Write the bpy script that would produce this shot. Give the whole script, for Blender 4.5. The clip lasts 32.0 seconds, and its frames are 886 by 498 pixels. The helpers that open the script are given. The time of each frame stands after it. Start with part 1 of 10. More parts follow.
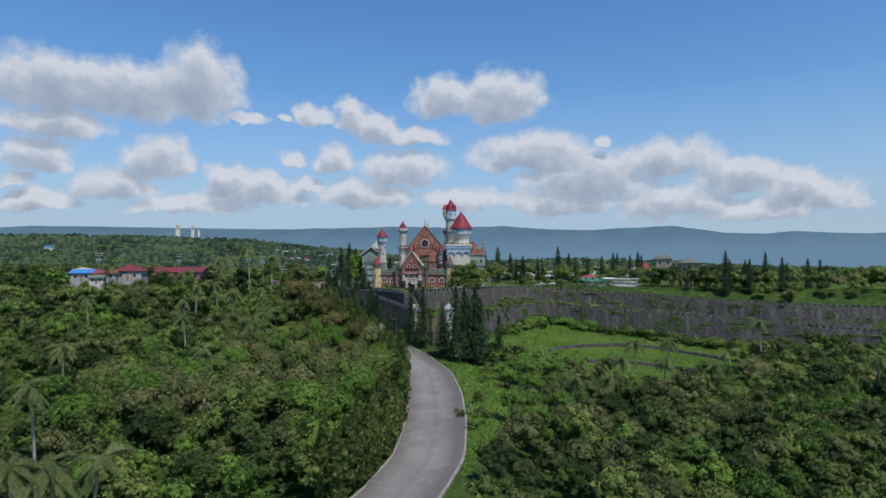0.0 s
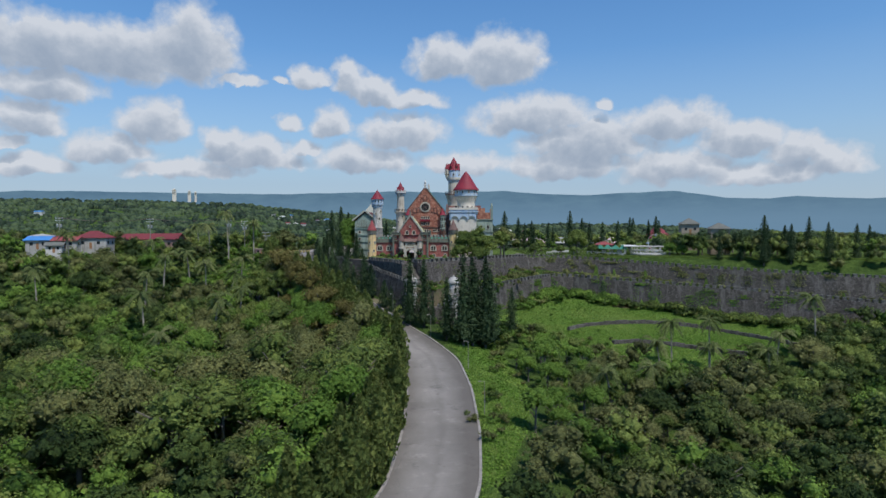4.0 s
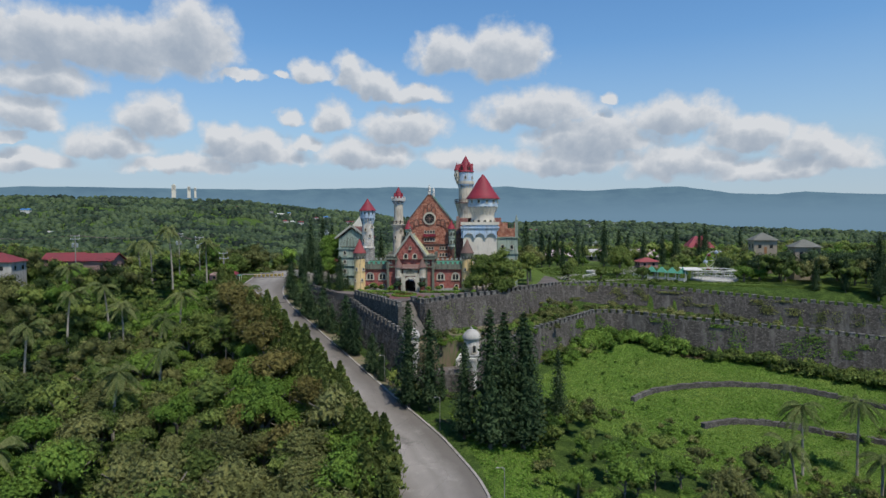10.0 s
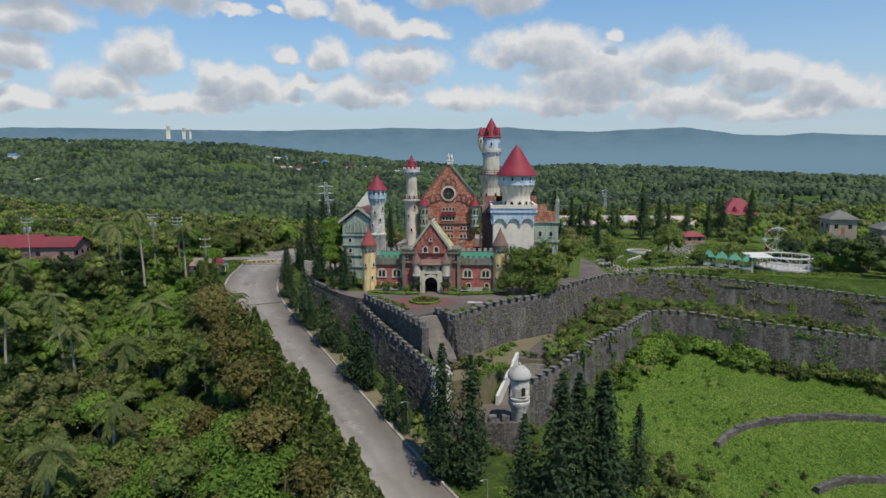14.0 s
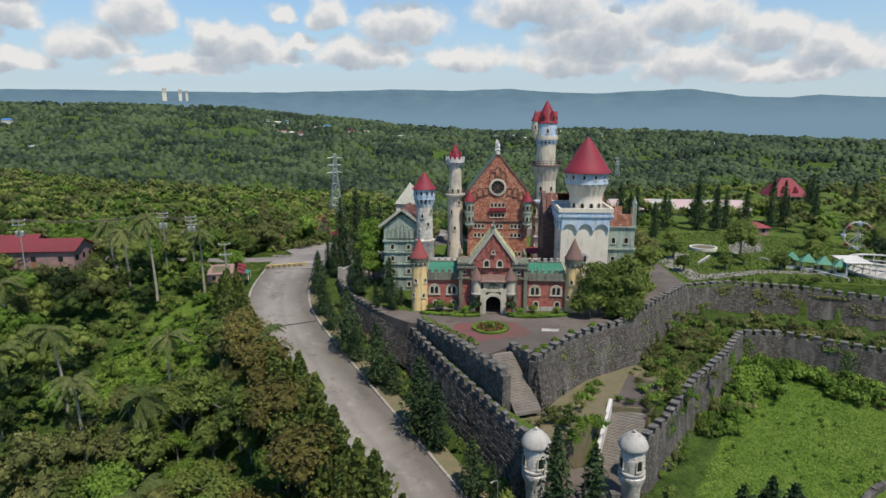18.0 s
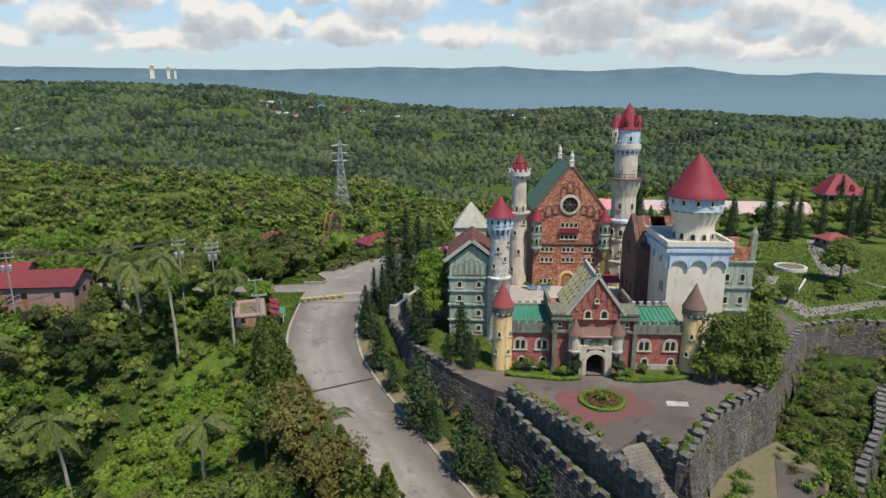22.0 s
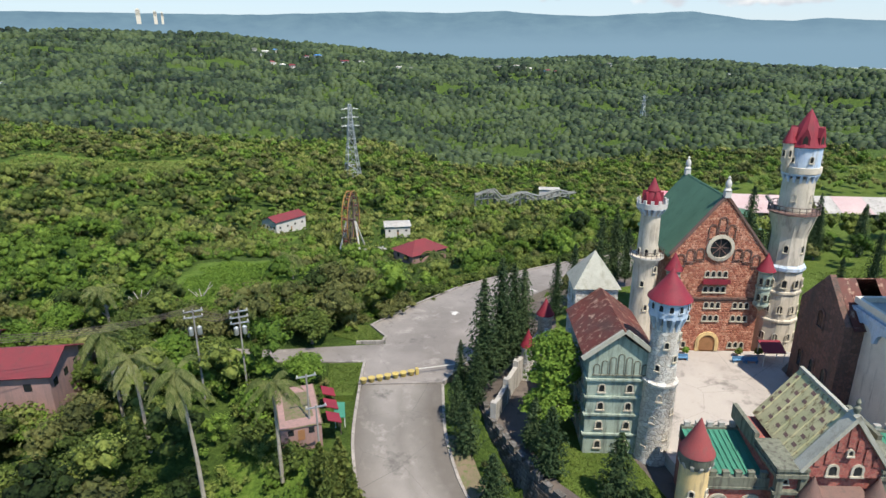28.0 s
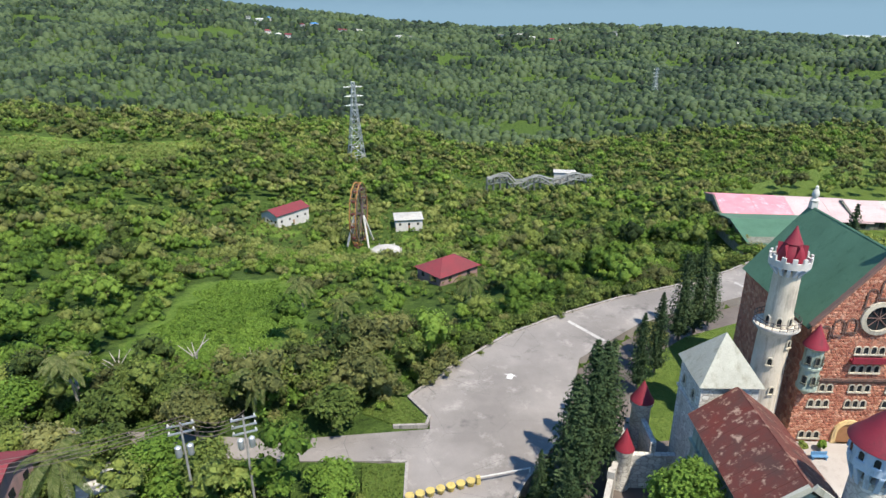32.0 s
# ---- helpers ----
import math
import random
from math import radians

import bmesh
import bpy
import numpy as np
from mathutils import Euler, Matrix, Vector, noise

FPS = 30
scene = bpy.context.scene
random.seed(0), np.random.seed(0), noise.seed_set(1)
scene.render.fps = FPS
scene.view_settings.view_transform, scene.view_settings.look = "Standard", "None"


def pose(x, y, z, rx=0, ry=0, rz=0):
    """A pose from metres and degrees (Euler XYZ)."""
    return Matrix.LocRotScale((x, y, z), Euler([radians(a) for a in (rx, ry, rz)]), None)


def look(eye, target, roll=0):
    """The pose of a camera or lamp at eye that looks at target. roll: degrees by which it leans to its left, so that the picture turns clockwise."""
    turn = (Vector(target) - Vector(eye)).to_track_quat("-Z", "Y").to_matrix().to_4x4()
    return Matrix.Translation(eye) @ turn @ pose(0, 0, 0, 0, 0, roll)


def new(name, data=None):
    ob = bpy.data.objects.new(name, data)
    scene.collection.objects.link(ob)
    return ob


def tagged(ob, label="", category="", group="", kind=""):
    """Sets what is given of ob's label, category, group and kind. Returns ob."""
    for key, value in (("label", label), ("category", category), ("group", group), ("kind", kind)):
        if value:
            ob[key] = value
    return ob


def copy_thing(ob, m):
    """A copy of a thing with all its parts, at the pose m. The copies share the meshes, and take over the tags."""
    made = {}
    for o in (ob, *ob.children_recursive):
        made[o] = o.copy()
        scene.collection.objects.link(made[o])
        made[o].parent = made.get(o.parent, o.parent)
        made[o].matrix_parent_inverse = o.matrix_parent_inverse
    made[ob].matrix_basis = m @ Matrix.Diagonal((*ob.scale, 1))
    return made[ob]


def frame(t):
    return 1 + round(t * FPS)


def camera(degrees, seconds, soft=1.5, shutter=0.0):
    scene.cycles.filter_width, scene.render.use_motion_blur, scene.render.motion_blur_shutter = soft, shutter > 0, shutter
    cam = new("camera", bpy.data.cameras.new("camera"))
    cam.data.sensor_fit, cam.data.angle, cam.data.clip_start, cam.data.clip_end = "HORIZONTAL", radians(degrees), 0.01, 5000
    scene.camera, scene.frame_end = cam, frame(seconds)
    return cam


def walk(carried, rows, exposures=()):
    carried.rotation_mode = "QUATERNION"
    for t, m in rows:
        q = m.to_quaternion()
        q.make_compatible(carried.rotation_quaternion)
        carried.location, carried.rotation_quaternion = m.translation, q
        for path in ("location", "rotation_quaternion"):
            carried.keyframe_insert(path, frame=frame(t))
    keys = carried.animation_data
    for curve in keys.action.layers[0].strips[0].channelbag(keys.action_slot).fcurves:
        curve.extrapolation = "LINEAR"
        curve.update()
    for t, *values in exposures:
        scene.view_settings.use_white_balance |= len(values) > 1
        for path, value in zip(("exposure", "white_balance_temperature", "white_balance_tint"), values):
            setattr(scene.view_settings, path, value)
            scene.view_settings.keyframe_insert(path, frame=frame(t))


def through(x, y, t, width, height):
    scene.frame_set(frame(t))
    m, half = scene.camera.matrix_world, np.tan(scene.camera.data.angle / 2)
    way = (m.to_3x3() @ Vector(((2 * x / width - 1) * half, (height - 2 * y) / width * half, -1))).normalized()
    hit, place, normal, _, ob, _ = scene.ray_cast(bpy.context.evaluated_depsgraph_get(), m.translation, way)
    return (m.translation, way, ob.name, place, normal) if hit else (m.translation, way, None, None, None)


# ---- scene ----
cam = camera(72.0, 32.0)
PATH = [
    (0, (2.461, -42.014, 9.690), (2.4960, -40.0152, 9.7338), -0.2),
    (0.5, (2.364, -39.054, 9.714), (2.3998, -37.0545, 9.7165), -0.2),
    (1, (2.267, -36.072, 9.737), (2.3036, -34.0730, 9.6986), -0.2),
    (1.25, (2.218, -34.571, 9.749), (2.2553, -32.5728, 9.6908), -0.2),
    (1.5, (2.170, -33.062, 9.760), (2.2071, -31.0634, 9.6883), -0.2),
    (1.75, (2.121, -31.544, 9.772), (2.1591, -29.5459, 9.6998), -0.2),
    (2, (2.073, -30.016, 9.783), (2.1109, -28.0181, 9.7114), -0.2),
    (2.5, (1.976, -26.927, 9.807), (2.0147, -24.9286, 9.7351), -0.2),
    (3, (1.879, -23.786, 9.831), (1.9182, -21.7869, 9.7579), -0.2),
    (4, (1.685, -17.320, 9.878), (1.7228, -15.3223, 9.8077), -0.2),
    (5, (1.491, -10.560, 9.924), (1.5281, -8.5615, 9.8565), -0.2),
    (5.5, (1.394, -7.050, 9.948), (1.4309, -5.0515, 9.8815), -0.2),
    (6, (1.456, -3.443, 9.814), (1.4918, -1.4440, 9.7493), -0.2),
    (6.5, (1.274, 0.166, 10.009), (1.3077, 2.1646, 9.9437), -0.2),
    (7, (0.932, 4.090, 10.175), (0.9664, 6.0893, 10.1100), -0.2),
    (7.5, (0.750, 7.857, 10.355), (0.7832, 9.8556, 10.2910), -0.2),
    (8, (0.726, 11.966, 10.824), (0.7575, 13.9654, 10.7588), -0.2),
    (8.5, (0.702, 16.475, 12.211), (0.7330, 18.4740, 12.1432), -0.2),
    (9, (0.520, 21.155, 13.743), (0.5528, 23.1530, 13.6746), -0.2),
    (9.5, (0.564, 25.710, 15.100), (0.5958, 27.7078, 15.0318), -0.2),
    (10, (0.608, 30.250, 16.299), (0.6387, 32.2481, 16.2126), -0.2),
    (10.5, (0.335, 34.620, 17.354), (0.3688, 36.6168, 17.2462), -0.2),
    (11, (0.062, 38.516, 18.451), (0.0949, 40.5107, 18.3177), -0.2),
    (11.5, (-0.369, 42.096, 19.575), (-0.3344, 44.0895, 19.4176), -0.2),
    (12, (-0.959, 45.676, 20.699), (-0.9240, 47.6671, 20.5176), -0.2),
    (12.5, (-1.548, 48.941, 21.851), (-1.5150, 50.9296, 21.6436), -0.2),
    (13, (-2.296, 51.876, 22.872), (-2.2641, 53.8630, 22.6442), -0.2),
    (13.5, (-3.385, 54.792, 23.902), (-3.3534, 56.7760, 23.6488), -0.2),
    (14, (-4.474, 57.393, 24.959), (-4.4421, 59.3726, 24.6808), -0.2),
    (14.5, (-5.722, 59.808, 25.714), (-5.6858, 61.7845, 25.4121), -0.2),
    (16.5, (-10.711, 68.851, 28.949), (-10.6797, 70.8167, 28.5850), -0.2),
    (17, (-11.958, 71.252, 29.547), (-11.9265, 73.2159, 29.1716), -0.2),
    (17.5, (-13.345, 73.801, 30.231), (-13.3092, 75.7634, 29.8436), -0.2),
    (18, (-14.890, 76.352, 30.915), (-14.8573, 78.3117, 30.5166), -0.2),
    (18.5, (-16.594, 78.730, 31.455), (-16.5568, 80.6878, 31.0484), -0.2),
    (19, (-18.139, 81.280, 32.139), (-18.1050, 83.2351, 31.7214), -0.2),
    (19.5, (-19.842, 83.830, 32.823), (-19.8085, 85.7826, 32.3944), -0.2),
    (20, (-21.546, 86.394, 33.666), (-21.5080, 88.3435, 33.2248), -0.2),
    (20.5, (-23.164, 89.111, 34.152), (-23.1228, 91.0608, 33.7085), -0.2),
    (21, (-24.782, 92.000, 34.783), (-24.7374, 93.9492, 34.3332), -0.2),
    (21.5, (-26.400, 94.732, 35.428), (-26.3492, 96.6788, 34.9706), -0.2),
    (22, (-27.860, 97.635, 36.217), (-27.8014, 99.5789, 35.7497), -0.2),
    (22.5, (-29.161, 100.538, 37.005), (-29.0994, 102.4789, 36.5251), -0.2),
    (23, (-30.622, 103.599, 37.780), (-30.5566, 105.5354, 37.2828), -0.2),
    (23.5, (-31.824, 106.543, 38.628), (-31.7560, 108.4757, 38.1190), -0.2),
    (24, (-32.867, 109.329, 39.490), (-32.8003, 111.2581, 38.9658), -0.2),
    (24.5, (-33.911, 112.115, 40.352), (-33.8453, 114.0398, 39.8127), -0.2),
    (25, (-35.114, 114.730, 41.070), (-35.0487, 116.6498, 40.5165), -0.2),
    (25.5, (-36.315, 117.344, 41.787), (-36.2484, 119.2602, 41.2194), -0.2),
    (27.5, (-41.051, 128.272, 43.669), (-40.9808, 130.1736, 43.0564), -0.2),
    (28, (-42.036, 131.108, 43.971), (-41.9655, 133.0057, 43.3451), -0.2),
    (28.5, (-42.951, 134.139, 44.461), (-42.8809, 136.0329, 43.8244), -0.2),
    (29, (-43.865, 137.169, 44.951), (-43.7923, 139.0594, 44.2990), -0.2),
    (29.5, (-44.621, 140.028, 45.297), (-44.5483, 141.9145, 44.6346), -0.2),
    (30, (-45.377, 143.059, 45.786), (-45.3053, 144.9410, 45.1132), -0.2),
    (30.5, (-46.162, 146.190, 46.185), (-46.0901, 148.0665, 45.4981), -0.2),
    (31, (-47.106, 149.162, 46.597), (-47.0320, 151.0357, 45.9010), -0.2),
    (31.5, (-47.892, 152.134, 47.010), (-47.8165, 154.0028, 46.2995), -0.2),
    (32, (-48.676, 154.948, 47.436), (-48.5983, 156.8133, 46.7168), -0.2),
]
walk(cam, [(t, look(eye, target, roll)) for t, eye, target, roll in PATH], [(0, 0.0, 5900, 10), (9, 0.08, 6200, 9), (14, 0.16, 6500, 9), (18, 0.3, 6700, 9), (22, 0.42, 6900, 9), (25, 0.54, 6850, 9), (29, 0.84, 6650, 9), (32, 0.98, 6550, 9)])

K = 0.72  # metres for one unit of the plan; the plan's numbers below are in these units

# ---- sky, sun ----
SUN_EL, SUN_AZ = 61.0, 146.0  # degrees above the horizon, clockwise from +y
sun_to = Vector((math.sin(radians(SUN_AZ)) * math.cos(radians(SUN_EL)), math.cos(radians(SUN_AZ)) * math.cos(radians(SUN_EL)), math.sin(radians(SUN_EL))))
sun = new("sun", bpy.data.lights.new("sun", "SUN"))
sun.data.energy, sun.data.angle, sun.data.color = 4.3, radians(0.53), (1.0, 0.93, 0.82)
sun.matrix_world = look(sun_to * 50, (0, 0, 0))
world = bpy.data.worlds.new("sky")
scene.world = world
world.use_nodes = True
wt = world.node_tree
wsky = wt.nodes.new("ShaderNodeTexSky")
wsky.sky_type, wsky.sun_disc = "NISHITA", False
wsky.sun_elevation, wsky.sun_rotation = radians(SUN_EL), radians(SUN_AZ)
wsky.altitude, wsky.air_density, wsky.dust_density, wsky.ozone_density = 200, 1.2, 0.15, 5.0
wsat = wt.nodes.new("ShaderNodeHueSaturation")
wsat.inputs["Saturation"].default_value, wsat.inputs["Value"].default_value = 1.18, 1.22
wt.links.new(wsky.outputs[0], wsat.inputs["Color"])
wt.links.new(wsat.outputs[0], wt.nodes["Background"].inputs[0])
wt.nodes["Background"].inputs[1].default_value = 0.10


# ---- mesh helpers ----
class Geo:
    """Vertices and faces of one mesh, in plan units."""

    def __init__(self):
        self.v, self.f = [], []

    def add(self, verts, faces):
        n = len(self.v)
        self.v.extend(verts)
        self.f.extend([tuple(i + n for i in f) for f in faces])
        return self

    def box(self, x0, x1, y0, y1, z0, z1, m=None):
        vs = [Vector((x, y, z)) for z in (z0, z1) for y in (y0, y1) for x in (x0, x1)]
        if m is not None:
            vs = [m @ v for v in vs]
        return self.add(vs, [(0, 2, 3, 1), (4, 5, 7, 6), (0, 1, 5, 4), (2, 6, 7, 3), (0, 4, 6, 2), (1, 3, 7, 5)])

    def lathe(self, cx, cy, prof, n=20, a0=0.0, a1=360.0, cap=True):
        """prof: (radius, z) from the bottom up."""
        full = abs(a1 - a0) >= 359.9
        k = n if full else n + 1
        vs, fs = [], []
        for r, z in prof:
            for i in range(k):
                a = radians(a0 + (a1 - a0) * i / n)
                vs.append(Vector((cx + r * math.cos(a), cy + r * math.sin(a), z)))
        for j in range(len(prof) - 1):
            for i in range(n):
                p, q = j * k + i, j * k + (i + 1) % k
                fs.append((p, q, q + k, p + k))
        if cap and full:
            fs.append(tuple(range(k - 1, -1, -1)))
            if prof[-1][0] > 0.02:
                fs.append(tuple((len(prof) - 1) * k + i for i in range(k)))
        return self.add(vs, fs)

    def prism(self, poly, y0, y1, m=None):
        """A polygon of (x, z), drawn out from y0 to y1."""
        n = len(poly)
        vs = [Vector((x, y, z)) for y in (y0, y1) for x, z in poly]
        if m is not None:
            vs = [m @ v for v in vs]
        return self.add(vs, [tuple(range(n)), tuple(range(2 * n - 1, n - 1, -1))] + [(i, i + n, (i + 1) % n + n, (i + 1) % n) for i in range(n)])

    def slab(self, poly, z0, z1):
        """A polygon of (x, y), counter-clockwise, from z0 up to z1."""
        n = len(poly)
        vs = [Vector((x, y, z)) for z in (z0, z1) for x, y in poly]
        return self.add(vs, [tuple(range(n - 1, -1, -1)), tuple(range(n, 2 * n))] + [(i, (i + 1) % n, (i + 1) % n + n, i + n) for i in range(n)])

    def sheet(self, a, b, c, d, thick):
        """A plate with the corners a, b, c, d (anticlockwise from above) and a thickness below them."""
        vs = [Vector(p) for p in (a, b, c, d)]
        nrm = (vs[1] - vs[0]).cross(vs[3] - vs[0]).normalized() * thick
        vs += [v - nrm for v in vs]
        return self.add(vs, [(0, 1, 2, 3), (7, 6, 5, 4), (0, 4, 5, 1), (1, 5, 6, 2), (2, 6, 7, 3), (3, 7, 4, 0)])

    def tube(self, pts, r, n=6, taper=1.0):
        pts = [Vector(p) for p in pts]
        vs, fs = [], []
        for j, p in enumerate(pts):
            d = (pts[min(j + 1, len(pts) - 1)] - pts[max(j - 1, 0)]).normalized()
            s = d.cross(Vector((0, 0, 1)) if abs(d.z) < 0.9 else Vector((1, 0, 0))).normalized()
            u = s.cross(d)
            rr = r * (1 + (taper - 1) * j / max(1, len(pts) - 1))
            vs += [p + rr * (math.cos(6.2832 * i / n) * s + math.sin(6.2832 * i / n) * u) for i in range(n)]
        for j in range(len(pts) - 1):
            for i in range(n):
                fs.append((j * n + i, j * n + (i + 1) % n, (j + 1) * n + (i + 1) % n, (j + 1) * n + i))
        fs += [tuple(range(n - 1, -1, -1)), tuple(range((len(pts) - 1) * n, len(pts) * n))]
        return self.add(vs, fs)

    def mesh(self, name, smooth=False):
        me = bpy.data.meshes.new(name)
        me.from_pydata([tuple(c * K for c in v) for v in self.v], [], self.f)
        if smooth:
            me.shade_smooth()
            me.set_sharp_from_angle(angle=radians(38))
        me.update()
        return me


def part(name, geo, material, parent, label="", smooth=False, at=None):
    """Links a Geo (or a mesh) as one mesh object under a thing or a part."""
    me = geo if isinstance(geo, bpy.types.Mesh) else geo.mesh(name, smooth)
    if not me.materials:
        me.materials.append(material)
    ob = new(name, me)
    ob.parent = parent
    if at is not None:
        ob.matrix_basis = spot(*at)
    return tagged(ob, label) if label else ob


def spot(x, y, z, turn=0.0, scale=1.0):
    """A pose at a place of the plan."""
    return Matrix.LocRotScale((x * K, y * K, z * K), Euler((0, 0, radians(turn))), (scale,) * 3)


def thing(name, label, category, at=(0, 0, 0), group="", kind=""):
    ob = new(name)
    ob.empty_display_size = 0.3
    ob.matrix_basis = spot(*at)
    return tagged(ob, label, category, group, kind)


def setting(name, geo, material, label, category, smooth=False, kind="structure"):
    me = geo if isinstance(geo, bpy.types.Mesh) else geo.mesh(name, smooth)
    if not me.materials:
        me.materials.append(material)
    return tagged(new(name, me), label, category, kind=kind)


def array_mesh(name, verts, quads, material, normals_smooth=False):
    """A mesh from arrays: verts (n, 3) in plan units, quads (m, 4)."""
    me = bpy.data.meshes.new(name)
    me.vertices.add(len(verts))
    me.vertices.foreach_set("co", np.ascontiguousarray(verts * K, dtype=np.float32).ravel())
    me.loops.add(quads.size)
    me.loops.foreach_set("vertex_index", np.ascontiguousarray(quads, dtype=np.int32).ravel())
    me.polygons.add(len(quads))
    me.polygons.foreach_set("loop_start", np.arange(0, quads.size, quads.shape[1], dtype=np.int32))
    if normals_smooth:
        me.polygons.foreach_set("use_smooth", np.ones(len(quads), dtype=bool))
    me.materials.append(material)
    me.update(calc_edges=True)
    me.validate()
    return me


# ---- materials ----
def nodes_of(name):
    m = bpy.data.materials.new(name)
    m.use_nodes = True
    t = m.node_tree
    return m, t, t.nodes["Principled BSDF"], lambda kind: t.nodes.new(kind), t.links.new


def ramp(node, *stops):
    el = node.color_ramp.elements
    while len(el) < len(stops):
        el.new(0.5)
    for e, (p, c) in zip(el, stops):
        e.position, e.color = p, (*c, 1) if len(c) == 3 else c
    return node


def mixed(t, fac, a, b, mode="MIX"):
    """A colour mix; fac, a and b are sockets, numbers or colours."""
    n = t.nodes.new("ShaderNodeMix")
    n.data_type, n.blend_type = "RGBA", mode
    for sock, val in ((n.inputs[0], fac), (n.inputs[6], a), (n.inputs[7], b)):
        if isinstance(val, bpy.types.NodeSocket):
            t.links.new(val, sock)
        else:
            sock.default_value = val if not isinstance(val, tuple) else (*val, 1)
    return n.outputs[2]


def noise_out(t, vec, scale, detail=4.0, rough=0.55):
    n = t.nodes.new("ShaderNodeTexNoise")
    n.inputs["Scale"].default_value, n.inputs["Detail"].default_value, n.inputs["Roughness"].default_value = scale, detail, rough
    if vec is not None:
        t.links.new(vec, n.inputs["Vector"])
    return n.outputs["Fac"]


def stepped(t, sock, lo, hi):
    n = t.nodes.new("ShaderNodeMapRange")
    n.inputs[1].default_value, n.inputs[2].default_value = lo, hi
    t.links.new(sock, n.inputs[0])
    return n.outputs[0]


def bumped(t, bsdf, sock, strength, dist=0.05):
    n = t.nodes.new("ShaderNodeBump")
    n.inputs["Strength"].default_value, n.inputs["Distance"].default_value = strength, dist
    t.links.new(sock, n.inputs["Height"])
    t.links.new(n.outputs[0], bsdf.inputs["Normal"])


def place_vec(t, squash=(1, 1, 1), world_space=True):
    """Position, or object coordinates, in metres, squeezed along the axes."""
    if world_space:
        src = t.nodes.new("ShaderNodeNewGeometry").outputs["Position"]
    else:
        src = t.nodes.new("ShaderNodeTexCoord").outputs["Object"]
    n = t.nodes.new("ShaderNodeMapping")
    n.inputs["Scale"].default_value = squash
    t.links.new(src, n.inputs["Vector"])
    return n.outputs[0]


def plain(name, col, col2, scale=1.2, stain=None, rough=0.85, bump=0.25, streak=0.0, metal=0.0, stain_at=(0.55, 0.75)):
    """Weathered paint, plaster, stone or tin: two tones at a large scale, fine grain, and stains that run down."""
    m, t, b, node, link = nodes_of(name)
    pos = place_vec(t)
    big = stepped(t, noise_out(t, pos, scale * 0.35, 6, 0.62), 0.35, 0.68)
    c = mixed(t, big, col, col2)
    fine = noise_out(t, pos, scale * 9, 4, 0.6)
    c = mixed(t, 0.55, c, mixed(t, fine, (0.25, 0.25, 0.25), (0.75, 0.75, 0.75)), "OVERLAY")
    if stain:
        down = place_vec(t, (1, 1, 0.16))
        s = stepped(t, noise_out(t, down, scale * 1.3, 7, 0.68), *stain_at)
        c = mixed(t, s, c, stain)
    link(c, b.inputs["Base Color"])
    b.inputs["Roughness"].default_value, b.inputs["Metallic"].default_value = rough, metal
    b.inputs["Specular IOR Level"].default_value = 0.3
    if bump:
        bumped(t, b, fine, bump, 0.04)
    return m


def masonry(name, stones, joint, size=0.6, rough=0.9, bump=0.6, stain=None, stretch=1.0, flat=0.09):
    """Irregular stones with recessed joints."""
    m, t, b, node, link = nodes_of(name)
    pos = place_vec(t, (1, 1, stretch))
    warp = t.nodes.new("ShaderNodeTexNoise")
    warp.inputs["Scale"].default_value = 2.5
    link(pos, warp.inputs["Vector"])
    vadd = t.nodes.new("ShaderNodeVectorMath")
    vadd.operation = "MULTIPLY_ADD"
    link(warp.outputs["Color"], vadd.inputs[0])
    vadd.inputs[1].default_value = (0.2 * size,) * 3
    link(pos, vadd.inputs[2])
    vor = node("ShaderNodeTexVoronoi")
    vor.inputs["Scale"].default_value = 1 / size
    link(vadd.outputs[0], vor.inputs["Vector"])
    edge = node("ShaderNodeTexVoronoi")
    edge.feature = "DISTANCE_TO_EDGE"
    edge.inputs["Scale"].default_value = 1 / size
    link(vadd.outputs[0], edge.inputs["Vector"])
    sep = node("ShaderNodeSeparateColor")
    link(vor.outputs["Color"], sep.inputs[0])
    r = ramp(node("ShaderNodeValToRGB"), *stones)
    link(sep.outputs[0], r.inputs[0])
    gap = stepped(t, edge.outputs["Distance"], 0.0, flat)
    c = mixed(t, gap, joint, r.outputs[0])
    fine = noise_out(t, pos, 9, 4, 0.65)
    c = mixed(t, 0.6, c, mixed(t, fine, (0.2, 0.2, 0.2), (0.8, 0.8, 0.8)), "OVERLAY")
    if stain:
        s = stepped(t, noise_out(t, place_vec(t, (1, 1, 0.2)), 0.5, 7, 0.7), 0.5, 0.72)
        c = mixed(t, s, c, stain)
    link(c, b.inputs["Base Color"])
    b.inputs["Roughness"].default_value = rough
    hgt = t.nodes.new("ShaderNodeMath")
    hgt.operation = "MULTIPLY_ADD"
    link(gap, hgt.inputs[0])
    hgt.inputs[1].default_value = 0.8
    link(fine, hgt.inputs[2])
    bumped(t, b, hgt.outputs[0], bump, 0.08)
    return m


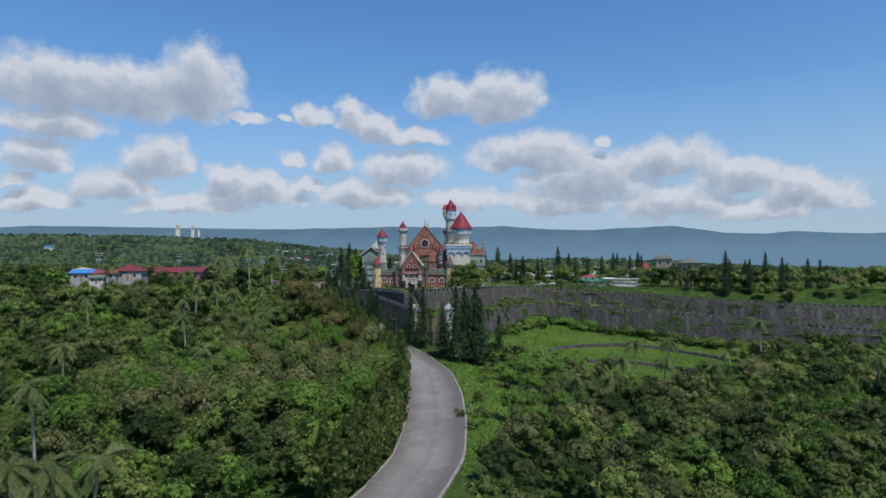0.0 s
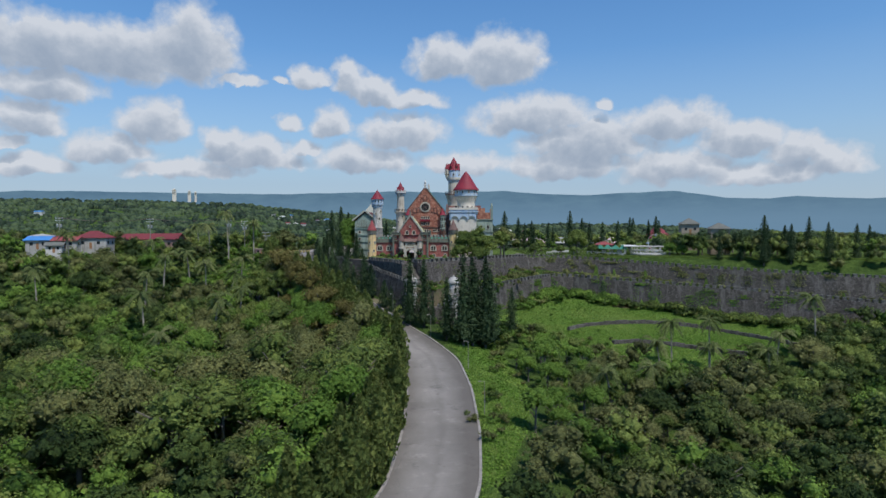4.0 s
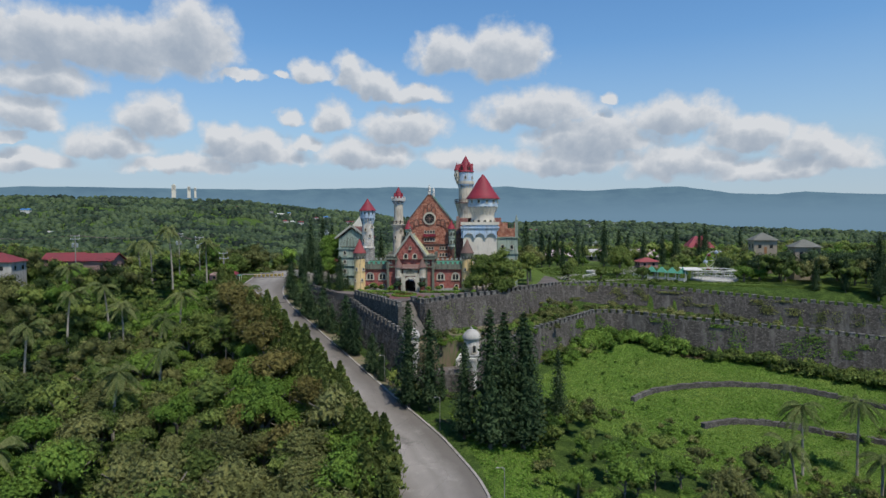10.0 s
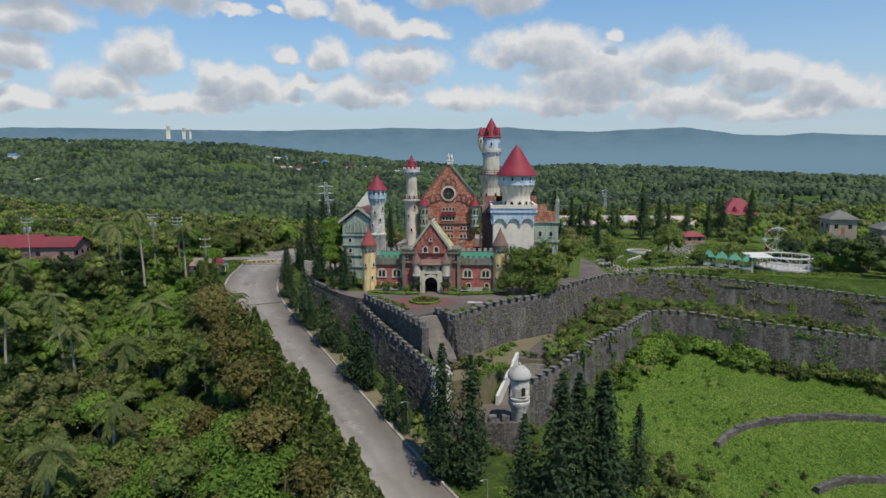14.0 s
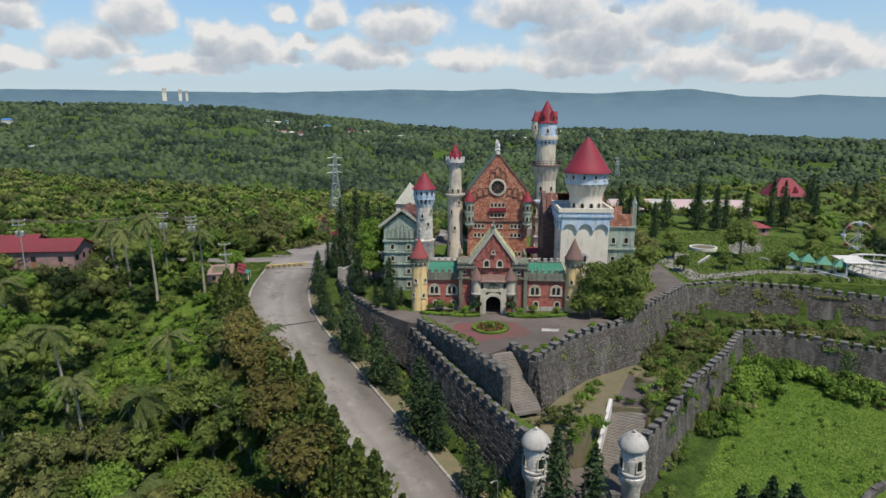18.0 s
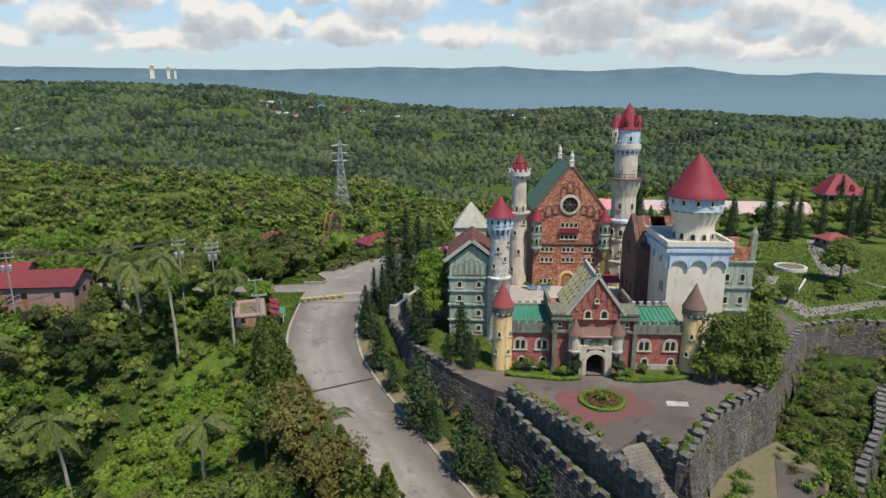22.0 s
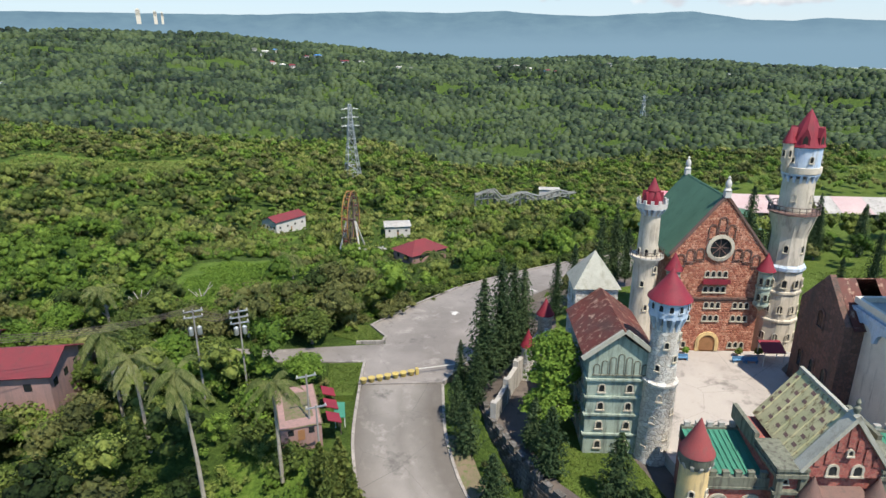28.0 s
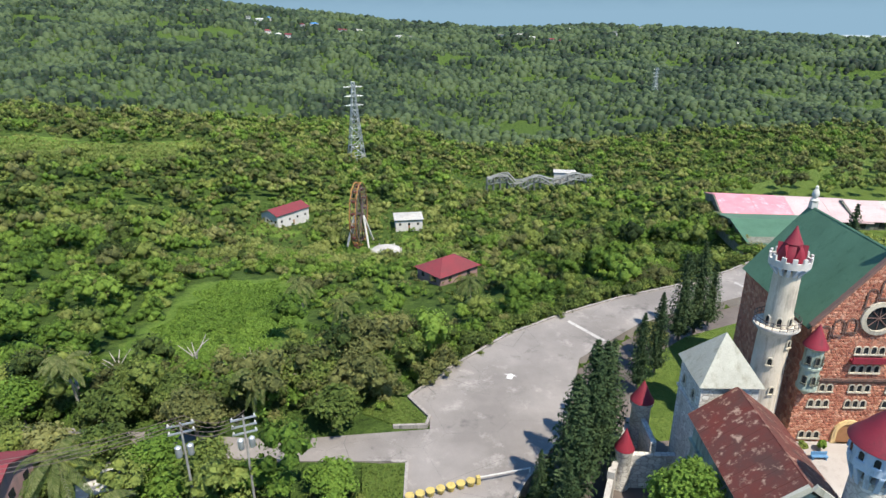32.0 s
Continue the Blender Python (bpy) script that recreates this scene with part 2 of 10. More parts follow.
def leafy(name, dark, mid, light, scale=0.25, through=0.25, fine=2.4, island=0.3, patch=1.1):
    """Leaves: a tone for each leaf, and one for each tree (the mesh's "tone", where trees are joined)."""
    m, t, b, node, link = nodes_of(name)
    geo = node("ShaderNodeNewGeometry")
    info = node("ShaderNodeObjectInfo")
    r = ramp(node("ShaderNodeValToRGB"), (0.0, dark), (0.55, mid), (1.0, light))
    mathn = node("ShaderNodeMath")
    mathn.operation = "MULTIPLY_ADD"
    link(geo.outputs["Random Per Island"], mathn.inputs[0])
    mathn.inputs[1].default_value = island
    half = node("ShaderNodeMath")
    half.operation = "MULTIPLY_ADD"
    link(noise_out(t, geo.outputs["Position"], scale, 3, 0.6), half.inputs[0])
    half.inputs[1].default_value = patch
    speck = node("ShaderNodeMath")
    speck.operation = "MULTIPLY_ADD"
    link(noise_out(t, geo.outputs["Position"], fine, 3, 0.7), speck.inputs[0])
    speck.inputs[1].default_value, speck.inputs[2].default_value = 1.2, -0.84 - island / 2 + 0.15 - (patch - 1.1) / 2
    link(speck.outputs[0], half.inputs[2])
    add = node("ShaderNodeMath")
    add.operation = "MULTIPLY_ADD"
    link(info.outputs["Random"], add.inputs[0])
    add.inputs[1].default_value = 0.3
    link(half.outputs[0], add.inputs[2])
    tone = node("ShaderNodeAttribute")
    tone.attribute_name = "tone"
    tall = node("ShaderNodeMath")
    tall.operation = "ADD"
    link(add.outputs[0], tall.inputs[0])
    link(tone.outputs["Fac"], tall.inputs[1])
    link(tall.outputs[0], mathn.inputs[2])
    link(mathn.outputs[0], r.inputs[0])
    link(r.outputs[0], b.inputs["Base Color"])
    b.inputs["Roughness"].default_value = 0.65
    b.inputs["Specular IOR Level"].default_value = 0.18
    bumped(t, b, noise_out(t, geo.outputs["Position"], fine, 4, 0.75), 1.0, 0.45)
    tr = node("ShaderNodeBsdfTranslucent")
    link(r.outputs[0], tr.inputs[0])
    mx = node("ShaderNodeMixShader")
    mx.inputs[0].default_value = through
    link(b.outputs[0], mx.inputs[1])
    link(tr.outputs[0], mx.inputs[2])
    link(mx.outputs[0], t.nodes["Material Output"].inputs[0])
    return m


MAT = {}
MAT["cream"] = plain("cream_plaster", (0.55, 0.49, 0.40), (0.44, 0.39, 0.31), 1.2, (0.21, 0.19, 0.16), stain_at=(0.5, 0.74))
MAT["white"] = plain("white_plaster", (0.63, 0.57, 0.48), (0.53, 0.475, 0.395), 1.0, (0.27, 0.24, 0.20), stain_at=(0.55, 0.78))
MAT["blue"] = plain("pale_blue_paint", (0.34, 0.44, 0.57), (0.48, 0.53, 0.58), 1.4, (0.22, 0.235, 0.245), stain_at=(0.5, 0.72))
MAT["yellow"] = plain("ochre_plaster", (0.66, 0.47, 0.21), (0.54, 0.41, 0.22), 1.3, (0.21, 0.16, 0.10), stain_at=(0.51, 0.72))
MAT["pink"] = plain("crimson_roof_paint", (0.215, 0.018, 0.032), (0.165, 0.020, 0.032), 1.3, (0.085, 0.022, 0.026), rough=0.65, stain_at=(0.54, 0.78))
MAT["fadedred"] = plain("faded_red_roof", (0.24, 0.05, 0.05), (0.19, 0.055, 0.055), 1.3, (0.14, 0.07, 0.06))
MAT["brownroof"] = plain("weathered_brown_roof", (0.165, 0.095, 0.078), (0.12, 0.082, 0.07), 1.6, (0.075, 0.06, 0.05))
MAT["greenroof"] = plain("sea_green_roof", (0.04, 0.165, 0.105), (0.05, 0.205, 0.135), 1.1, (0.05, 0.13, 0.09), rough=0.55)
MAT["gableroof"] = plain("bottle_green_roof", (0.050, 0.112, 0.068), (0.062, 0.135, 0.084), 0.9, (0.03, 0.08, 0.045), rough=0.7)
MAT["paleroof"] = plain("mossy_pale_roof", (0.44, 0.395, 0.23), (0.31, 0.31, 0.165), 1.6, (0.12, 0.08, 0.045), stain_at=(0.52, 0.64))
MAT["rust"] = plain("rusty_tin_roof", (0.115, 0.026, 0.018), (0.070, 0.032, 0.025), 1.1, (0.32, 0.21, 0.155), rough=0.65, stain_at=(0.55, 0.65))
MAT["greenwall"] = plain("pale_green_plaster", (0.31, 0.365, 0.30), (0.23, 0.275, 0.23), 1.1, (0.10, 0.115, 0.095), stain_at=(0.47, 0.68))
MAT["trim"] = plain("grey_green_trim", (0.175, 0.182, 0.138), (0.125, 0.128, 0.098), 1.6, (0.055, 0.05, 0.04), stain_at=(0.46, 0.68))
MAT["concrete"] = plain("stained_concrete", (0.40, 0.38, 0.345), (0.30, 0.285, 0.26), 1.0, (0.13, 0.12, 0.11), stain_at=(0.52, 0.74))
MAT["hip"] = plain("bleached_roof", (0.36, 0.355, 0.30), (0.28, 0.275, 0.23), 1.0, (0.17, 0.16, 0.115), stain_at=(0.52, 0.76))
MAT["window"] = plain("dark_glass", (0.015, 0.018, 0.02), (0.025, 0.028, 0.03), 1.0, rough=0.25, bump=0)
MAT["surround"] = plain("window_surround", (0.47, 0.42, 0.33), (0.37, 0.335, 0.265), 2.0, (0.17, 0.145, 0.115), stain_at=(0.52, 0.74))
MAT["door"] = plain("brown_door", (0.30, 0.15, 0.07), (0.22, 0.11, 0.05), 2.5, rough=0.6)
# near-black, for the dark inside openings painted on closed surfaces
MAT["void"] = plain("dark_recess", (0.02, 0.018, 0.016), (0.03, 0.026, 0.022), 1.0, bump=0)
MAT["iron"] = plain("rusted_iron", (0.10, 0.07, 0.06), (0.06, 0.05, 0.05), 3.0, rough=0.6)
MAT["steel"] = plain("galvanised_steel", (0.42, 0.44, 0.45), (0.34, 0.36, 0.37), 3.0, rough=0.5, metal=0.6)
MAT["brick"] = masonry("red_wall_stone", ((0.0, (0.21, 0.055, 0.045)), (0.5, (0.30, 0.075, 0.06)), (1.0, (0.36, 0.12, 0.09))), (0.26, 0.13, 0.105), 0.33, bump=0.4, stain=(0.10, 0.05, 0.042))
MAT["gable"] = masonry("orange_rubble_stone", ((0.0, (0.24, 0.075, 0.045)), (0.5, (0.36, 0.135, 0.08)), (1.0, (0.48, 0.24, 0.155))), (0.27, 0.135, 0.09), 0.5, bump=0.7, flat=0.12)


def stone_tones(name, stops, rough=0.9):
    """A tone for each stone, with fine grain."""
    m, t, b, node, link = nodes_of(name)
    geo, info = node("ShaderNodeNewGeometry"), node("ShaderNodeObjectInfo")
    add = node("ShaderNodeMath")
    add.operation = "ADD"
    link(geo.outputs["Random Per Island"], add.inputs[0])
    link(info.outputs["Random"], add.inputs[1])
    half = node("ShaderNodeMath")
    half.operation = "FRACT"
    link(add.outputs[0], half.inputs[0])
    r = ramp(node("ShaderNodeValToRGB"), *stops)
    link(half.outputs[0], r.inputs[0])
    fine = noise_out(t, geo.outputs["Position"], 7, 4, 0.65)
    link(mixed(t, 0.6, r.outputs[0], mixed(t, fine, (0.2, 0.2, 0.2), (0.8, 0.8, 0.8)), "OVERLAY"), b.inputs["Base Color"])
    b.inputs["Roughness"].default_value = rough
    bumped(t, b, fine, 0.5, 0.04)
    return m


MAT["gablestone"] = stone_tones("orange_stones", ((0.0, (0.22, 0.068, 0.042)), (0.5, (0.34, 0.130, 0.078)), (1.0, (0.47, 0.25, 0.165))))
MAT["brownwall"] = masonry("dark_brown_stone", ((0.0, (0.10, 0.055, 0.04)), (1.0, (0.17, 0.09, 0.07))), (0.07, 0.05, 0.04), 0.5, stain=(0.06, 0.05, 0.045))
MAT["ashlar"] = masonry("white_rubble_stone", ((0.0, (0.45, 0.42, 0.37)), (1.0, (0.66, 0.63, 0.57))), (0.30, 0.27, 0.24), 0.7, stretch=1.7, stain=(0.30, 0.27, 0.23))
MAT["basalt"] = masonry("dark_basalt_wall", ((0.0, (0.042, 0.035, 0.030)), (0.6, (0.075, 0.064, 0.055)), (1.0, (0.140, 0.124, 0.109))), (0.037, 0.032, 0.027), 0.42, stain=(0.17, 0.155, 0.137), stretch=1.5, bump=0.4)
MAT["coping"] = masonry("grey_stone_blocks", ((0.0, (0.085, 0.077, 0.069)), (1.0, (0.19, 0.178, 0.160))), (0.065, 0.058, 0.052), 0.5, stain=(0.05, 0.045, 0.040))
MAT["gold"] = plain("yellow_tub_paint", (0.46, 0.35, 0.10), (0.36, 0.28, 0.10), 2.0, (0.15, 0.12, 0.06))
MAT["chalk"] = plain("white_paint", (0.54, 0.52, 0.485), (0.44, 0.42, 0.39), 2.0, (0.35, 0.34, 0.33))
MAT["bark"] = plain("grey_bark", (0.20, 0.17, 0.14), (0.13, 0.11, 0.09), 3.0, (0.07, 0.06, 0.05))
MAT["palmbark"] = plain("palm_bark", (0.34, 0.30, 0.24), (0.24, 0.21, 0.17), 3.0, (0.14, 0.12, 0.1))
MAT["broad"] = leafy("broad_leaves", (0.032, 0.050, 0.013), (0.106, 0.153, 0.033), (0.25, 0.30, 0.070), 0.15)
MAT["darkleaf"] = leafy("dark_leaves", (0.014, 0.026, 0.008), (0.045, 0.075, 0.018), (0.12, 0.16, 0.036))
MAT["olive"] = leafy("olive_leaves", (0.046, 0.056, 0.019), (0.142, 0.156, 0.050), (0.285, 0.285, 0.098), 0.15)
MAT["lime"] = leafy("lime_leaves", (0.038, 0.078, 0.012), (0.122, 0.21, 0.030), (0.22, 0.33, 0.055), 0.08)
MAT["bronze"] = leafy("bronze_leaves", (0.048, 0.048, 0.015), (0.135, 0.118, 0.032), (0.25, 0.215, 0.068))
MAT["conifer"] = leafy("conifer_needles", (0.014, 0.030, 0.012), (0.036, 0.066, 0.025), (0.085, 0.125, 0.05), through=0.1, fine=3.5)
MAT["column"] = leafy("drooping_leaves", (0.038, 0.060, 0.015), (0.115, 0.155, 0.036), (0.25, 0.28, 0.072), through=0.22, fine=3.0)
MAT["frond"] = leafy("palm_fronds", (0.042, 0.064, 0.018), (0.125, 0.162, 0.048), (0.28, 0.29, 0.115), through=0.35)
# far woods: distance haze put into the leaf colour, greyer and bluer than near leaves
MAT["farleaf"] = leafy("hazed_distant_leaves", (0.005, 0.011, 0.006), (0.021, 0.037, 0.017), (0.064, 0.092, 0.037), 0.010, 0.05, 0.3, 0.25, 2.2)
MAT["grassblade"] = leafy("wild_grass", (0.065, 0.130, 0.016), (0.145, 0.262, 0.032), (0.25, 0.335, 0.070), 0.08, patch=1.7)
MAT["lawnblade"] = leafy("lawn_blades", (0.065, 0.10, 0.02), (0.11, 0.16, 0.032), (0.15, 0.19, 0.05), 0.15)
MAT["scrub"] = leafy("yellowish_scrub", (0.05, 0.07, 0.018), (0.15, 0.185, 0.045), (0.27, 0.30, 0.085), 0.06)
MAT["steptread"] = plain("worn_step_stone", (0.205, 0.182, 0.155), (0.145, 0.128, 0.110), 2.0, (0.11, 0.10, 0.09))
MAT["straw"] = leafy("dry_grass", (0.10, 0.09, 0.035), (0.20, 0.15, 0.07), (0.26, 0.22, 0.10), 0.2)
MAT["flower"] = leafy("mixed_flowers", (0.085, 0.05, 0.02), (0.16, 0.095, 0.03), (0.11, 0.15, 0.035))


def growth(t, pos, dark, mid, light, bare):
    """Colour and height of low growth over soil: leaf-sized grain, clumps of a few metres, bare patches."""
    n2 = noise_out(t, pos, 0.45, 6, 0.7)
    n3 = noise_out(t, pos, 2.6, 4, 0.7)
    mixn = t.nodes.new("ShaderNodeMath")
    mixn.operation = "MULTIPLY_ADD"
    t.links.new(n3, mixn.inputs[0])
    mixn.inputs[1].default_value = 0.8
    t.links.new(n2, mixn.inputs[2])
    r = ramp(t.nodes.new("ShaderNodeValToRGB"), (0.0, dark), (0.5, mid), (1.0, light))
    t.links.new(stepped(t, mixn.outputs[0], 0.6, 1.2), r.inputs[0])
    c = mixed(t, stepped(t, noise_out(t, pos, 0.11, 5, 0.6), 0.66, 0.76), r.outputs[0], bare)
    return c, mixn.outputs[0]


def ground_material(name, tones, others=None):
    """Growth of one kind, or of two: the second where the mesh's "open" value is high, with a ragged edge."""
    m, t, b, node, link = nodes_of(name)
    pos = place_vec(t)
    c, h = growth(t, pos, *tones)
    if others:
        c2, _ = growth(t, pos, *others)
        att = node("ShaderNodeAttribute")
        att.attribute_name = "open"
        rag = node("ShaderNodeMath")
        rag.operation = "MULTIPLY_ADD"
        link(noise_out(t, pos, 0.3, 6, 0.7), rag.inputs[0])
        rag.inputs[1].default_value = 1.0
        link(att.outputs["Fac"], rag.inputs[2])
        c = mixed(t, stepped(t, rag.outputs[0], 0.9, 1.15), c, c2)
    link(c, b.inputs["Base Color"])
    b.inputs["Roughness"].default_value = 0.95
    b.inputs["Specular IOR Level"].default_value = 0.1
    bumped(t, b, h, 1.0, 0.8)
    return m


def asphalt_material(name, a, c2, patch, side=None):
    m, t, b, node, link = nodes_of(name)
    pos = place_vec(t)
    c = mixed(t, stepped(t, noise_out(t, pos, 0.09, 6, 0.6), 0.38, 0.62), a, c2)
    c = mixed(t, stepped(t, noise_out(t, pos, 0.35, 7, 0.72), 0.55, 0.72), c, patch)
    fine = noise_out(t, pos, 14, 4, 0.7)
    c = mixed(t, 0.5, c, mixed(t, fine, (0.25, 0.25, 0.25), (0.75, 0.75, 0.75)), "OVERLAY")
    vor = node("ShaderNodeTexVoronoi")
    vor.feature = "DISTANCE_TO_EDGE"
    vor.inputs["Scale"].default_value = 0.13
    link(pos, vor.inputs["Vector"])
    c = mixed(t, stepped(t, vor.outputs["Distance"], 0.0, 0.0025), (0.09, 0.085, 0.08), c)
    c = mixed(t, stepped(t, noise_out(t, pos, 0.21, 7, 0.7), 0.58, 0.68), c, tuple(0.48 * k for k in a))
    if side:
        # the damp, mossy side of the road, with a ragged edge, and two paler wheel tracks
        uvm = node("ShaderNodeUVMap")
        uvm.uv_map = "across"
        sx = node("ShaderNodeSeparateXYZ")
        link(uvm.outputs[0], sx.inputs[0])
        rag = node("ShaderNodeMath")
        rag.operation = "MULTIPLY_ADD"
        link(noise_out(t, pos, 0.22, 6, 0.65), rag.inputs[0])
        rag.inputs[1].default_value = 0.26
        link(sx.outputs[0], rag.inputs[2])
        tone = ramp(node("ShaderNodeValToRGB"), (0.0, (0.7, 0.7, 0.7)), (0.16, (0.65, 0.65, 0.65)), (0.29, (0.3, 0.3, 0.3)), (0.42, (0.0, 0.0, 0.0)), (0.56, (0.05, 0.05, 0.05)), (0.64, (0.32, 0.32, 0.32)), (0.72, (0.12, 0.12, 0.12)), (0.90, (0.5, 0.5, 0.5)), (1.0, (0.8, 0.8, 0.8)))
        link(rag.outputs[0], tone.inputs[0])
        c = mixed(t, tone.outputs[0], c, side)
    link(c, b.inputs["Base Color"])
    b.inputs["Roughness"].default_value = 0.9
    bumped(t, b, fine, 0.3, 0.02)
    return m


MEADOW = ((0.045, 0.085, 0.015), (0.105, 0.175, 0.028), (0.185, 0.235, 0.055), (0.19, 0.155, 0.08))
MAT["ground"] = ground_material("green_ground", ((0.018, 0.034, 0.009), (0.052, 0.088, 0.018), (0.11, 0.16, 0.034), (0.11, 0.085, 0.05)), MEADOW)
MAT["lot"] = asphalt_material("worn_car_park", (0.225, 0.202, 0.182), (0.155, 0.138, 0.124), (0.29, 0.265, 0.238))
MAT["road"] = asphalt_material("worn_road", (0.225, 0.204, 0.182), (0.165, 0.149, 0.132), (0.30, 0.275, 0.245), (0.085, 0.073, 0.061))
MAT["plaza"] = asphalt_material("stained_plaza", (0.072, 0.058, 0.049), (0.125, 0.102, 0.087), (0.042, 0.033, 0.028))
MAT["court"] = asphalt_material("pale_courtyard", (0.37, 0.335, 0.30), (0.29, 0.26, 0.235), (0.21, 0.18, 0.16))
MAT["lawn"] = ground_material("lawn_grass", ((0.062, 0.096, 0.019), (0.10, 0.15, 0.029), (0.135, 0.175, 0.043), (0.13, 0.115, 0.06)))
MAT["kerb"] = plain("kerb_concrete", (0.31, 0.28, 0.25), (0.21, 0.19, 0.17), 2.0, (0.11, 0.10, 0.09), stain_at=(0.5, 0.7))
MAT["dirt"] = plain("leaf_littered_verge", (0.16, 0.12, 0.08), (0.12, 0.105, 0.058), 1.5, (0.08, 0.115, 0.032), stain_at=(0.5, 0.65))
MAT["villageroof"] = plain("dull_crimson_tin", (0.17, 0.028, 0.035), (0.13, 0.03, 0.035), 1.0, (0.09, 0.035, 0.035))
MAT["polegrey"] = plain("grey_pole_concrete", (0.27, 0.26, 0.24), (0.20, 0.19, 0.18), 2.0)


# ---- distance: clouds and far ridge ----
def cloud_sheet():
    """A curved sheet of sky far behind everything, on which the cumulus clouds stand. Its UV is azimuth and height in degrees."""
    geo_v, geo_f, uv = [], [], []
    na, ne, rad = 60, 24, 4780.0
    az = np.linspace(-52, 52, na + 1)
    el = np.linspace(-1.5, 36, ne + 1)
    for e in el:
        for a in az:
            geo_v.append((rad * math.sin(radians(a)) * math.cos(radians(e)) - 10, rad * math.cos(radians(a)) * math.cos(radians(e)) + 60, rad * math.sin(radians(e)) + 25))
    for j in range(ne):
        for i in range(na):
            p = j * (na + 1) + i
            geo_f.append((p, p + na + 1, p + na + 2, p + 1))
    me = bpy.data.meshes.new("clouds")
    me.from_pydata(geo_v, [], geo_f)
    lay = me.uv_layers.new(name="angles")
    for lp in me.loops:
        j, i = divmod(lp.vertex_index, na + 1)
        lay.data[lp.index].uv = (az[i], el[j])
    m, t, b, node, link = nodes_of("cumulus_clouds")
    t.nodes.remove(b)
    uvn = node("ShaderNodeUVMap")
    uvn.uv_map = "angles"

    def mth(op, a, c=None, d=None):
        n = node("ShaderNodeMath")
        n.operation = op
        for k, val in enumerate((a, c, d)):
            if val is None:
                continue
            if isinstance(val, bpy.types.NodeSocket):
                link(val, n.inputs[k])
            else:
                n.inputs[k].default_value = val
        return n.outputs[0]

    # centre azimuth, middle height, half width, height over the middle
    HIGH = ((-31.9, 13.5, 7.5, 3.2), (-21.2, 14.5, 4.0, 4.5), (-26.7, 13.7, 5.4, 3.3), (-32.2, 10.7, 4.3, 2.0), (-17.5, 12.6, 2.0, 0.7), (-11.1, 13.1, 1.7, 1.4), (-13.9, 12.8, 1.0, 0.5), (-7.6, 12.9, 1.9, 2.0), (-5.2, 12.0, 2.7, 1.8), (-1.6, 11.5, 3.3, 1.1), (1.3, 14.5, 3.3, 2.7), (6.6, 14.5, 4.4, 3.4))
    BROKEN = ((-33.1, 8.0, 2.7, 2.0), (-24.6, 8.4, 3.1, 2.6), (-34.4, 6.5, 1.5, 0.7), (-27.9, 6.1, 3.3, 1.8), (-9.2, 9.2, 2.0, 1.7), (-2.7, 8.4, 4.3, 2.2), (-13.0, 9.3, 1.2, 1.0), (-18.6, 7.5, 2.3, 1.4), (-16.2, 6.1, 4.6, 2.2), (-11.5, 7.1, 1.8, 1.0), (16.5, 10.7, 0.9, 0.8), (9.8, 9.6, 6.2, 2.5))
    BANK_LOW = ((-32.9, 4.6, 3.3, 1.3), (-6.3, 6.0, 5.0, 1.8), (2.9, 5.6, 4.0, 1.6), (21.9, 8.6, 5.1, 2.3), (14.9, 7.2, 6.5, 2.5), (27.7, 6.8, 3.6, 2.0), (31.8, 5.8, 2.8, 1.7), (34.3, 4.6, 2.3, 2.0), (12.8, 5.3, 6.6, 1.9), (22.1, 4.7, 5.1, 2.2), (-21.8, 4.7, 5.4, 1.2), (29.5, 4.0, 4.9, 1.4))
    CLOUDS = HIGH + BROKEN + BANK_LOW

    def cover(shift):
        base = node("ShaderNodeVectorMath")
        base.operation = "ADD"
        link(uvn.outputs[0], base.inputs[0])
        base.inputs[1].default_value = (*shift, 0)
        big = node("ShaderNodeTexNoise")
        big.inputs["Scale"].default_value, big.inputs["Detail"].default_value, big.inputs["Roughness"].default_value = 0.42, 5, 0.5
        link(base.outputs[0], big.inputs["Vector"])
        sub = node("ShaderNodeVectorMath")
        sub.operation = "SUBTRACT"
        link(big.outputs["Color"], sub.inputs[0])
        sub.inputs[1].default_value = (0.5, 0.5, 0.5)
        warp = node("ShaderNodeVectorMath")
        warp.operation = "MULTIPLY_ADD"
        link(sub.outputs[0], warp.inputs[0])
        warp.inputs[1].default_value = (3.4, 2.4, 0)
        link(base.outputs[0], warp.inputs[2])
        sep = node("ShaderNodeSeparateXYZ")
        link(warp.outputs[0], sep.inputs[0])
        total = None
        for ca, ce, wa, he in CLOUDS:
            x = mth("MULTIPLY", mth("SUBTRACT", sep.outputs[0], ca), 1 / wa)
            y = mth("SUBTRACT", sep.outputs[1], ce)
            y = mth("MAXIMUM", mth("MULTIPLY", y, 1 / he), mth("MULTIPLY", y, -1 / (0.46 * he)))
            d = mth("SUBTRACT", 1.0, mth("ADD", mth("MULTIPLY", x, x), mth("MULTIPLY", y, y)))
            total = d if total is None else mth("SMOOTH_MAX", total, d, 0.25)
        fine = noise_out(t, base.outputs[0], 0.55, 9, 0.56)
        return mth("ADD", total, mth("MULTIPLY_ADD", fine, 1.6, -0.58))

    # sun shading painted into the clouds' glow: greyer under more cloud
    here, lit = cover((0, 0)), cover((0.3, 1.15))
    alpha = stepped(t, here, -0.16, 0.66)
    haze = node("ShaderNodeSeparateXYZ")
    link(uvn.outputs[0], haze.inputs[0])
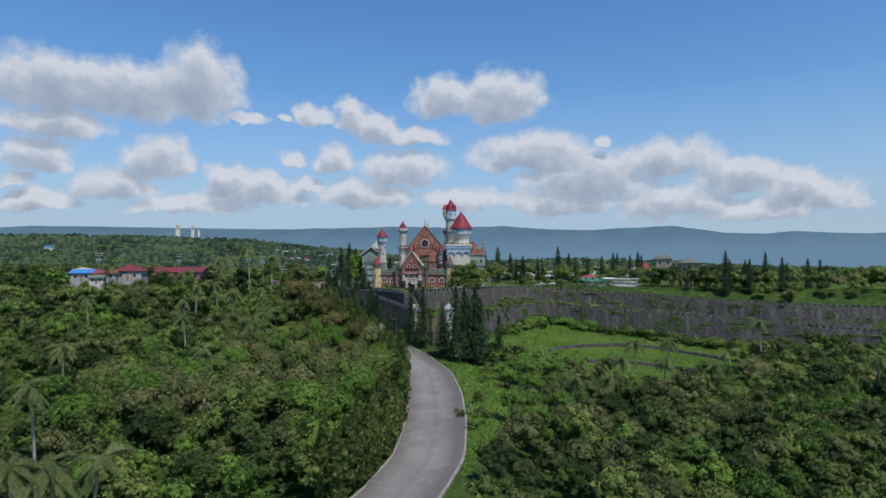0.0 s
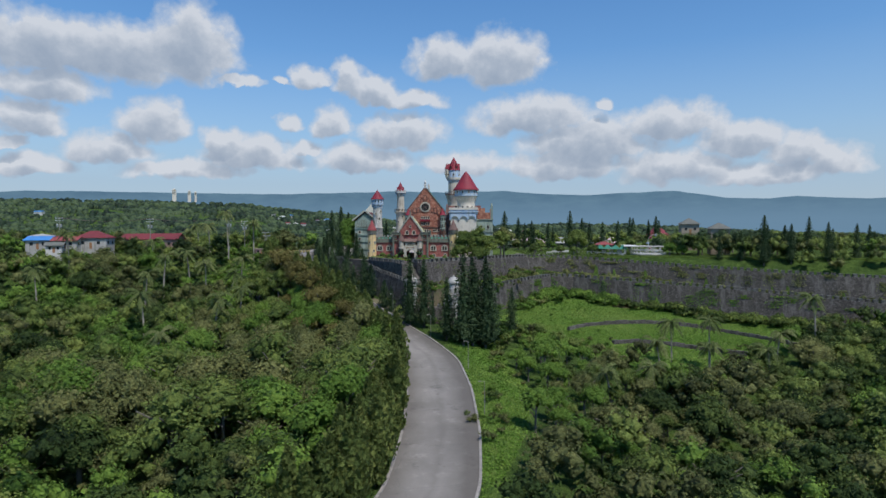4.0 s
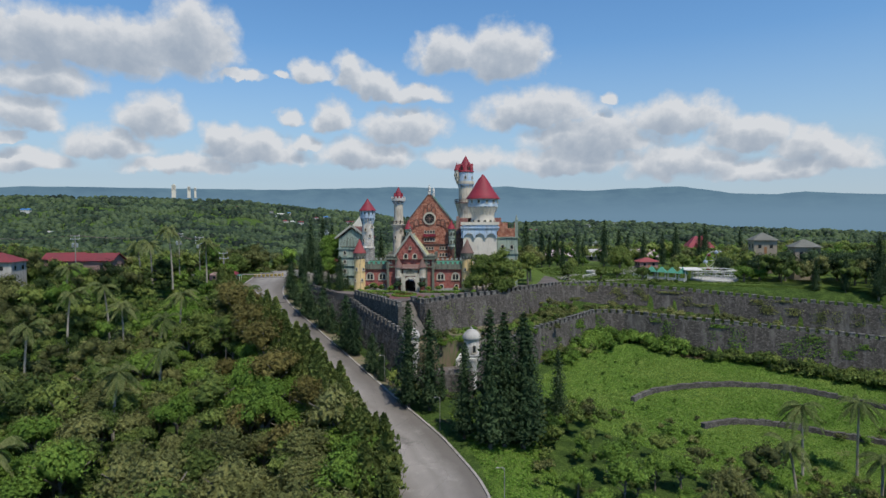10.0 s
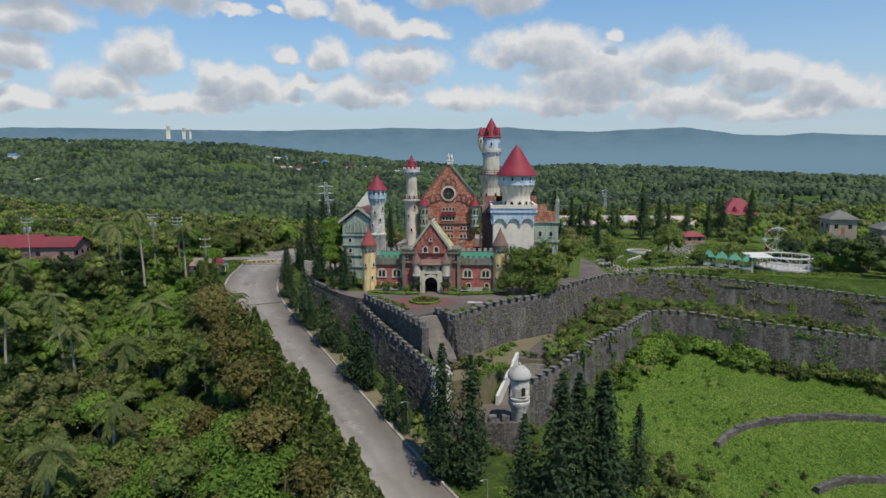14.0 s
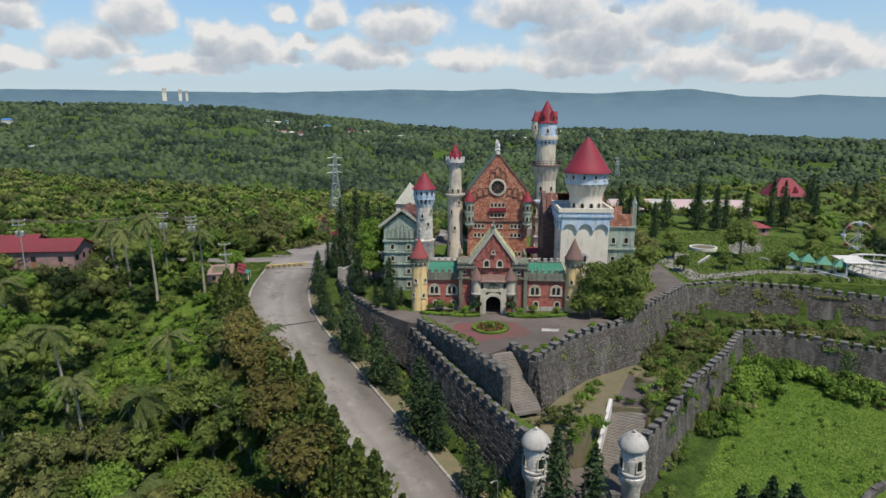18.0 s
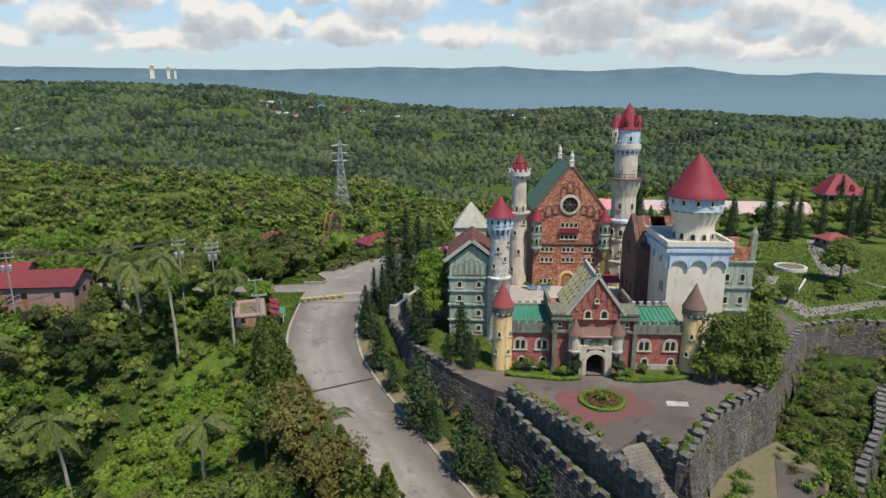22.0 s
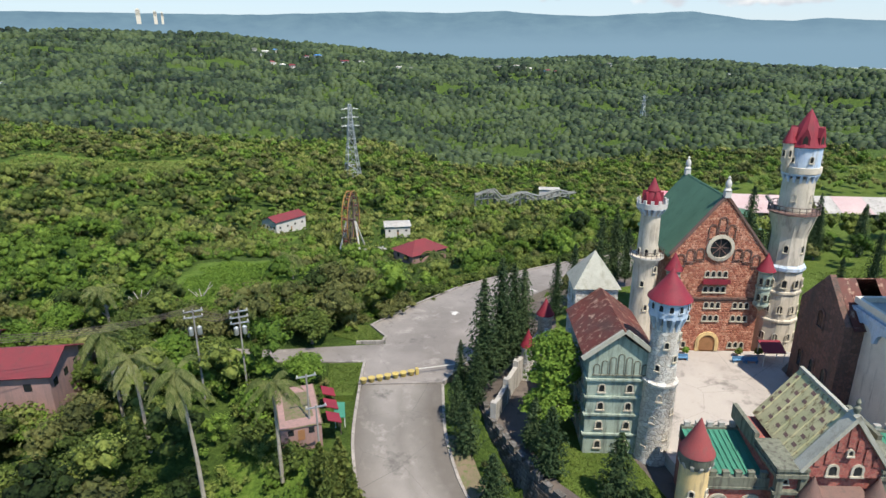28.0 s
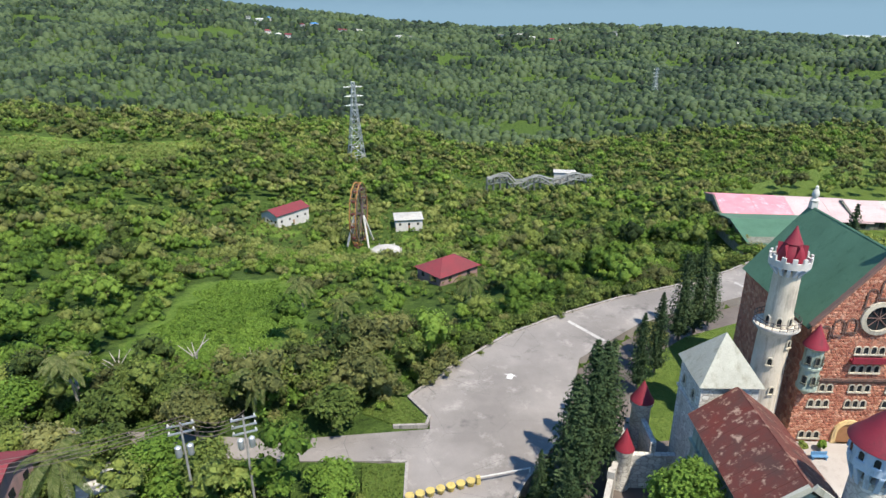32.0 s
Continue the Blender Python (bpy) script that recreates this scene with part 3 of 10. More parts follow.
    # horizon haze, painted as a pale glow that thins with height
    low = ramp(node("ShaderNodeValToRGB"), (0.0, (0.85, 0.85, 0.85)), (0.17, (0.80, 0.80, 0.80)), (0.32, (0.42, 0.42, 0.42)), (0.55, (0.08, 0.08, 0.08)), (1.0, (0, 0, 0)))
    link(stepped(t, haze.outputs[1], -1.5, 30), low.inputs[0])
    shade = mth("SUBTRACT", 1.0, mth("MULTIPLY", stepped(t, lit, 0.15, 1.35), 0.9))
    col = ramp(node("ShaderNodeValToRGB"), (0.0, (0.44, 0.51, 0.61)), (0.45, (0.60, 0.65, 0.72)), (0.95, (0.92, 0.92, 0.93)))
    link(shade, col.inputs[0])
    mistcol = mixed(t, alpha, (0.52, 0.64, 0.78), col.outputs[0])
    em = node("ShaderNodeEmission")
    link(mistcol, em.inputs[0])
    em.inputs[1].default_value = 0.70
    tr = node("ShaderNodeBsdfTransparent")
    mx = node("ShaderNodeMixShader")
    cov = mth("SUBTRACT", 1.0, mth("MULTIPLY", mth("SUBTRACT", 1.0, mth("MULTIPLY", alpha, 0.97)), mth("SUBTRACT", 1.0, low.outputs[0])))
    link(cov, mx.inputs[0])
    link(tr.outputs[0], mx.inputs[1])
    link(em.outputs[0], mx.inputs[2])
    link(mx.outputs[0], t.nodes["Material Output"].inputs[0])
    me.materials.append(m)
    tagged(new("backdrop_clouds", me), "white cumulus clouds drifting in a blue sky", "clouds", kind="structure")


def far_ridge():
    """The escarpment on the horizon, kilometres off: a backdrop that glows, its blue haze painted in."""
    m, t, b, node, link = nodes_of("distant_ridge")
    t.nodes.remove(b)
    pos = place_vec(t, (1, 1, 2.2))
    n = noise_out(t, pos, 0.006, 8, 0.66)
    hz = node("ShaderNodeSeparateXYZ")
    link(node("ShaderNodeNewGeometry").outputs["Position"], hz.inputs[0])
    # haze painted into the glow: blue all over, paler towards the foot
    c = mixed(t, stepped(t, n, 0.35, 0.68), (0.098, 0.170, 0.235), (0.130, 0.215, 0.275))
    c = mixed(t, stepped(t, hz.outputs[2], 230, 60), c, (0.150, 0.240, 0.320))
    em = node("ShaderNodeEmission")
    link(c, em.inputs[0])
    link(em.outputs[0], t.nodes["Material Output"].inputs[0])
    v, f = [], []
    prof = ((-55, 3.25), (-35.6, 2.78), (-33.6, 2.96), (-28.2, 3.04), (-22.2, 3.06), (-14.6, 3.06), (-5.9, 3.29), (-3.4, 3.4), (1.6, 3.26), (6.7, 3.39), (9.6, 3.13), (14.0, 2.9), (18.7, 3.08), (22.2, 3.15), (23.6, 2.9), (26.1, 2.45), (29.3, 2.31), (31.6, 2.47), (33.1, 2.31), (36.5, 2.11), (45, 2.5), (55, 2.4))
    az = np.linspace(-55, 55, 221)
    el = np.interp(az, [p[0] for p in prof], [p[1] for p in prof])
    for k, (a, e) in enumerate(zip(az, el)):
        e += 0.035 * noise.fractal(Vector((a * 0.8, 0, 0)), 1.0, 2.0, 5)
        for j in range(5):
            r = 4500 - 130 * (4 - j)
            top = 12 + 4500 * math.tan(radians(e))
            z = -60 + (top + 60) * (j / 4) ** 0.8
            r += 60 * noise.noise(Vector((a * 0.5, j * 0.7, 3)))
            v.append((r * math.sin(radians(a)), r * math.cos(radians(a)) + 20, z))
    for i in range(220):
        for j in range(4):
            p = i * 5 + j
            f.append((p, p + 5, p + 6, p + 1))
    me = bpy.data.meshes.new("ridge")
    me.from_pydata(v, [], f)
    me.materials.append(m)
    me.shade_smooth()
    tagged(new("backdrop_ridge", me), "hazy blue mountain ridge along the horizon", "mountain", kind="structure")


# ---- lie of the land ----
ROAD = ((-24, 20, -32.6), (-12, 38, -31.6), (-3, 56, -30), (2.5, 74, -28.5), (4.2, 97, -27), (4.2, 122, -25.2), (2, 145, -23.2), (-5, 162, -20.8), (-15.5, 178, -17.3), (-26.3, 195, -13.4),
        (-40.5, 219, -9.0), (-54.5, 244, -5.0), (-60.5, 257, -2.8), (-62.8, 269, -0.6), (-62.5, 284, 1.43), (-61, 296, 1.42))
PLAZA = ((-1.7, 211), (2.5, 217), (10.3, 225.5), (20.8, 232), (29.4, 243), (40, 255), (48, 264.5), (50, 290), (40, 330), (10, 345), (-20, 332), (-37, 318), (-42, 304), (-47, 292), (-49, 280), (-47.5, 272), (-41.5, 256), (-33.6, 243.5),
         (-26.5, 236), (-23.5, 234), (-17, 222), (-12.5, 214), (-6.2, 219.5))
GARDENS = ((48, 264.5), (62, 268), (80, 268.5), (100, 264), (125, 256), (170, 240), (260, 218), (420, 200), (420, 500), (150, 500), (60, 448), (36, 428), (31, 385), (30, 372), (40, 330), (50, 290))
TERRACE = ((-1.7, 211), (2.5, 217), (10.3, 225.5), (20.8, 232), (29.4, 243), (40, 255), (48, 264.5), (62, 268), (80, 266), (100, 258), (125, 246), (170, 224), (260, 200), (260, 180), (170, 204), (125, 222), (98, 232), (78, 241), (66, 248.5), (56, 248.5), (45, 234), (33, 222), (23, 209), (12, 197), (0, 206))
BERM = ((62, 268), (80, 266), (100, 258), (125, 246), (170, 224), (260, 200), (420, 180), (420, 202), (260, 220), (170, 242), (125, 258), (100, 266), (80, 270))
WALL_X, UPPER_Z, LOWER_Z = (48, 62, 80, 100, 125, 150, 170, 260), (-0.6, -0.9, -1.9, -3.3, -4.9, -6.0, -7.0, -10.0), (-8.4, -8.6, -9.4, -10.4, -12.0, -14.0, -15.5, -20.0)
LOT = ((-70.1, 283), (-54.7, 283), (-52.8, 286), (-45.5, 296), (-41, 306), (-36, 320), (-19, 334), (12, 347), (36, 358), (60, 385), (34, 374), (14, 361), (-3, 353), (-19, 347), (-35, 339), (-49, 330), (-61.5, 318), (-70, 308), (-66.4, 302.3), (-66.4, 299), (-70.1, 291.4))
LANE = ((-154, 292), (-92, 288), (-78, 278), (-68, 278), (-66, 312), (-78, 313), (-92, 303), (-154, 309))
STRIP = ((-26.5, 236), (-18.5, 219.5), (-11, 204.5), (-6, 194.5), (-2, 200), (-8.5, 205), (-17, 222), (-23.5, 234))

# grassy openings: the sunken field, the bank beside the road, clearings in the woods
FIELD = ((22, 196), (34, 214), (46, 230), (60, 244), (90, 238), (125, 219), (150, 203), (140, 190), (122, 178), (108, 164), (92, 156), (78, 154), (62, 160), (50, 168), (40, 176), (33, 183))
BANK = ((9, 60), (17, 84), (22, 100), (28, 130), (22, 176), (11, 178), (4, 178), (10, 150), (12, 120), (12, 95))
GLADES = (((-96, 226), (-72, 222), (-70, 248), (-90, 252)), ((-420, 640), (-330, 600), (-250, 606), (-236, 680), (-262, 770), (-330, 745), (-420, 770)), ((-134, 322), (-102, 318), (-95, 350), (-110, 398), (-134, 392)), ((-112, 98), (-100, 98), (-98, 112), (-114, 112)),
          ((-116, 510), (-88, 505), (-86, 530), (-112, 545)), ((-84, 500), (-66, 497), (-64, 540), (-76, 560)), ((-162, 540), (-138, 535), (-136, 556), (-160, 560)), ((-92, 250), (-78, 247), (-77, 270), (-89, 276)), ((-220, 508), (-196, 504), (-192, 530), (-216, 534)))


def inside(poly, x, y):
    """How far the points (arrays) lie inside a polygon: positive inside."""
    p = np.array(poly, float)
    (u0, v0), (u1, v1) = p.min(0), p.max(0)
    gap = np.maximum(np.maximum(u0 - x, x - u1), np.maximum(v0 - y, y - v1))
    if gap.min() > 20:
        return -gap
    d, odd = np.full(x.shape, 1e9), np.zeros(x.shape, bool)
    for (x0, y0), (x1, y1) in zip(p, np.roll(p, -1, 0)):
        dx, dy = x1 - x0, y1 - y0
        s = np.clip(((x - x0) * dx + (y - y0) * dy) / (dx * dx + dy * dy), 0, 1)
        d = np.minimum(d, np.hypot(x - x0 - s * dx, y - y0 - s * dy))
        odd ^= ((y0 > y) != (y1 > y)) & (x < x0 + (y - y0) * dx / (dy if abs(dy) > 1e-9 else 1e-9))
    return np.where(odd, d, -d)


def road_at(x, y):
    """Distance from the road's middle and the road's height there."""
    best, zz = np.full(x.shape, 1e9), np.zeros(x.shape)
    for (x0, y0, z0), (x1, y1, z1) in zip(ROAD, ROAD[1:]):
        dx, dy = x1 - x0, y1 - y0
        s = np.clip(((x - x0) * dx + (y - y0) * dy) / (dx * dx + dy * dy), 0, 1)
        d = np.hypot(x - x0 - s * dx, y - y0 - s * dy)
        zz, best = np.where(d < best, z0 + s * (z1 - z0), zz), np.minimum(d, best)
    return best, zz


def swell(x, y, scale, seed=0.0):
    """Gentle unevenness, by sums of waves."""
    a = np.sin(x / scale + seed) * np.cos(y / (scale * 1.3) + 1.7 * seed) + 0.6 * np.sin((x + y) / (scale * 0.57) + 2.1 * seed) + 0.4 * np.cos((x - 0.7 * y) / (scale * 0.33) + seed)
    return a / 2


LAND_X = (-700, -300, -100, 0, 100, 300, 700)
LAND_Y = (-300, 50, 130, 200, 260, 300, 400, 520, 700, 900)
LAND_Z = np.array(((-40, -36, -25, -10, 3, 4, 0, -8, -20, -32), (-40, -36, -26, -12, 2, 3, 0, -12, -34, -46), (-42, -37, -29, -19, -2, 2, -14, -56, -50, -52), (-40, -33, -27, -21, -13, -4, -8, -56, -76, -82),
                   (-46, -42, -37, -27, -16, -12, -8, -30, -75, -74), (-46, -42, -36, -26, -14, -6, -4, -14, -66, -64), (-46, -42, -36, -26, -14, -6, -4, -14, -66, -64)), float)
CREST_A = (-60, -40, -34, -25, -17, -10, -4, 5, 12, 21, 30, 36, 60)
CREST_Z = (128, 124, 112, 116, 112, 72, 40, 14, 18, 8, -16, -24, -30)


def land(x, y):
    """Height of the open ground, in plan units."""
    x, y = np.asarray(x, float), np.asarray(y, float)
    cols = np.stack([np.interp(y, LAND_Y, z) for z in LAND_Z])
    fx = np.interp(x, LAND_X, np.arange(len(LAND_X)))
    i = np.clip(fx.astype(int), 0, len(LAND_X) - 2)
    w = fx - i
    w = w * w * (3 - 2 * w)
    near = np.take_along_axis(cols, i[None], 0)[0] * (1 - w) + np.take_along_axis(cols, i[None] + 1, 0)[0] * w
    near = near + swell(x, y, 28, 0.4) * 1.6
    far = np.hypot(x, y)
    az = np.degrees(np.arctan2(x, np.maximum(y, 1)))
    crest = np.interp(az, CREST_A, CREST_Z) + swell(x, y, 330, 1.0) * 9
    s = np.clip((far - 800) / (2750 - 800), 0, 1.6)
    hill = np.where(s < 1, near + (crest - near) * s ** 1.15, crest - (s - 1) * 520)
    hill = hill + (swell(x, y, 140, 2.0) * 24 + swell(x, y, 52, 0.7) * 7) * np.clip(s * 3, 0, 1) * np.clip(2.2 - 2 * s, 0, 1)
    z = np.where(y > 0, hill, near)
    d, rz = road_at(x, y)
    k = np.clip((d - 12) / 14, 0, 1)
    return np.where(y < 285, rz * (1 - k) + z * k, z) if np.ndim(z) else z


def ground_height(x, y):
    """The ground sheet: the open land, cut down under the terraces and the road."""
    z = land(x, y)
    d, rz = road_at(x, y)
    z = np.where(d < 10.5, np.minimum(z, rz - 0.35), z)
    # the terrace between the walls rises towards the upper wall
    up = np.clip(1 - np.maximum(0, -np.maximum(inside(GARDENS, x, y), inside(PLAZA, x, y))) / 16, 0, 1) * np.clip((x - 24) / 14, 0, 1)
    low = np.minimum(-10.2, np.interp(x, WALL_X, LOWER_Z) - 0.9)
    z = np.where(inside(TERRACE, x, y) > 1.2, low + (np.interp(x, WALL_X, UPPER_Z) - low) * 0.5 * up * up + swell(x, y, 9, 1) * 0.5, z)
    # a sloping bank between the long wall and the lawn
    fall = np.clip(-inside(GARDENS, x, y) / 10, 0, 1)
    z = np.where(inside(BERM, x, y) > 0.8, -0.7 + (np.interp(x, WALL_X, UPPER_Z) + 0.3) * fall, z)
    z = np.where(inside(((2, 195), (6.0, 201.8), (12.2, 213.3), (19.6, 210.6), (14.6, 196)), x, y) > 0.1, np.minimum(z, -18), z)
    z = np.where(inside(STRIP, x, y) > 0.6, np.minimum(z, -8.0), z)
    z = np.where(inside(PLAZA, x, y) > 1.4, -0.7, z)
    z = np.where(inside(GARDENS, x, y) > 1.4, -0.9, z)
    z = np.where(inside(LANE, x, y) > 0, np.minimum(z, 1.2), z)
    z = np.where(inside(LOT, x, y) > 0, 0.9, z)
    return z


def ground_sheet():
    near = np.arange(-130, 175, 2.6)
    out = np.concatenate([np.arange(12, 300, 14), np.geomspace(320, 5800, 34)])
    xs = np.concatenate([-130 - out[::-1], near, near[-1] + out])
    ys = np.concatenate([-300 - np.geomspace(10, 3000, 10)[::-1], np.arange(-300, -170, 14), np.arange(-170, 400, 2.8), np.arange(404, 1000, 14), np.geomspace(1010, 5900, 60)])
    gx, gy = np.meshgrid(xs, ys)
    z = ground_height(gx, gy)
    v = np.stack([gx, gy, z], -1).reshape(-1, 3)
    n, m = len(xs), len(ys)
    i, j = np.meshgrid(np.arange(n - 1), np.arange(m - 1))
    p = (j * n + i).ravel()
    me = array_mesh("ground", v, np.stack([p, p + 1, p + n + 1, p + n], 1), MAT["ground"], True)
    # grass instead of forest floor in the openings
    share = np.zeros(len(v))
    for poly in (FIELD, BANK) + GLADES:
        share = np.maximum(share, np.clip(0.5 + inside(poly, v[:, 0], v[:, 1]) / 5, 0, 1))
    me.attributes.new("open", "FLOAT", "POINT").data.foreach_set("value", share.astype(np.float32))
    setting("ground", me, None, "green hilly ground running out to the horizon", "ground")


def ribbon(pts, left, right, lift, material, name, label, category, thick=0.3, step=2.0):
    """A strip that follows the road between two offsets from its middle (left is positive)."""
    p = np.array(pts, float)
    s = np.concatenate([[0], np.cumsum(np.hypot(*np.diff(p[:, :2], axis=0).T))])
    q = np.arange(0, s[-1], step)
    c = np.stack([np.interp(q, s, p[:, k]) for k in range(3)], 1)
    for _ in range(6):
        c[1:-1] = (c[:-2] + 2 * c[1:-1] + c[2:]) / 4
    d = np.gradient(c[:, :2], axis=0)
    nrm = np.stack([-d[:, 1], d[:, 0]], 1) / np.hypot(d[:, 0], d[:, 1])[:, None]
    g = Geo()
    rows = []
    for (x, y, z), (nx, ny) in zip(c, nrm):
        rows.append([Vector((x + nx * o, y + ny * o, z + lift - t)) for o, t in ((left, thick), (left, 0), (right, 0), (right, thick))])
    vs = [v for r in rows for v in r]
    fs = []
    for k in range(len(rows) - 1):
        a, b2 = 4 * k, 4 * k + 4
        fs += [(a + n2, a + n2 + 1, b2 + n2 + 1, b2 + n2) for n2 in range(3)]
    fs += [(3, 2, 1, 0), tuple(len(vs) - 4 + n2 for n2 in range(4))]
    g.add(vs, fs)
    me = g.mesh(name)
    lay = me.uv_layers.new(name="across")
    for lp in me.loops:
        lay.data[lp.index].uv = (0.0 if lp.vertex_index % 4 < 2 else 1.0, 0.0)
    return setting(name, me, material, label, category), c, nrm


# ---- walls with battlements ----
def stonework(w, p, mit, base, batter, near):
    """Courses of proud blocks on the outer face of a wall: those between the plan's y values in near are parts, up to 300, the rest one piece."""
    rg = random.Random(len(p))
    shapes = []
    for k in range(5):
        j = [rg.uniform(-0.06, 0.06) for _ in range(8)]
        vs = [Vector(v) for v in ((-0.5 + j[0], 0, -0.5 + j[1]), (0.5 + j[2], 0, -0.5 - j[1]), (0.5 - j[3], 0, 0.5 + j[4]), (-0.5 + j[5], 0, 0.5 - j[4]), (-0.42 + j[6], -1, -0.4), (0.42, -1, -0.4 + j[7]), (0.42 - j[6], -1, 0.4), (-0.42, -1, 0.4 - j[7]))]
        shapes.append(Geo().add(vs, [(4, 5, 6, 7), (0, 1, 5, 4), (1, 2, 6, 5), (2, 3, 7, 6), (3, 0, 4, 7)]))
    meshes = [g.mesh("stone") for g in shapes]
    rest, count = Geo(), 0
    for k in range(len(p) - 1):
        a, b2 = Vector(p[k]), Vector(p[k + 1])
        ln = (b2 - a).to_2d().length
        tall = max(a.z - base[k], b2.z - base[k + 1])
        z = 0.3
        row = 0
        while z < tall:
            hgt = rg.uniform(0.5, 0.72)
            u = -0.4 * (row % 2)
            while u < ln:
                wd = rg.uniform(0.7, 1.35)
                s = min(1.0, max(0.0, (u + wd / 2) / ln))
                top = a.lerp(b2, s)
                foot = base[k] + (base[k + 1] - base[k]) * s
                n2 = (mit[k] * (1 - s) + mit[k + 1] * s)
                if top.z - z - hgt > foot and rg.random() < 0.9:
                    q = Vector((top.x + n2[0] * batter * (z + hgt / 2), top.y + n2[1] * batter * (z + hgt / 2), top.z - z - hgt / 2))
                    m = Matrix.LocRotScale(q, Euler((-math.atan(batter), 0, math.atan2(b2.y - a.y, b2.x - a.x))), (wd - 0.1, rg.uniform(0.05, 0.13), hgt - 0.09))
                    pick = rg.randrange(5)
                    if near[0] < q.y < near[1] and count < 300:
                        o = part("stone", meshes[pick], MAT["basalt"], w)
                        m.translation = q * K
                        o.matrix_basis = m
                        count += 1
                    else:
                        rest.add([m @ v for v in shapes[pick].v], shapes[pick].f)
                u += wd
            z += hgt
            row += 1
    tagged(part("stonework", rest, MAT["basalt"], w), kind="stuff")


def battlement(name, label, line, base, thick, batter, merlon=(1.45, 1.25), period=2.6, material="basalt", cap="coping", blocks=None):
    """A retaining wall along a line of (x, y, top z) with the foot heights in base; its outer side is to the right of the line. Every merlon is a part."""
    w = thing(name, label, "wall", kind="structure")
    p = np.array(line, float)
    g = Geo()
    d = np.diff(p[:, :2], axis=0)
    u = d / np.hypot(d[:, 0], d[:, 1])[:, None]
    rgt = np.stack([u[:, 1], -u[:, 0]], 1)
    mit = []
    for k in range(len(p)):
        a, b2 = rgt[max(k - 1, 0)], rgt[min(k, len(rgt) - 1)]
        s = a + b2
        mit.append(s / max(0.4, (s @ s) / 2))
    rows = []
    for (x, y, z), n2, zb in zip(p, mit, base):
        out = batter * (z - zb)
        rows.append([Vector((x - n2[0] * thick, y - n2[1] * thick, zb)), Vector((x - n2[0] * thick, y - n2[1] * thick, z)), Vector((x, y, z)), Vector((x + n2[0] * out, y + n2[1] * out, zb))])
    vs = [v for r in rows for v in r]
    fs = []
    for k in range(len(rows) - 1):
        a, b2 = 4 * k, 4 * k + 4
        fs += [(a + j, a + j + 1, b2 + j + 1, b2 + j) for j in range(3)]
    fs += [(3, 2, 1, 0), tuple(len(vs) - 4 + j for j in range(4))]
    g.add(vs, fs)
    part("wall_body", g, MAT[material], w)
    if blocks:
        stonework(w, p, mit, base, batter, blocks)
    mw, mh = merlon
    me = Geo().box(-mw / 2, mw / 2, 0.0, thick * 0.8, -0.2, mh * 0.82).box(-mw / 2 - 0.1, mw / 2 + 0.1, -0.1, thick * 0.8 + 0.1, mh * 0.82, mh).mesh("merlon")
    for k in range(len(p) - 1):
        ln = float(np.hypot(*d[k]))
        n = max(1, round(ln / period))
        for i in range(n):
            s = (i + 0.5) / n
            x, y, z = p[k] * (1 - s) + p[k + 1] * s
            o = part("merlon", me, MAT[cap], w)
            o.matrix_basis = spot(x, y, z, math.degrees(math.atan2(u[k][1], u[k][0])) + random.uniform(-2, 2), random.uniform(0.92, 1.06))
    return w


def steps(name, label, a, b2, width, n):
    """A flight from a (top middle) down to b2, each step a part."""
    w = thing(name, label, "stairs", kind="structure")
    a, b2 = Vector(a), Vector(b2)
    run = (b2 - a).to_2d().length / n
    rise = (a.z - b2.z) / n
    ang = math.degrees(math.atan2(b2.y - a.y, b2.x - a.x))
    me = Geo().box(-0.1, run + 0.25, -width / 2, width / 2, -rise * 2.2, -0.12).box(-0.30, run, -width / 2 - 0.05, width / 2 + 0.05, -0.12, 0).mesh("step")
    for i in range(n):
        q = a.lerp(b2, i / n)
        o = part("step", me, MAT["steptread"], w)
        o.matrix_basis = spot(q.x, q.y, q.z - rise, ang)
    return w


cloud_sheet()
far_ridge()
ground_sheet()
setting("plaza", Geo().slab(PLAZA, -3.0, 0.0), MAT["plaza"], "dark stained asphalt forecourt in front of the castle", "plaza")
setting("garden_lawn", Geo().slab(GARDENS, -3.0, -0.15), MAT["lawn"], "mown green park lawn on the walled terrace", "lawn")
setting("parking_lot", Geo().slab(LOT, -2.0, 1.45), MAT["lot"], "wide worn asphalt car park beside the castle", "car park")
_, road_mid, road_nrm = ribbon(ROAD, 7.5, -7.5, 0.0, MAT["road"], "road", "worn grey asphalt road climbing to the castle", "road")
tail = np.array(((-24.0, 20.0), (-46.0, -14.0), (-66.0, -50.0), (-84.0, -100.0), (-95.0, -160.0)))
tail = np.stack([np.interp(np.arange(0.15, 4.01, 0.15), np.arange(5), tail[:, k]) for k in range(2)], 1)
back = [(x, y, z + 1.2) for (x, y), z in zip(tail.tolist(), ground_height(tail[:, 0], tail[:, 1]).tolist())]
ribbon([ROAD[0]] + back, -7.5, 7.5, -0.02, MAT["road"], "road_2", "worn grey asphalt road running back down the slope", "road", thick=1.5)
ribbon(ROAD[:15], -7.5, -8.0, 0.22, MAT["kerb"], "kerb_1", "grey concrete kerb along the road", "kerb", thick=0.6)
ribbon(ROAD[:15], 8.0, 7.5, 0.22, MAT["kerb"], "kerb_2", "grey concrete kerb along the road", "kerb", thick=0.6)
ribbon(ROAD[8:14], -8.0, -11.2, 0.15, MAT["dirt"], "verge", "strip of dry leaf litter along the kerb", "verge", thick=0.8)

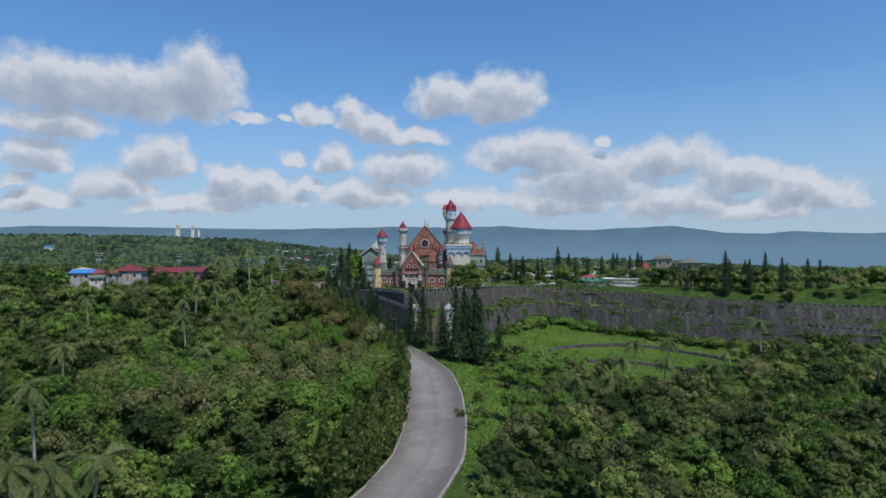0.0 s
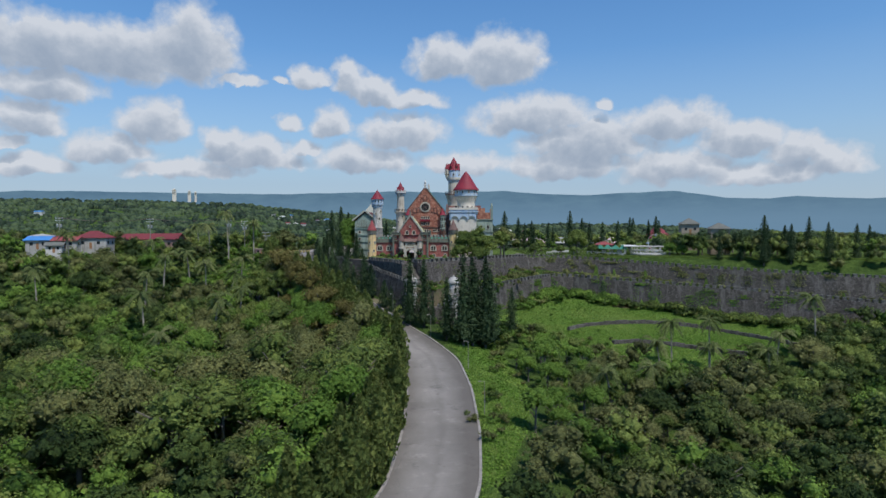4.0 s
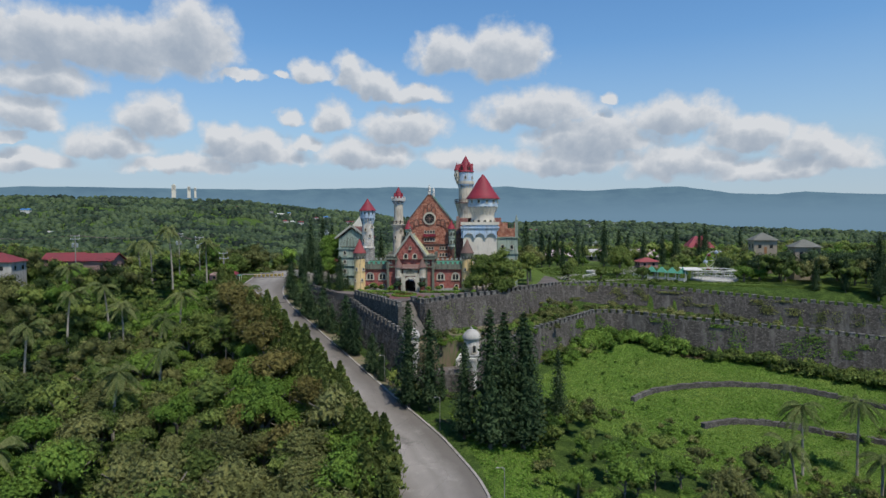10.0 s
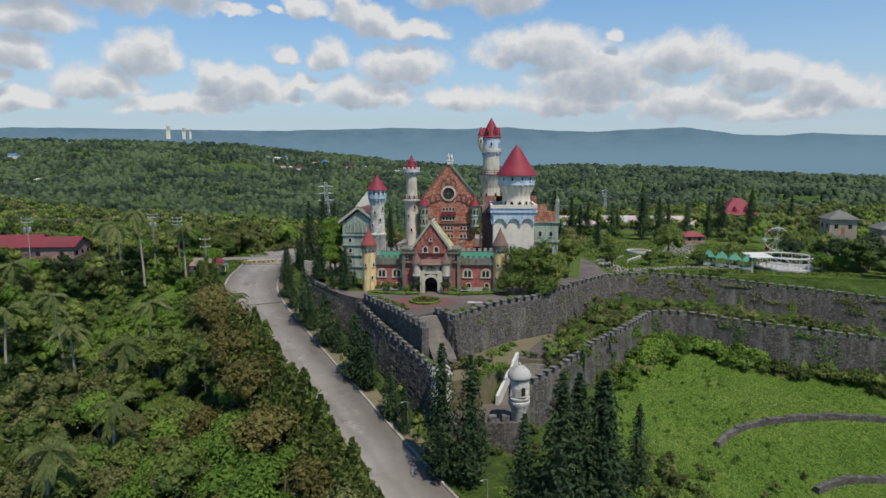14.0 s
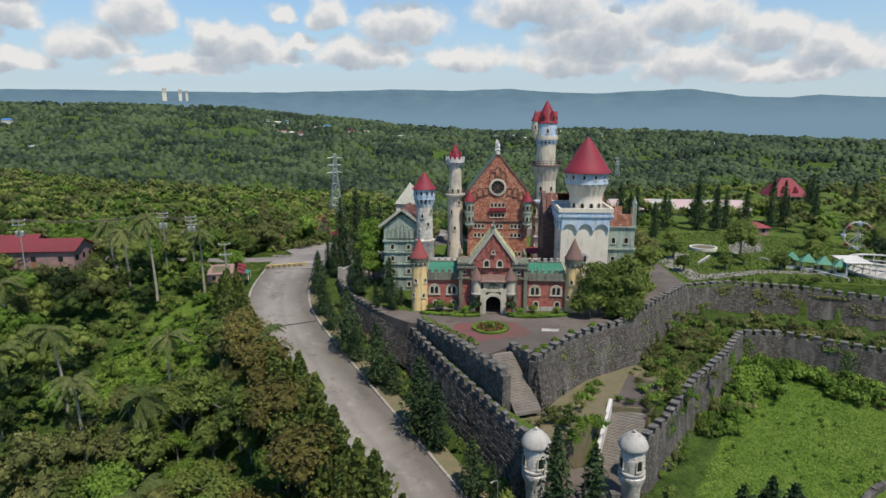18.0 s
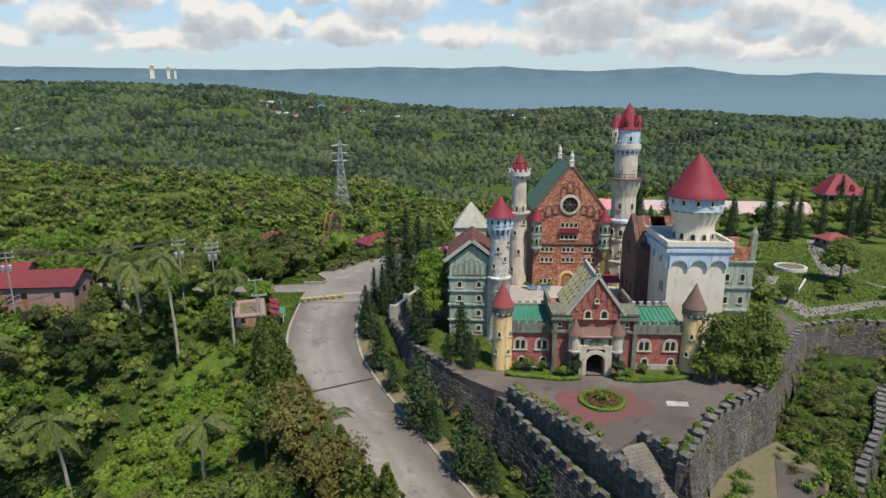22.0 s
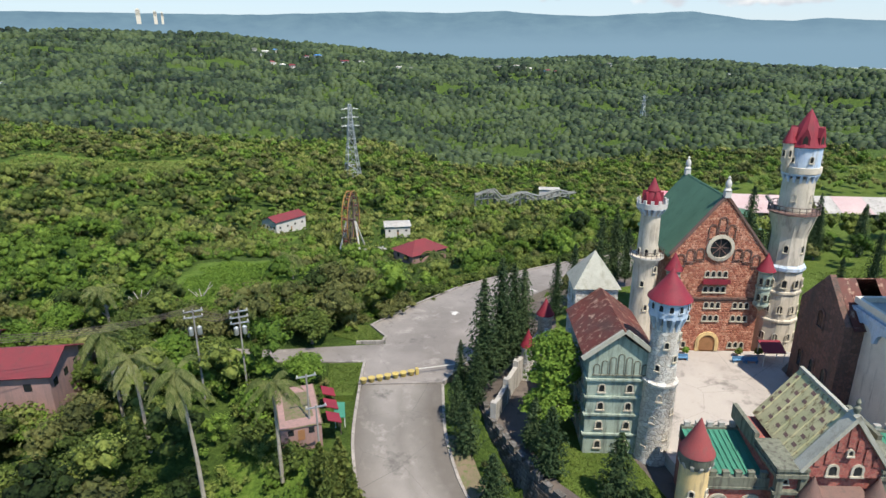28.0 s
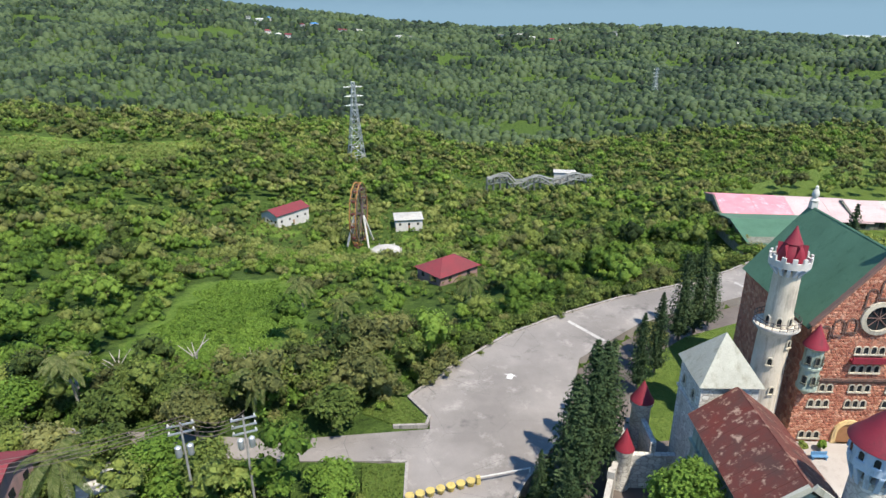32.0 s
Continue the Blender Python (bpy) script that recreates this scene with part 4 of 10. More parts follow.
battlement("outer_wall", "tall dark basalt retaining wall with battlements", ((-48.5, 284, 0.6), (-47.5, 272, 0.1), (-41.5, 256, -0.35), (-33.6, 243.5, -0.8), (-26, 236, -2.2), (-18.5, 219.5, -4.0), (-11, 204.5, -5.2), (-6, 194.5, -6.2)),
           (-0.5, -3.5, -6.5, -8.5, -10.5, -14.5, -18, -21), 0.95, 0.16, blocks=(203, 226))
battlement("inner_wall", "dark basalt wall with battlements along the forecourt", ((-24.5, 235, 0.1), (-17, 222, 0.1), (-12.5, 213, 0.1), (-8.7, 205, 0.1)), (-6, -7.5, -8.5, -9.5), 1.6, 0.02)
battlement("prow_wall", "dark basalt wall with battlements beside the stairs", ((-6.2, 219.5, 0.1), (-1.7, 211, 0.1)), (-9, -10), 1.6, 0.1, blocks=(205, 222))
battlement("east_wall", "curving dark basalt retaining wall with battlements", ((-1.7, 211, 0.1), (2.5, 217, 0.1), (10.3, 225.5, 0.1), (20.8, 232, 0.1), (29.4, 243, 0.1), (40, 255, 0), (48, 264.5, -0.4)), (-10.5,) * 7, 1.7, 0.16, blocks=(211, 228))
battlement("garden_wall", "long dark basalt retaining wall with battlements", ((48, 264.5, -0.6), (62, 268, -0.9), (80, 266, -1.9), (100, 258, -3.3), (125, 246, -4.9), (170, 224, -7.0), (260, 200, -10.0)), (-11, -11, -11.5, -12.5, -14, -18, -22), 1.7, 0.08)
battlement("lower_wall", "lower dark basalt terrace wall with battlements", ((12, 197, -10.5), (23, 209, -10), (33, 222, -9.2), (45, 234, -8.4), (56, 248.5, -8.4), (66, 248.5, -8.7), (78, 241, -9.3), (98, 232, -10.3), (125, 222, -12), (170, 204, -15.5), (260, 180, -20)), (-24, -24, -23, -20, -18, -19, -21, -23, -25, -28, -30), 1.6, 0.06)


# ---- openings ----
def arch_line(w, h, n=8, pointed=False):
    """The outline of an arched opening of width w and height h, from the left foot over the top to the right foot."""
    r = w / 2
    pts = [(-r, 0.0)]
    for i in range(n + 1):
        a = math.pi - math.pi * i / n
        pts.append((r * math.cos(a), h - r + r * math.sin(a)))
    return pts + [(r, 0.0)]


MESHES = {}


def frame_mesh(w, h, rim, out):
    key = ("frame", w, h, rim, out)
    if key not in MESHES:
        g = Geo()
        a, b2 = arch_line(w + 2 * rim, h + rim), arch_line(w, h)
        n = len(a)
        for y0, y1 in ((-out, 0.12),):
            vs = [Vector((x, y0, z)) for x, z in a] + [Vector((x, y0, z)) for x, z in b2] + [Vector((x, y1, z)) for x, z in a] + [Vector((x, y1, z)) for x, z in b2]
            fs = []
            for i in range(n - 1):
                fs += [(i, i + 1, n + i + 1, n + i), (2 * n + i, 3 * n + i, 3 * n + i + 1, 2 * n + i + 1), (i, 2 * n + i, 2 * n + i + 1, i + 1), (n + i, n + i + 1, 3 * n + i + 1, 3 * n + i)]
            g.add(vs, fs)
        g.box(-w / 2 - rim - 0.08, w / 2 + rim + 0.08, -out - 0.1, 0.1, -0.22, 0.0)
        MESHES[key] = g.mesh("window_frame")
    return MESHES[key]


def pane_mesh(w, h):
    key = ("pane", w, h)
    if key not in MESHES:
        MESHES[key] = Geo().prism(arch_line(w, h), -0.03, 0.1).mesh("pane")
    return MESHES[key]


def window(parent, x, y, z, turn, w=0.7, h=1.3, rim=0.18, out=0.14, mat="surround", pane="window", name="window", label=""):
    """An arched window: its frame, with a dark pane set back in it. turn: degrees, 0 looks towards -y."""
    fr = part(name, frame_mesh(w, h, rim, out), MAT[mat], parent, label)
    fr.matrix_basis = spot(x, y, z, turn)
    part("pane", pane_mesh(w, h), MAT[pane], fr)
    return fr


def ring_windows(parent, cx, cy, r, z, angles, **kw):
    for a in angles:
        window(parent, cx + r * math.sin(radians(a)), cy - r * math.cos(radians(a)), z, a, **kw)


def crenels(parent, line, mat, w=0.8, h=0.8, gap=1.6, deep=0.5):
    """Merlons along a straight line from a to b."""
    a, b2 = Vector(line[0]), Vector(line[1])
    n = max(1, round((b2 - a).length / gap))
    key = ("merlon", w, h, deep)
    if key not in MESHES:
        MESHES[key] = Geo().box(-w / 2, w / 2, -deep / 2, deep / 2, 0, h * 0.8).box(-w / 2 - 0.06, w / 2 + 0.06, -deep / 2 - 0.06, deep / 2 + 0.06, h * 0.8, h).mesh("merlon")
    for i in range(n):
        q = a.lerp(b2, (i + 0.5) / n)
        o = part("merlon", MESHES[key].copy() if MESHES[key].materials and MESHES[key].materials[0] != MAT[mat] else MESHES[key], MAT[mat], parent)
        if o.data.materials[0] != MAT[mat]:
            o.data.materials[0] = MAT[mat]
        o.matrix_basis = spot(q.x, q.y, q.z, math.degrees(math.atan2(b2.y - a.y, b2.x - a.x)))


def ring_crenels(parent, cx, cy, r, z, n, mat, w=0.5, h=0.7, deep=0.3):
    me = Geo().box(-w / 2, w / 2, -deep / 2, deep / 2, 0, h).mesh("merlon")
    for i in range(n):
        a = 360 * (i + 0.5) / n
        o = part("merlon", me, MAT[mat], parent)
        o.matrix_basis = spot(cx + r * math.sin(radians(a)), cy - r * math.cos(radians(a)), z, a)


def corbels(parent, cx, cy, r0, r1, z0, z1, n, mat, label=""):
    """A ring of brackets under a gallery, with hollows between."""
    w = 2 * math.pi * r1 / n * 0.36
    me = Geo().add([Vector(v) for v in ((-w / 2, -r0 + 0.05, z0), (w / 2, -r0 + 0.05, z0), (w / 2, -r1, z1 - 0.25), (-w / 2, -r1, z1 - 0.25), (-w / 2, -r1, z1), (w / 2, -r1, z1), (w / 2, -r0 + 0.3, z1), (-w / 2, -r0 + 0.3, z1))],
                   [(0, 1, 2, 3), (3, 2, 5, 4), (4, 5, 6, 7), (0, 3, 4, 7), (1, 6, 5, 2)]).mesh("corbel")
    for i in range(n):
        part("corbel", me, MAT[mat], parent, label).matrix_basis = spot(cx, cy, 0, 360 * i / n)


def cone(cx, cy, r, z0, z1, flare=0.12, n=28):
    """A conical roof whose foot flares a little."""
    h = z1 - z0
    return Geo().lathe(cx, cy, ((r * 0.9, z0 - 0.02 * h), (r, z0), (r * 0.985, z0 + 0.03 * h), (r * (0.80 - flare * 0.3), z0 + 0.20 * h), (r * 0.56, z0 + 0.42 * h), (r * 0.27, z0 + 0.70 * h), (0.05, z1 - 0.1), (0.01, z1)), n)


# ---- castle ----
castle = thing("castle", "fairytale castle with cream towers, red cones and a brick gable", "castle", (-6.0, 244.7, 0, -4.5))


def front_turret(x, roofmat, label):
    sh = part("front_turret", Geo().lathe(x, 0, ((2.0, -0.5), (1.92, 0.6), (1.82, 10.9))), MAT["yellow"], castle, label, True)
    part("gallery", Geo().lathe(x, 0, ((1.82, 10.7), (2.15, 11.3), (2.15, 12.7), (1.7, 12.7))), MAT["trim"], sh, "weathered grey gallery", True)
    corbels(sh, x, 0, 1.82, 2.2, 10.5, 11.5, 12, "concrete")
    part("cone_roof", cone(x, 0, 2.25, 12.6, 17.5), roofmat, sh, "", True)
    ring_windows(sh, x, 0, 1.86, 3.2, (-40, 35), w=0.5, h=0.9)
    ring_windows(sh, x, 0, 1.84, 6.8, (-20, 50), w=0.5, h=0.9)


front_turret(-18, MAT["fadedred"], "ochre plaster turret with a faded red cone")
front_turret(18, MAT["brownroof"], "ochre plaster turret with a brown weathered cone")


def wing(x0, x1):
    """A low wing of red stone beside the gatehouse, with a green roof behind battlements."""
    g = Geo().box(x0, x1, 0, 10, -0.5, 7.5)
    w = part("wing_wall", g, MAT["brick"], castle, "red stone front wing")
    part("parapet", Geo().box(x0, x1, -0.35, 0.35, 7.4, 8.9).box(x0, x1, -0.5, 0.4, 7.2, 7.5), MAT["trim"], w, "mossy grey-green parapet")
    part("rear_parapet", Geo().box(x0, x1, 9.6, 10.2, 7.5, 9.6), MAT["trim"], w)
    crenels(w, ((x0, 0, 8.85), (x1, 0, 8.85)), "trim", 0.75, 0.85, 1.5)
    crenels(w, ((x0, 9.9, 9.5), (x1, 9.9, 9.5)), "concrete", 0.75, 0.85, 1.6)
    part("plinth", Geo().box(x0, x1, -0.18, 0, -0.5, 0.9), MAT["concrete"], w)
    n = 11
    for i in range(n):
        a, b2 = x0 + (x1 - x0) * i / n, x0 + (x1 - x0) * (i + 1) / n
        part("roof_sheet", Geo().sheet((a, 0.45, 8.05), (b2, 0.45, 8.05), (b2, 9.5, 9.3), (a, 9.5, 9.3), 0.12).box(b2 - 0.05, b2 + 0.05, 0.6, 9.4, 8.3, 8.36, Matrix.Translation((0, 0, 0.0)) @ Matrix(((1, 0, 0, 0), (0, 1, 0, 0), (0, 0.138, 1, -0.2), (0, 0, 0, 1)))), MAT["greenroof"], w)
    k = (x1 - x0) / 2
    for c in (x0 + k * 0.48, x0 + k * 1.52):
        s = part("window_surround", frame_mesh(2.2, 2.2, 0.3, 0.12), MAT["surround"], w, "cream stone double window")
        s.matrix_basis = spot(c, -0.02, 3.7)
        part("panel", pane_mesh(2.2, 2.2), MAT["surround"], s)
        for dx in (-0.52, 0.52):
            o = part("pane", pane_mesh(0.72, 1.7), MAT["window"], s)
            o.matrix_basis = spot(dx, -0.06, 0.12)
        window(w, c + 0.3, -0.02, 0.9, 0, w=1.0, h=1.15, rim=0.28)


wing(-16.4, -8.4)
wing(6.9, 16.4)


def gatehouse():
    cx = -0.7
    body = Geo().box(-8.5, -2.6, -1.5, 11, -0.5, 10.6).box(1.4, 6.9, -1.5, 11, -0.5, 10.6).box(-2.6, 1.4, -1.5, 11, 4.7, 10.6)
    w = part("gatehouse_wall", body, MAT["brick"], castle, "red stone gatehouse")
    part("passage_floor", Geo().box(-2.6, 1.4, -1.5, 11, -0.4, 0.06), MAT["plaza"], w)
    for x in (-8.6, -5.7, 4.1, 6.4):
        part("pilaster", Geo().box(x, x + 0.8, -2.1, -1.3, -0.4, 11.2).box(x - 0.12, x + 0.92, -2.2, -1.2, -0.4, 0.8), MAT["trim"], w)
    for x0, x1 in ((-9.0, -5.0), (3.6, 7.4)):
        part("cornice", Geo().box(x0, x1, -2.4, 4.0, 10.5, 11.0).box(x0 + 0.2, x1 - 0.2, -2.2, 3.8, 11.0, 11.5).box(x0, x1, -2.4, 4.0, 11.5, 11.9), MAT["trim"], w, "mossy stepped cornice")
        part("cornice", Geo().box(x0 + 0.1, x1 - 0.1, -2.15, -1.2, 7.9, 8.3), MAT["trim"], w)
        part("side_parapet", Geo().box(x0, x0 + 0.6, 4.0, 11.2, 10.4, 12.6) if x0 < 0 else Geo().box(x1 - 0.6, x1, 4.0, 11.2, 10.4, 12.6), MAT["trim"], w)
        window(w, (x0 + x1) / 2 - 0.3, -1.55, 9.2, 0, w=0.5, h=0.6)
    gb = part("gate_gable", Geo().prism(((cx - 5.0, 10.6), (cx + 5.0, 10.6), (cx + 5.0, 12.0), (cx, 19.0), (cx - 5.0, 12.0)), -2.0, -1.0), MAT["brick"], w, "red stone stepped gable")
    for s in (-1, 1):
        part("gable_coping", Geo().sheet((cx, -2.45, 19.65), (cx, -0.7, 19.65), (cx + s * 5.7, -0.7, 11.75), (cx + s * 5.7, -2.45, 11.75), 0.55) if s < 0 else Geo().sheet((cx, -0.7, 19.65), (cx, -2.45, 19.65), (cx + s * 5.7, -2.45, 11.75), (cx + s * 5.7, -0.7, 11.75), 0.55), MAT["hip"], gb, "pale green gable coping")
    part("finial", Geo().lathe(cx, -1.6, ((0.18, 19.4), (0.4, 19.9), (0.42, 20.3), (0.15, 20.6), (0.28, 21.0), (0.02, 21.6)), 10), MAT["trim"], gb, "", True)
    for i, (dx, z, h) in enumerate(((-3.5, 12.3, 1.3), (-2.3, 12.6, 2.3), (-1.15, 14.4, 2.0), (0, 15.1, 2.9), (1.15, 14.4, 2.0), (2.3, 12.6, 2.3), (3.5, 12.3, 1.3))):
        o = part("blind_arch", pane_mesh(0.75, h), MAT["brick"], gb, "raised red arch")
        o.matrix_basis = spot(cx + dx, -2.12, z)
    for dx in (-1.5, 1.5):
        window(gb, cx + dx, -2.02, 10.9, 0, w=1.0, h=1.4, rim=0.3)
    window(gb, cx, -2.25, 14.0, 0, w=0.5, h=0.7)
    # the pale roof over the passage, with rows of openings
    for s in (-1, 1):
        a = part("gate_roof", Geo().sheet(*(((cx, 10.8, 18.7), (cx + s * 5.6, 10.8, 11.4), (cx + s * 5.6, -1.0, 11.4), (cx, -1.0, 18.7)) if s < 0 else ((cx, -1.0, 18.7), (cx + s * 5.6, -1.0, 11.4), (cx + s * 5.6, 10.8, 11.4), (cx, 10.8, 18.7))), 0.25), MAT["paleroof"], w, "pale mossy roof with rows of holes")
        up = Vector((s * 5.6, 0, -7.3)).normalized()
        nr = Vector((s * 7.3, 0, 5.6)).normalized()
        for i in range(5):
            y = 0.4 + i * 2.3
            q0, q1 = Vector((cx, y, 18.7)) + up * 0.3 + nr * 0.02, Vector((cx, y, 18.7)) + up * 8.9 + nr * 0.02
            part("roof_batten", Geo().tube((q0, q1), 0.11, 4), MAT["paleroof"], a)
        for i in range(5):
            for j in range(5):
                q = Vector((cx, 1.5 + i * 2.1, 18.7)) + up * (1.3 + j * 1.55)
                part("roof_hole", Geo().add([q + nr * 0.03 + Vector((0, dy, 0)) + up * du for dy, du in ((-0.4, -0.25), (-0.4, 0.25), (0.4, 0.25), (0.4, -0.25))] + [q - nr * 0.2 + Vector((0, dy, 0)) + up * du for dy, du in ((-0.4, -0.25), (-0.4, 0.25), (0.4, 0.25), (0.4, -0.25))],
                                            [(0, 1, 2, 3), (0, 4, 5, 1), (1, 5, 6, 2), (2, 6, 7, 3), (3, 7, 4, 0)]), MAT["brownroof"], a)
    part("ridge_cap", Geo().box(cx - 0.25, cx + 0.25, -1.0, 10.8, 18.55, 18.95), MAT["hip"], w)
    part("rear_gable", Geo().prism(((cx - 5.4, 10.6), (cx + 5.4, 10.6), (cx, 18.4)), 10.2, 10.7), MAT["brick"], w)
    # porch
    p = part("porch", Geo().box(-3.6, -2.3, -3.4, -1.4, -0.4, 5.2).box(1.1, 2.4, -3.4, -1.4, -0.4, 5.2).box(-3.6, 2.4, -3.4, -1.4, 5.2, 5.9).box(-2.9, 1.7, -3.2, -1.4, 5.9, 7.4).box(-3.3, 2.1, -3.6, -1.3, 7.4, 7.9), MAT["surround"], w, "cream stone porch with an arched gateway")
    fr = part("gate_arch", frame_mesh(3.5, 4.3, 0.75, 0.35), MAT["surround"], p, "cream gateway arch")
    fr.matrix_basis = spot(-0.6, -3.25, 0)
    part("porch_recess", Geo().prism(arch_line(2.8, 1.4), -0.05, 0.2), MAT["trim"], p).matrix_basis = spot(-0.6, -3.35, 5.95)
    part("porch_roof", Geo().sheet((-4.0, -3.9, 7.7), (2.8, -3.9, 7.7), (2.0, -1.4, 9.0), (-3.2, -1.4, 9.0), 0.3), MAT["brownroof"], p, "brown lean-to roof")
    for x in (-4.5, 3.3):
        bz = part("bartizan", Geo().lathe(x, -2.6, ((0.1, 3.4), (0.75, 4.1), (1.15, 4.6), (1.15, 8.2)), 18), MAT["surround"], w, "round cream bartizan", True)
        part("cone_roof", cone(x, -2.6, 1.5, 8.0, 11.2), MAT["brownroof"], bz, "brown conical roof", True)
        part("moulding", Geo().lathe(x, -2.6, ((1.15, 4.5), (1.28, 4.6), (1.28, 4.85), (1.15, 4.95)), 18), MAT["concrete"], bz, "", True)


gatehouse()


def left_tower():
    x, y = -18.1, 15.7
    lo = part("round_tower", Geo().lathe(x, y, ((2.75, -0.5), (2.55, 1.0), (2.4, 13.2), (2.62, 13.5), (2.62, 13.9), (2.15, 14.1), (2.0, 23.2))), MAT["ashlar"], castle, "slim white stone tower with a crimson cone", True)
    corbels(lo, x, y, 2.0, 2.7, 22.2, 24.6, 14, "blue")
    dr = part("drum", Geo().lathe(x, y, ((1.9, 24.2), (2.7, 24.5), (2.7, 27.2), (1.9, 27.2))), MAT["blue"], lo, "pale blue gallery drum", True)
    ring_windows(dr, x, y, 2.7, 25.6, range(-160, 200, 30), w=0.55, h=0.95, rim=0.07, out=0.05, mat="blue")
    part("cone_roof", cone(x, y, 3.15, 27.0, 31.5), MAT["pink"], lo, "crimson conical roof", True)
    for z, a in ((3, -50), (4.6, 20), (7.4, -30), (8.8, 40), (11.2, -15), (16, -35), (17.6, 30), (19.8, -10), (21.0, 55)):
        ring_windows(lo, x, y, 2.35 if z < 14 else 2.1, z, (a,), w=0.55, h=0.95, rim=0.14)


left_tower()


def left_hall():
    """The pale green building with the rusty roof, and the square tower behind it."""
    w = part("left_hall_wall", Geo().box(-28.8, -19.2, 16, 33, -0.5, 17).prism(((-28.8, 17), (-19.2, 17), (-24, 20.6)), 16, 16.6).prism(((-28.8, 17), (-19.2, 17), (-24, 20.6)), 32.4, 33), MAT["greenwall"], castle, "pale green plastered hall")
    for z in (3.6, 7.1, 10.2, 13.2):
        part("string_course", Geo().box(-29.15, -18.9, 15.6, 33.3, z, z + 0.3).box(-29.0, -19.0, 15.8, 33.1, z - 0.3, z), MAT["greenwall"], w)
    n = 9
    for s in (-1, 1):
        for i in range(n):
            y0, y1 = 15.3 + 18.2 * i / n, 15.3 + 18.2 * (i + 1) / n - 0.03
            a, b2, c, d = (-24, y0, 21.2), (-24, y1, 21.2), (-24 + s * 5.6, y1, 16.9), (-24 + s * 5.6, y0, 16.9)
            part("roof_sheet", Geo().sheet(*((a, b2, c, d) if s > 0 else (b2, a, d, c)), 0.15), MAT["rust"], w, "rusty red tin sheet")
        part("barge_board", Geo().sheet(*(((-24, 15.1, 21.35), (-24, 15.5, 21.35), (-24 + s * 5.8, 15.5, 16.85), (-24 + s * 5.8, 15.1, 16.85)) if s > 0 else ((-24, 15.5, 21.35), (-24, 15.1, 21.35), (-24 + s * 5.8, 15.1, 16.85), (-24 + s * 5.8, 15.5, 16.85))), 0.7), MAT["hip"], w)
    for dx, h in ((-3.6, 1.6), (-2.4, 2.2), (-1.2, 2.8), (0, 3.3), (1.2, 2.8), (2.4, 2.2), (3.6, 1.6)):
        o = part("blind_arch", pane_mesh(0.7, h), MAT["greenwall"], w)
        o.matrix_basis = spot(-24 + dx, 15.96, 14.2)
        part("blind_arch", frame_mesh(0.7, h, 0.14, 0.12), MAT["trim"], w).matrix_basis = spot(-24 + dx, 16.0, 14.2)
    for z in (1.2, 4.7, 8.1, 11.2):
        for x in (-26.6, -22.4):
            window(w, x, 15.98, z, 0, w=0.8, h=1.2, rim=0.2)
        for y in (19, 23, 27, 31):
            window(w, -28.82, y, z, -90, w=0.8, h=1.2, rim=0.2)
    t = part("square_tower", Geo().box(-28, -20.6, 34.4, 42, -0.5, 20.8).box(-28.2, -20.4, 34.2, 42.2, 15.8, 16.2), MAT["ashlar"], castle, "square white stone tower with a bleached pyramid roof")
    part("pyramid_roof", Geo().add([Vector(v) for v in ((-28.5, 33.9, 20.7), (-20.1, 33.9, 20.7), (-20.1, 42.5, 20.7), (-28.5, 42.5, 20.7), (-24.3, 38.2, 26.6))], [(0, 1, 4), (1, 2, 4), (2, 3, 4), (3, 0, 4), (3, 2, 1, 0)]), MAT["hip"], t, "bleached pale green pyramid roof")
    for x in (-26, -22.5):
        window(t, x, 34.38, 17.5, 0, w=0.7, h=1.2)
    for y in (36.5, 40):
        window(t, -28.02, y, 17.5, -90, w=0.7, h=1.2)
    part("side_porch", Geo().box(-31, -28.8, 26, 32, -0.5, 9.2), MAT["greenwall"], w)
    part("porch_roof", Geo().sheet((-31.4, 32.3, 8.8), (-31.4, 25.6, 8.8), (-28.9, 25.6, 11), (-28.9, 32.3, 11), 0.15), MAT["rust"], w)
    # low walls and small cones at the corner towards the car park
    for x, y, r, z0, z1, z2 in ((-31.5, 46, 1.5, 0, 10.5, 14.0), (-35.5, 39, 1.2, 0, 7.0, 10.5)):
        s = part("corner_turret", Geo().lathe(x, y, ((r * 1.05, -0.5), (r, 0.5), (r * 0.95, z1 - 1), (r * 1.15, z1 - 0.6), (r * 1.15, z1))), MAT["ashlar"], castle, "small white corner turret", True)
        part("cone_roof", cone(x, y, r * 1.2, z1, z2), MAT["pink"], s, "small crimson cone", True)
    part("curtain_wall", Geo().box(-35, -28, 38.6, 39.4, -0.5, 6).box(-31.8, -31.0, 39, 46, -0.5, 8), MAT["ashlar"], castle)


left_hall()


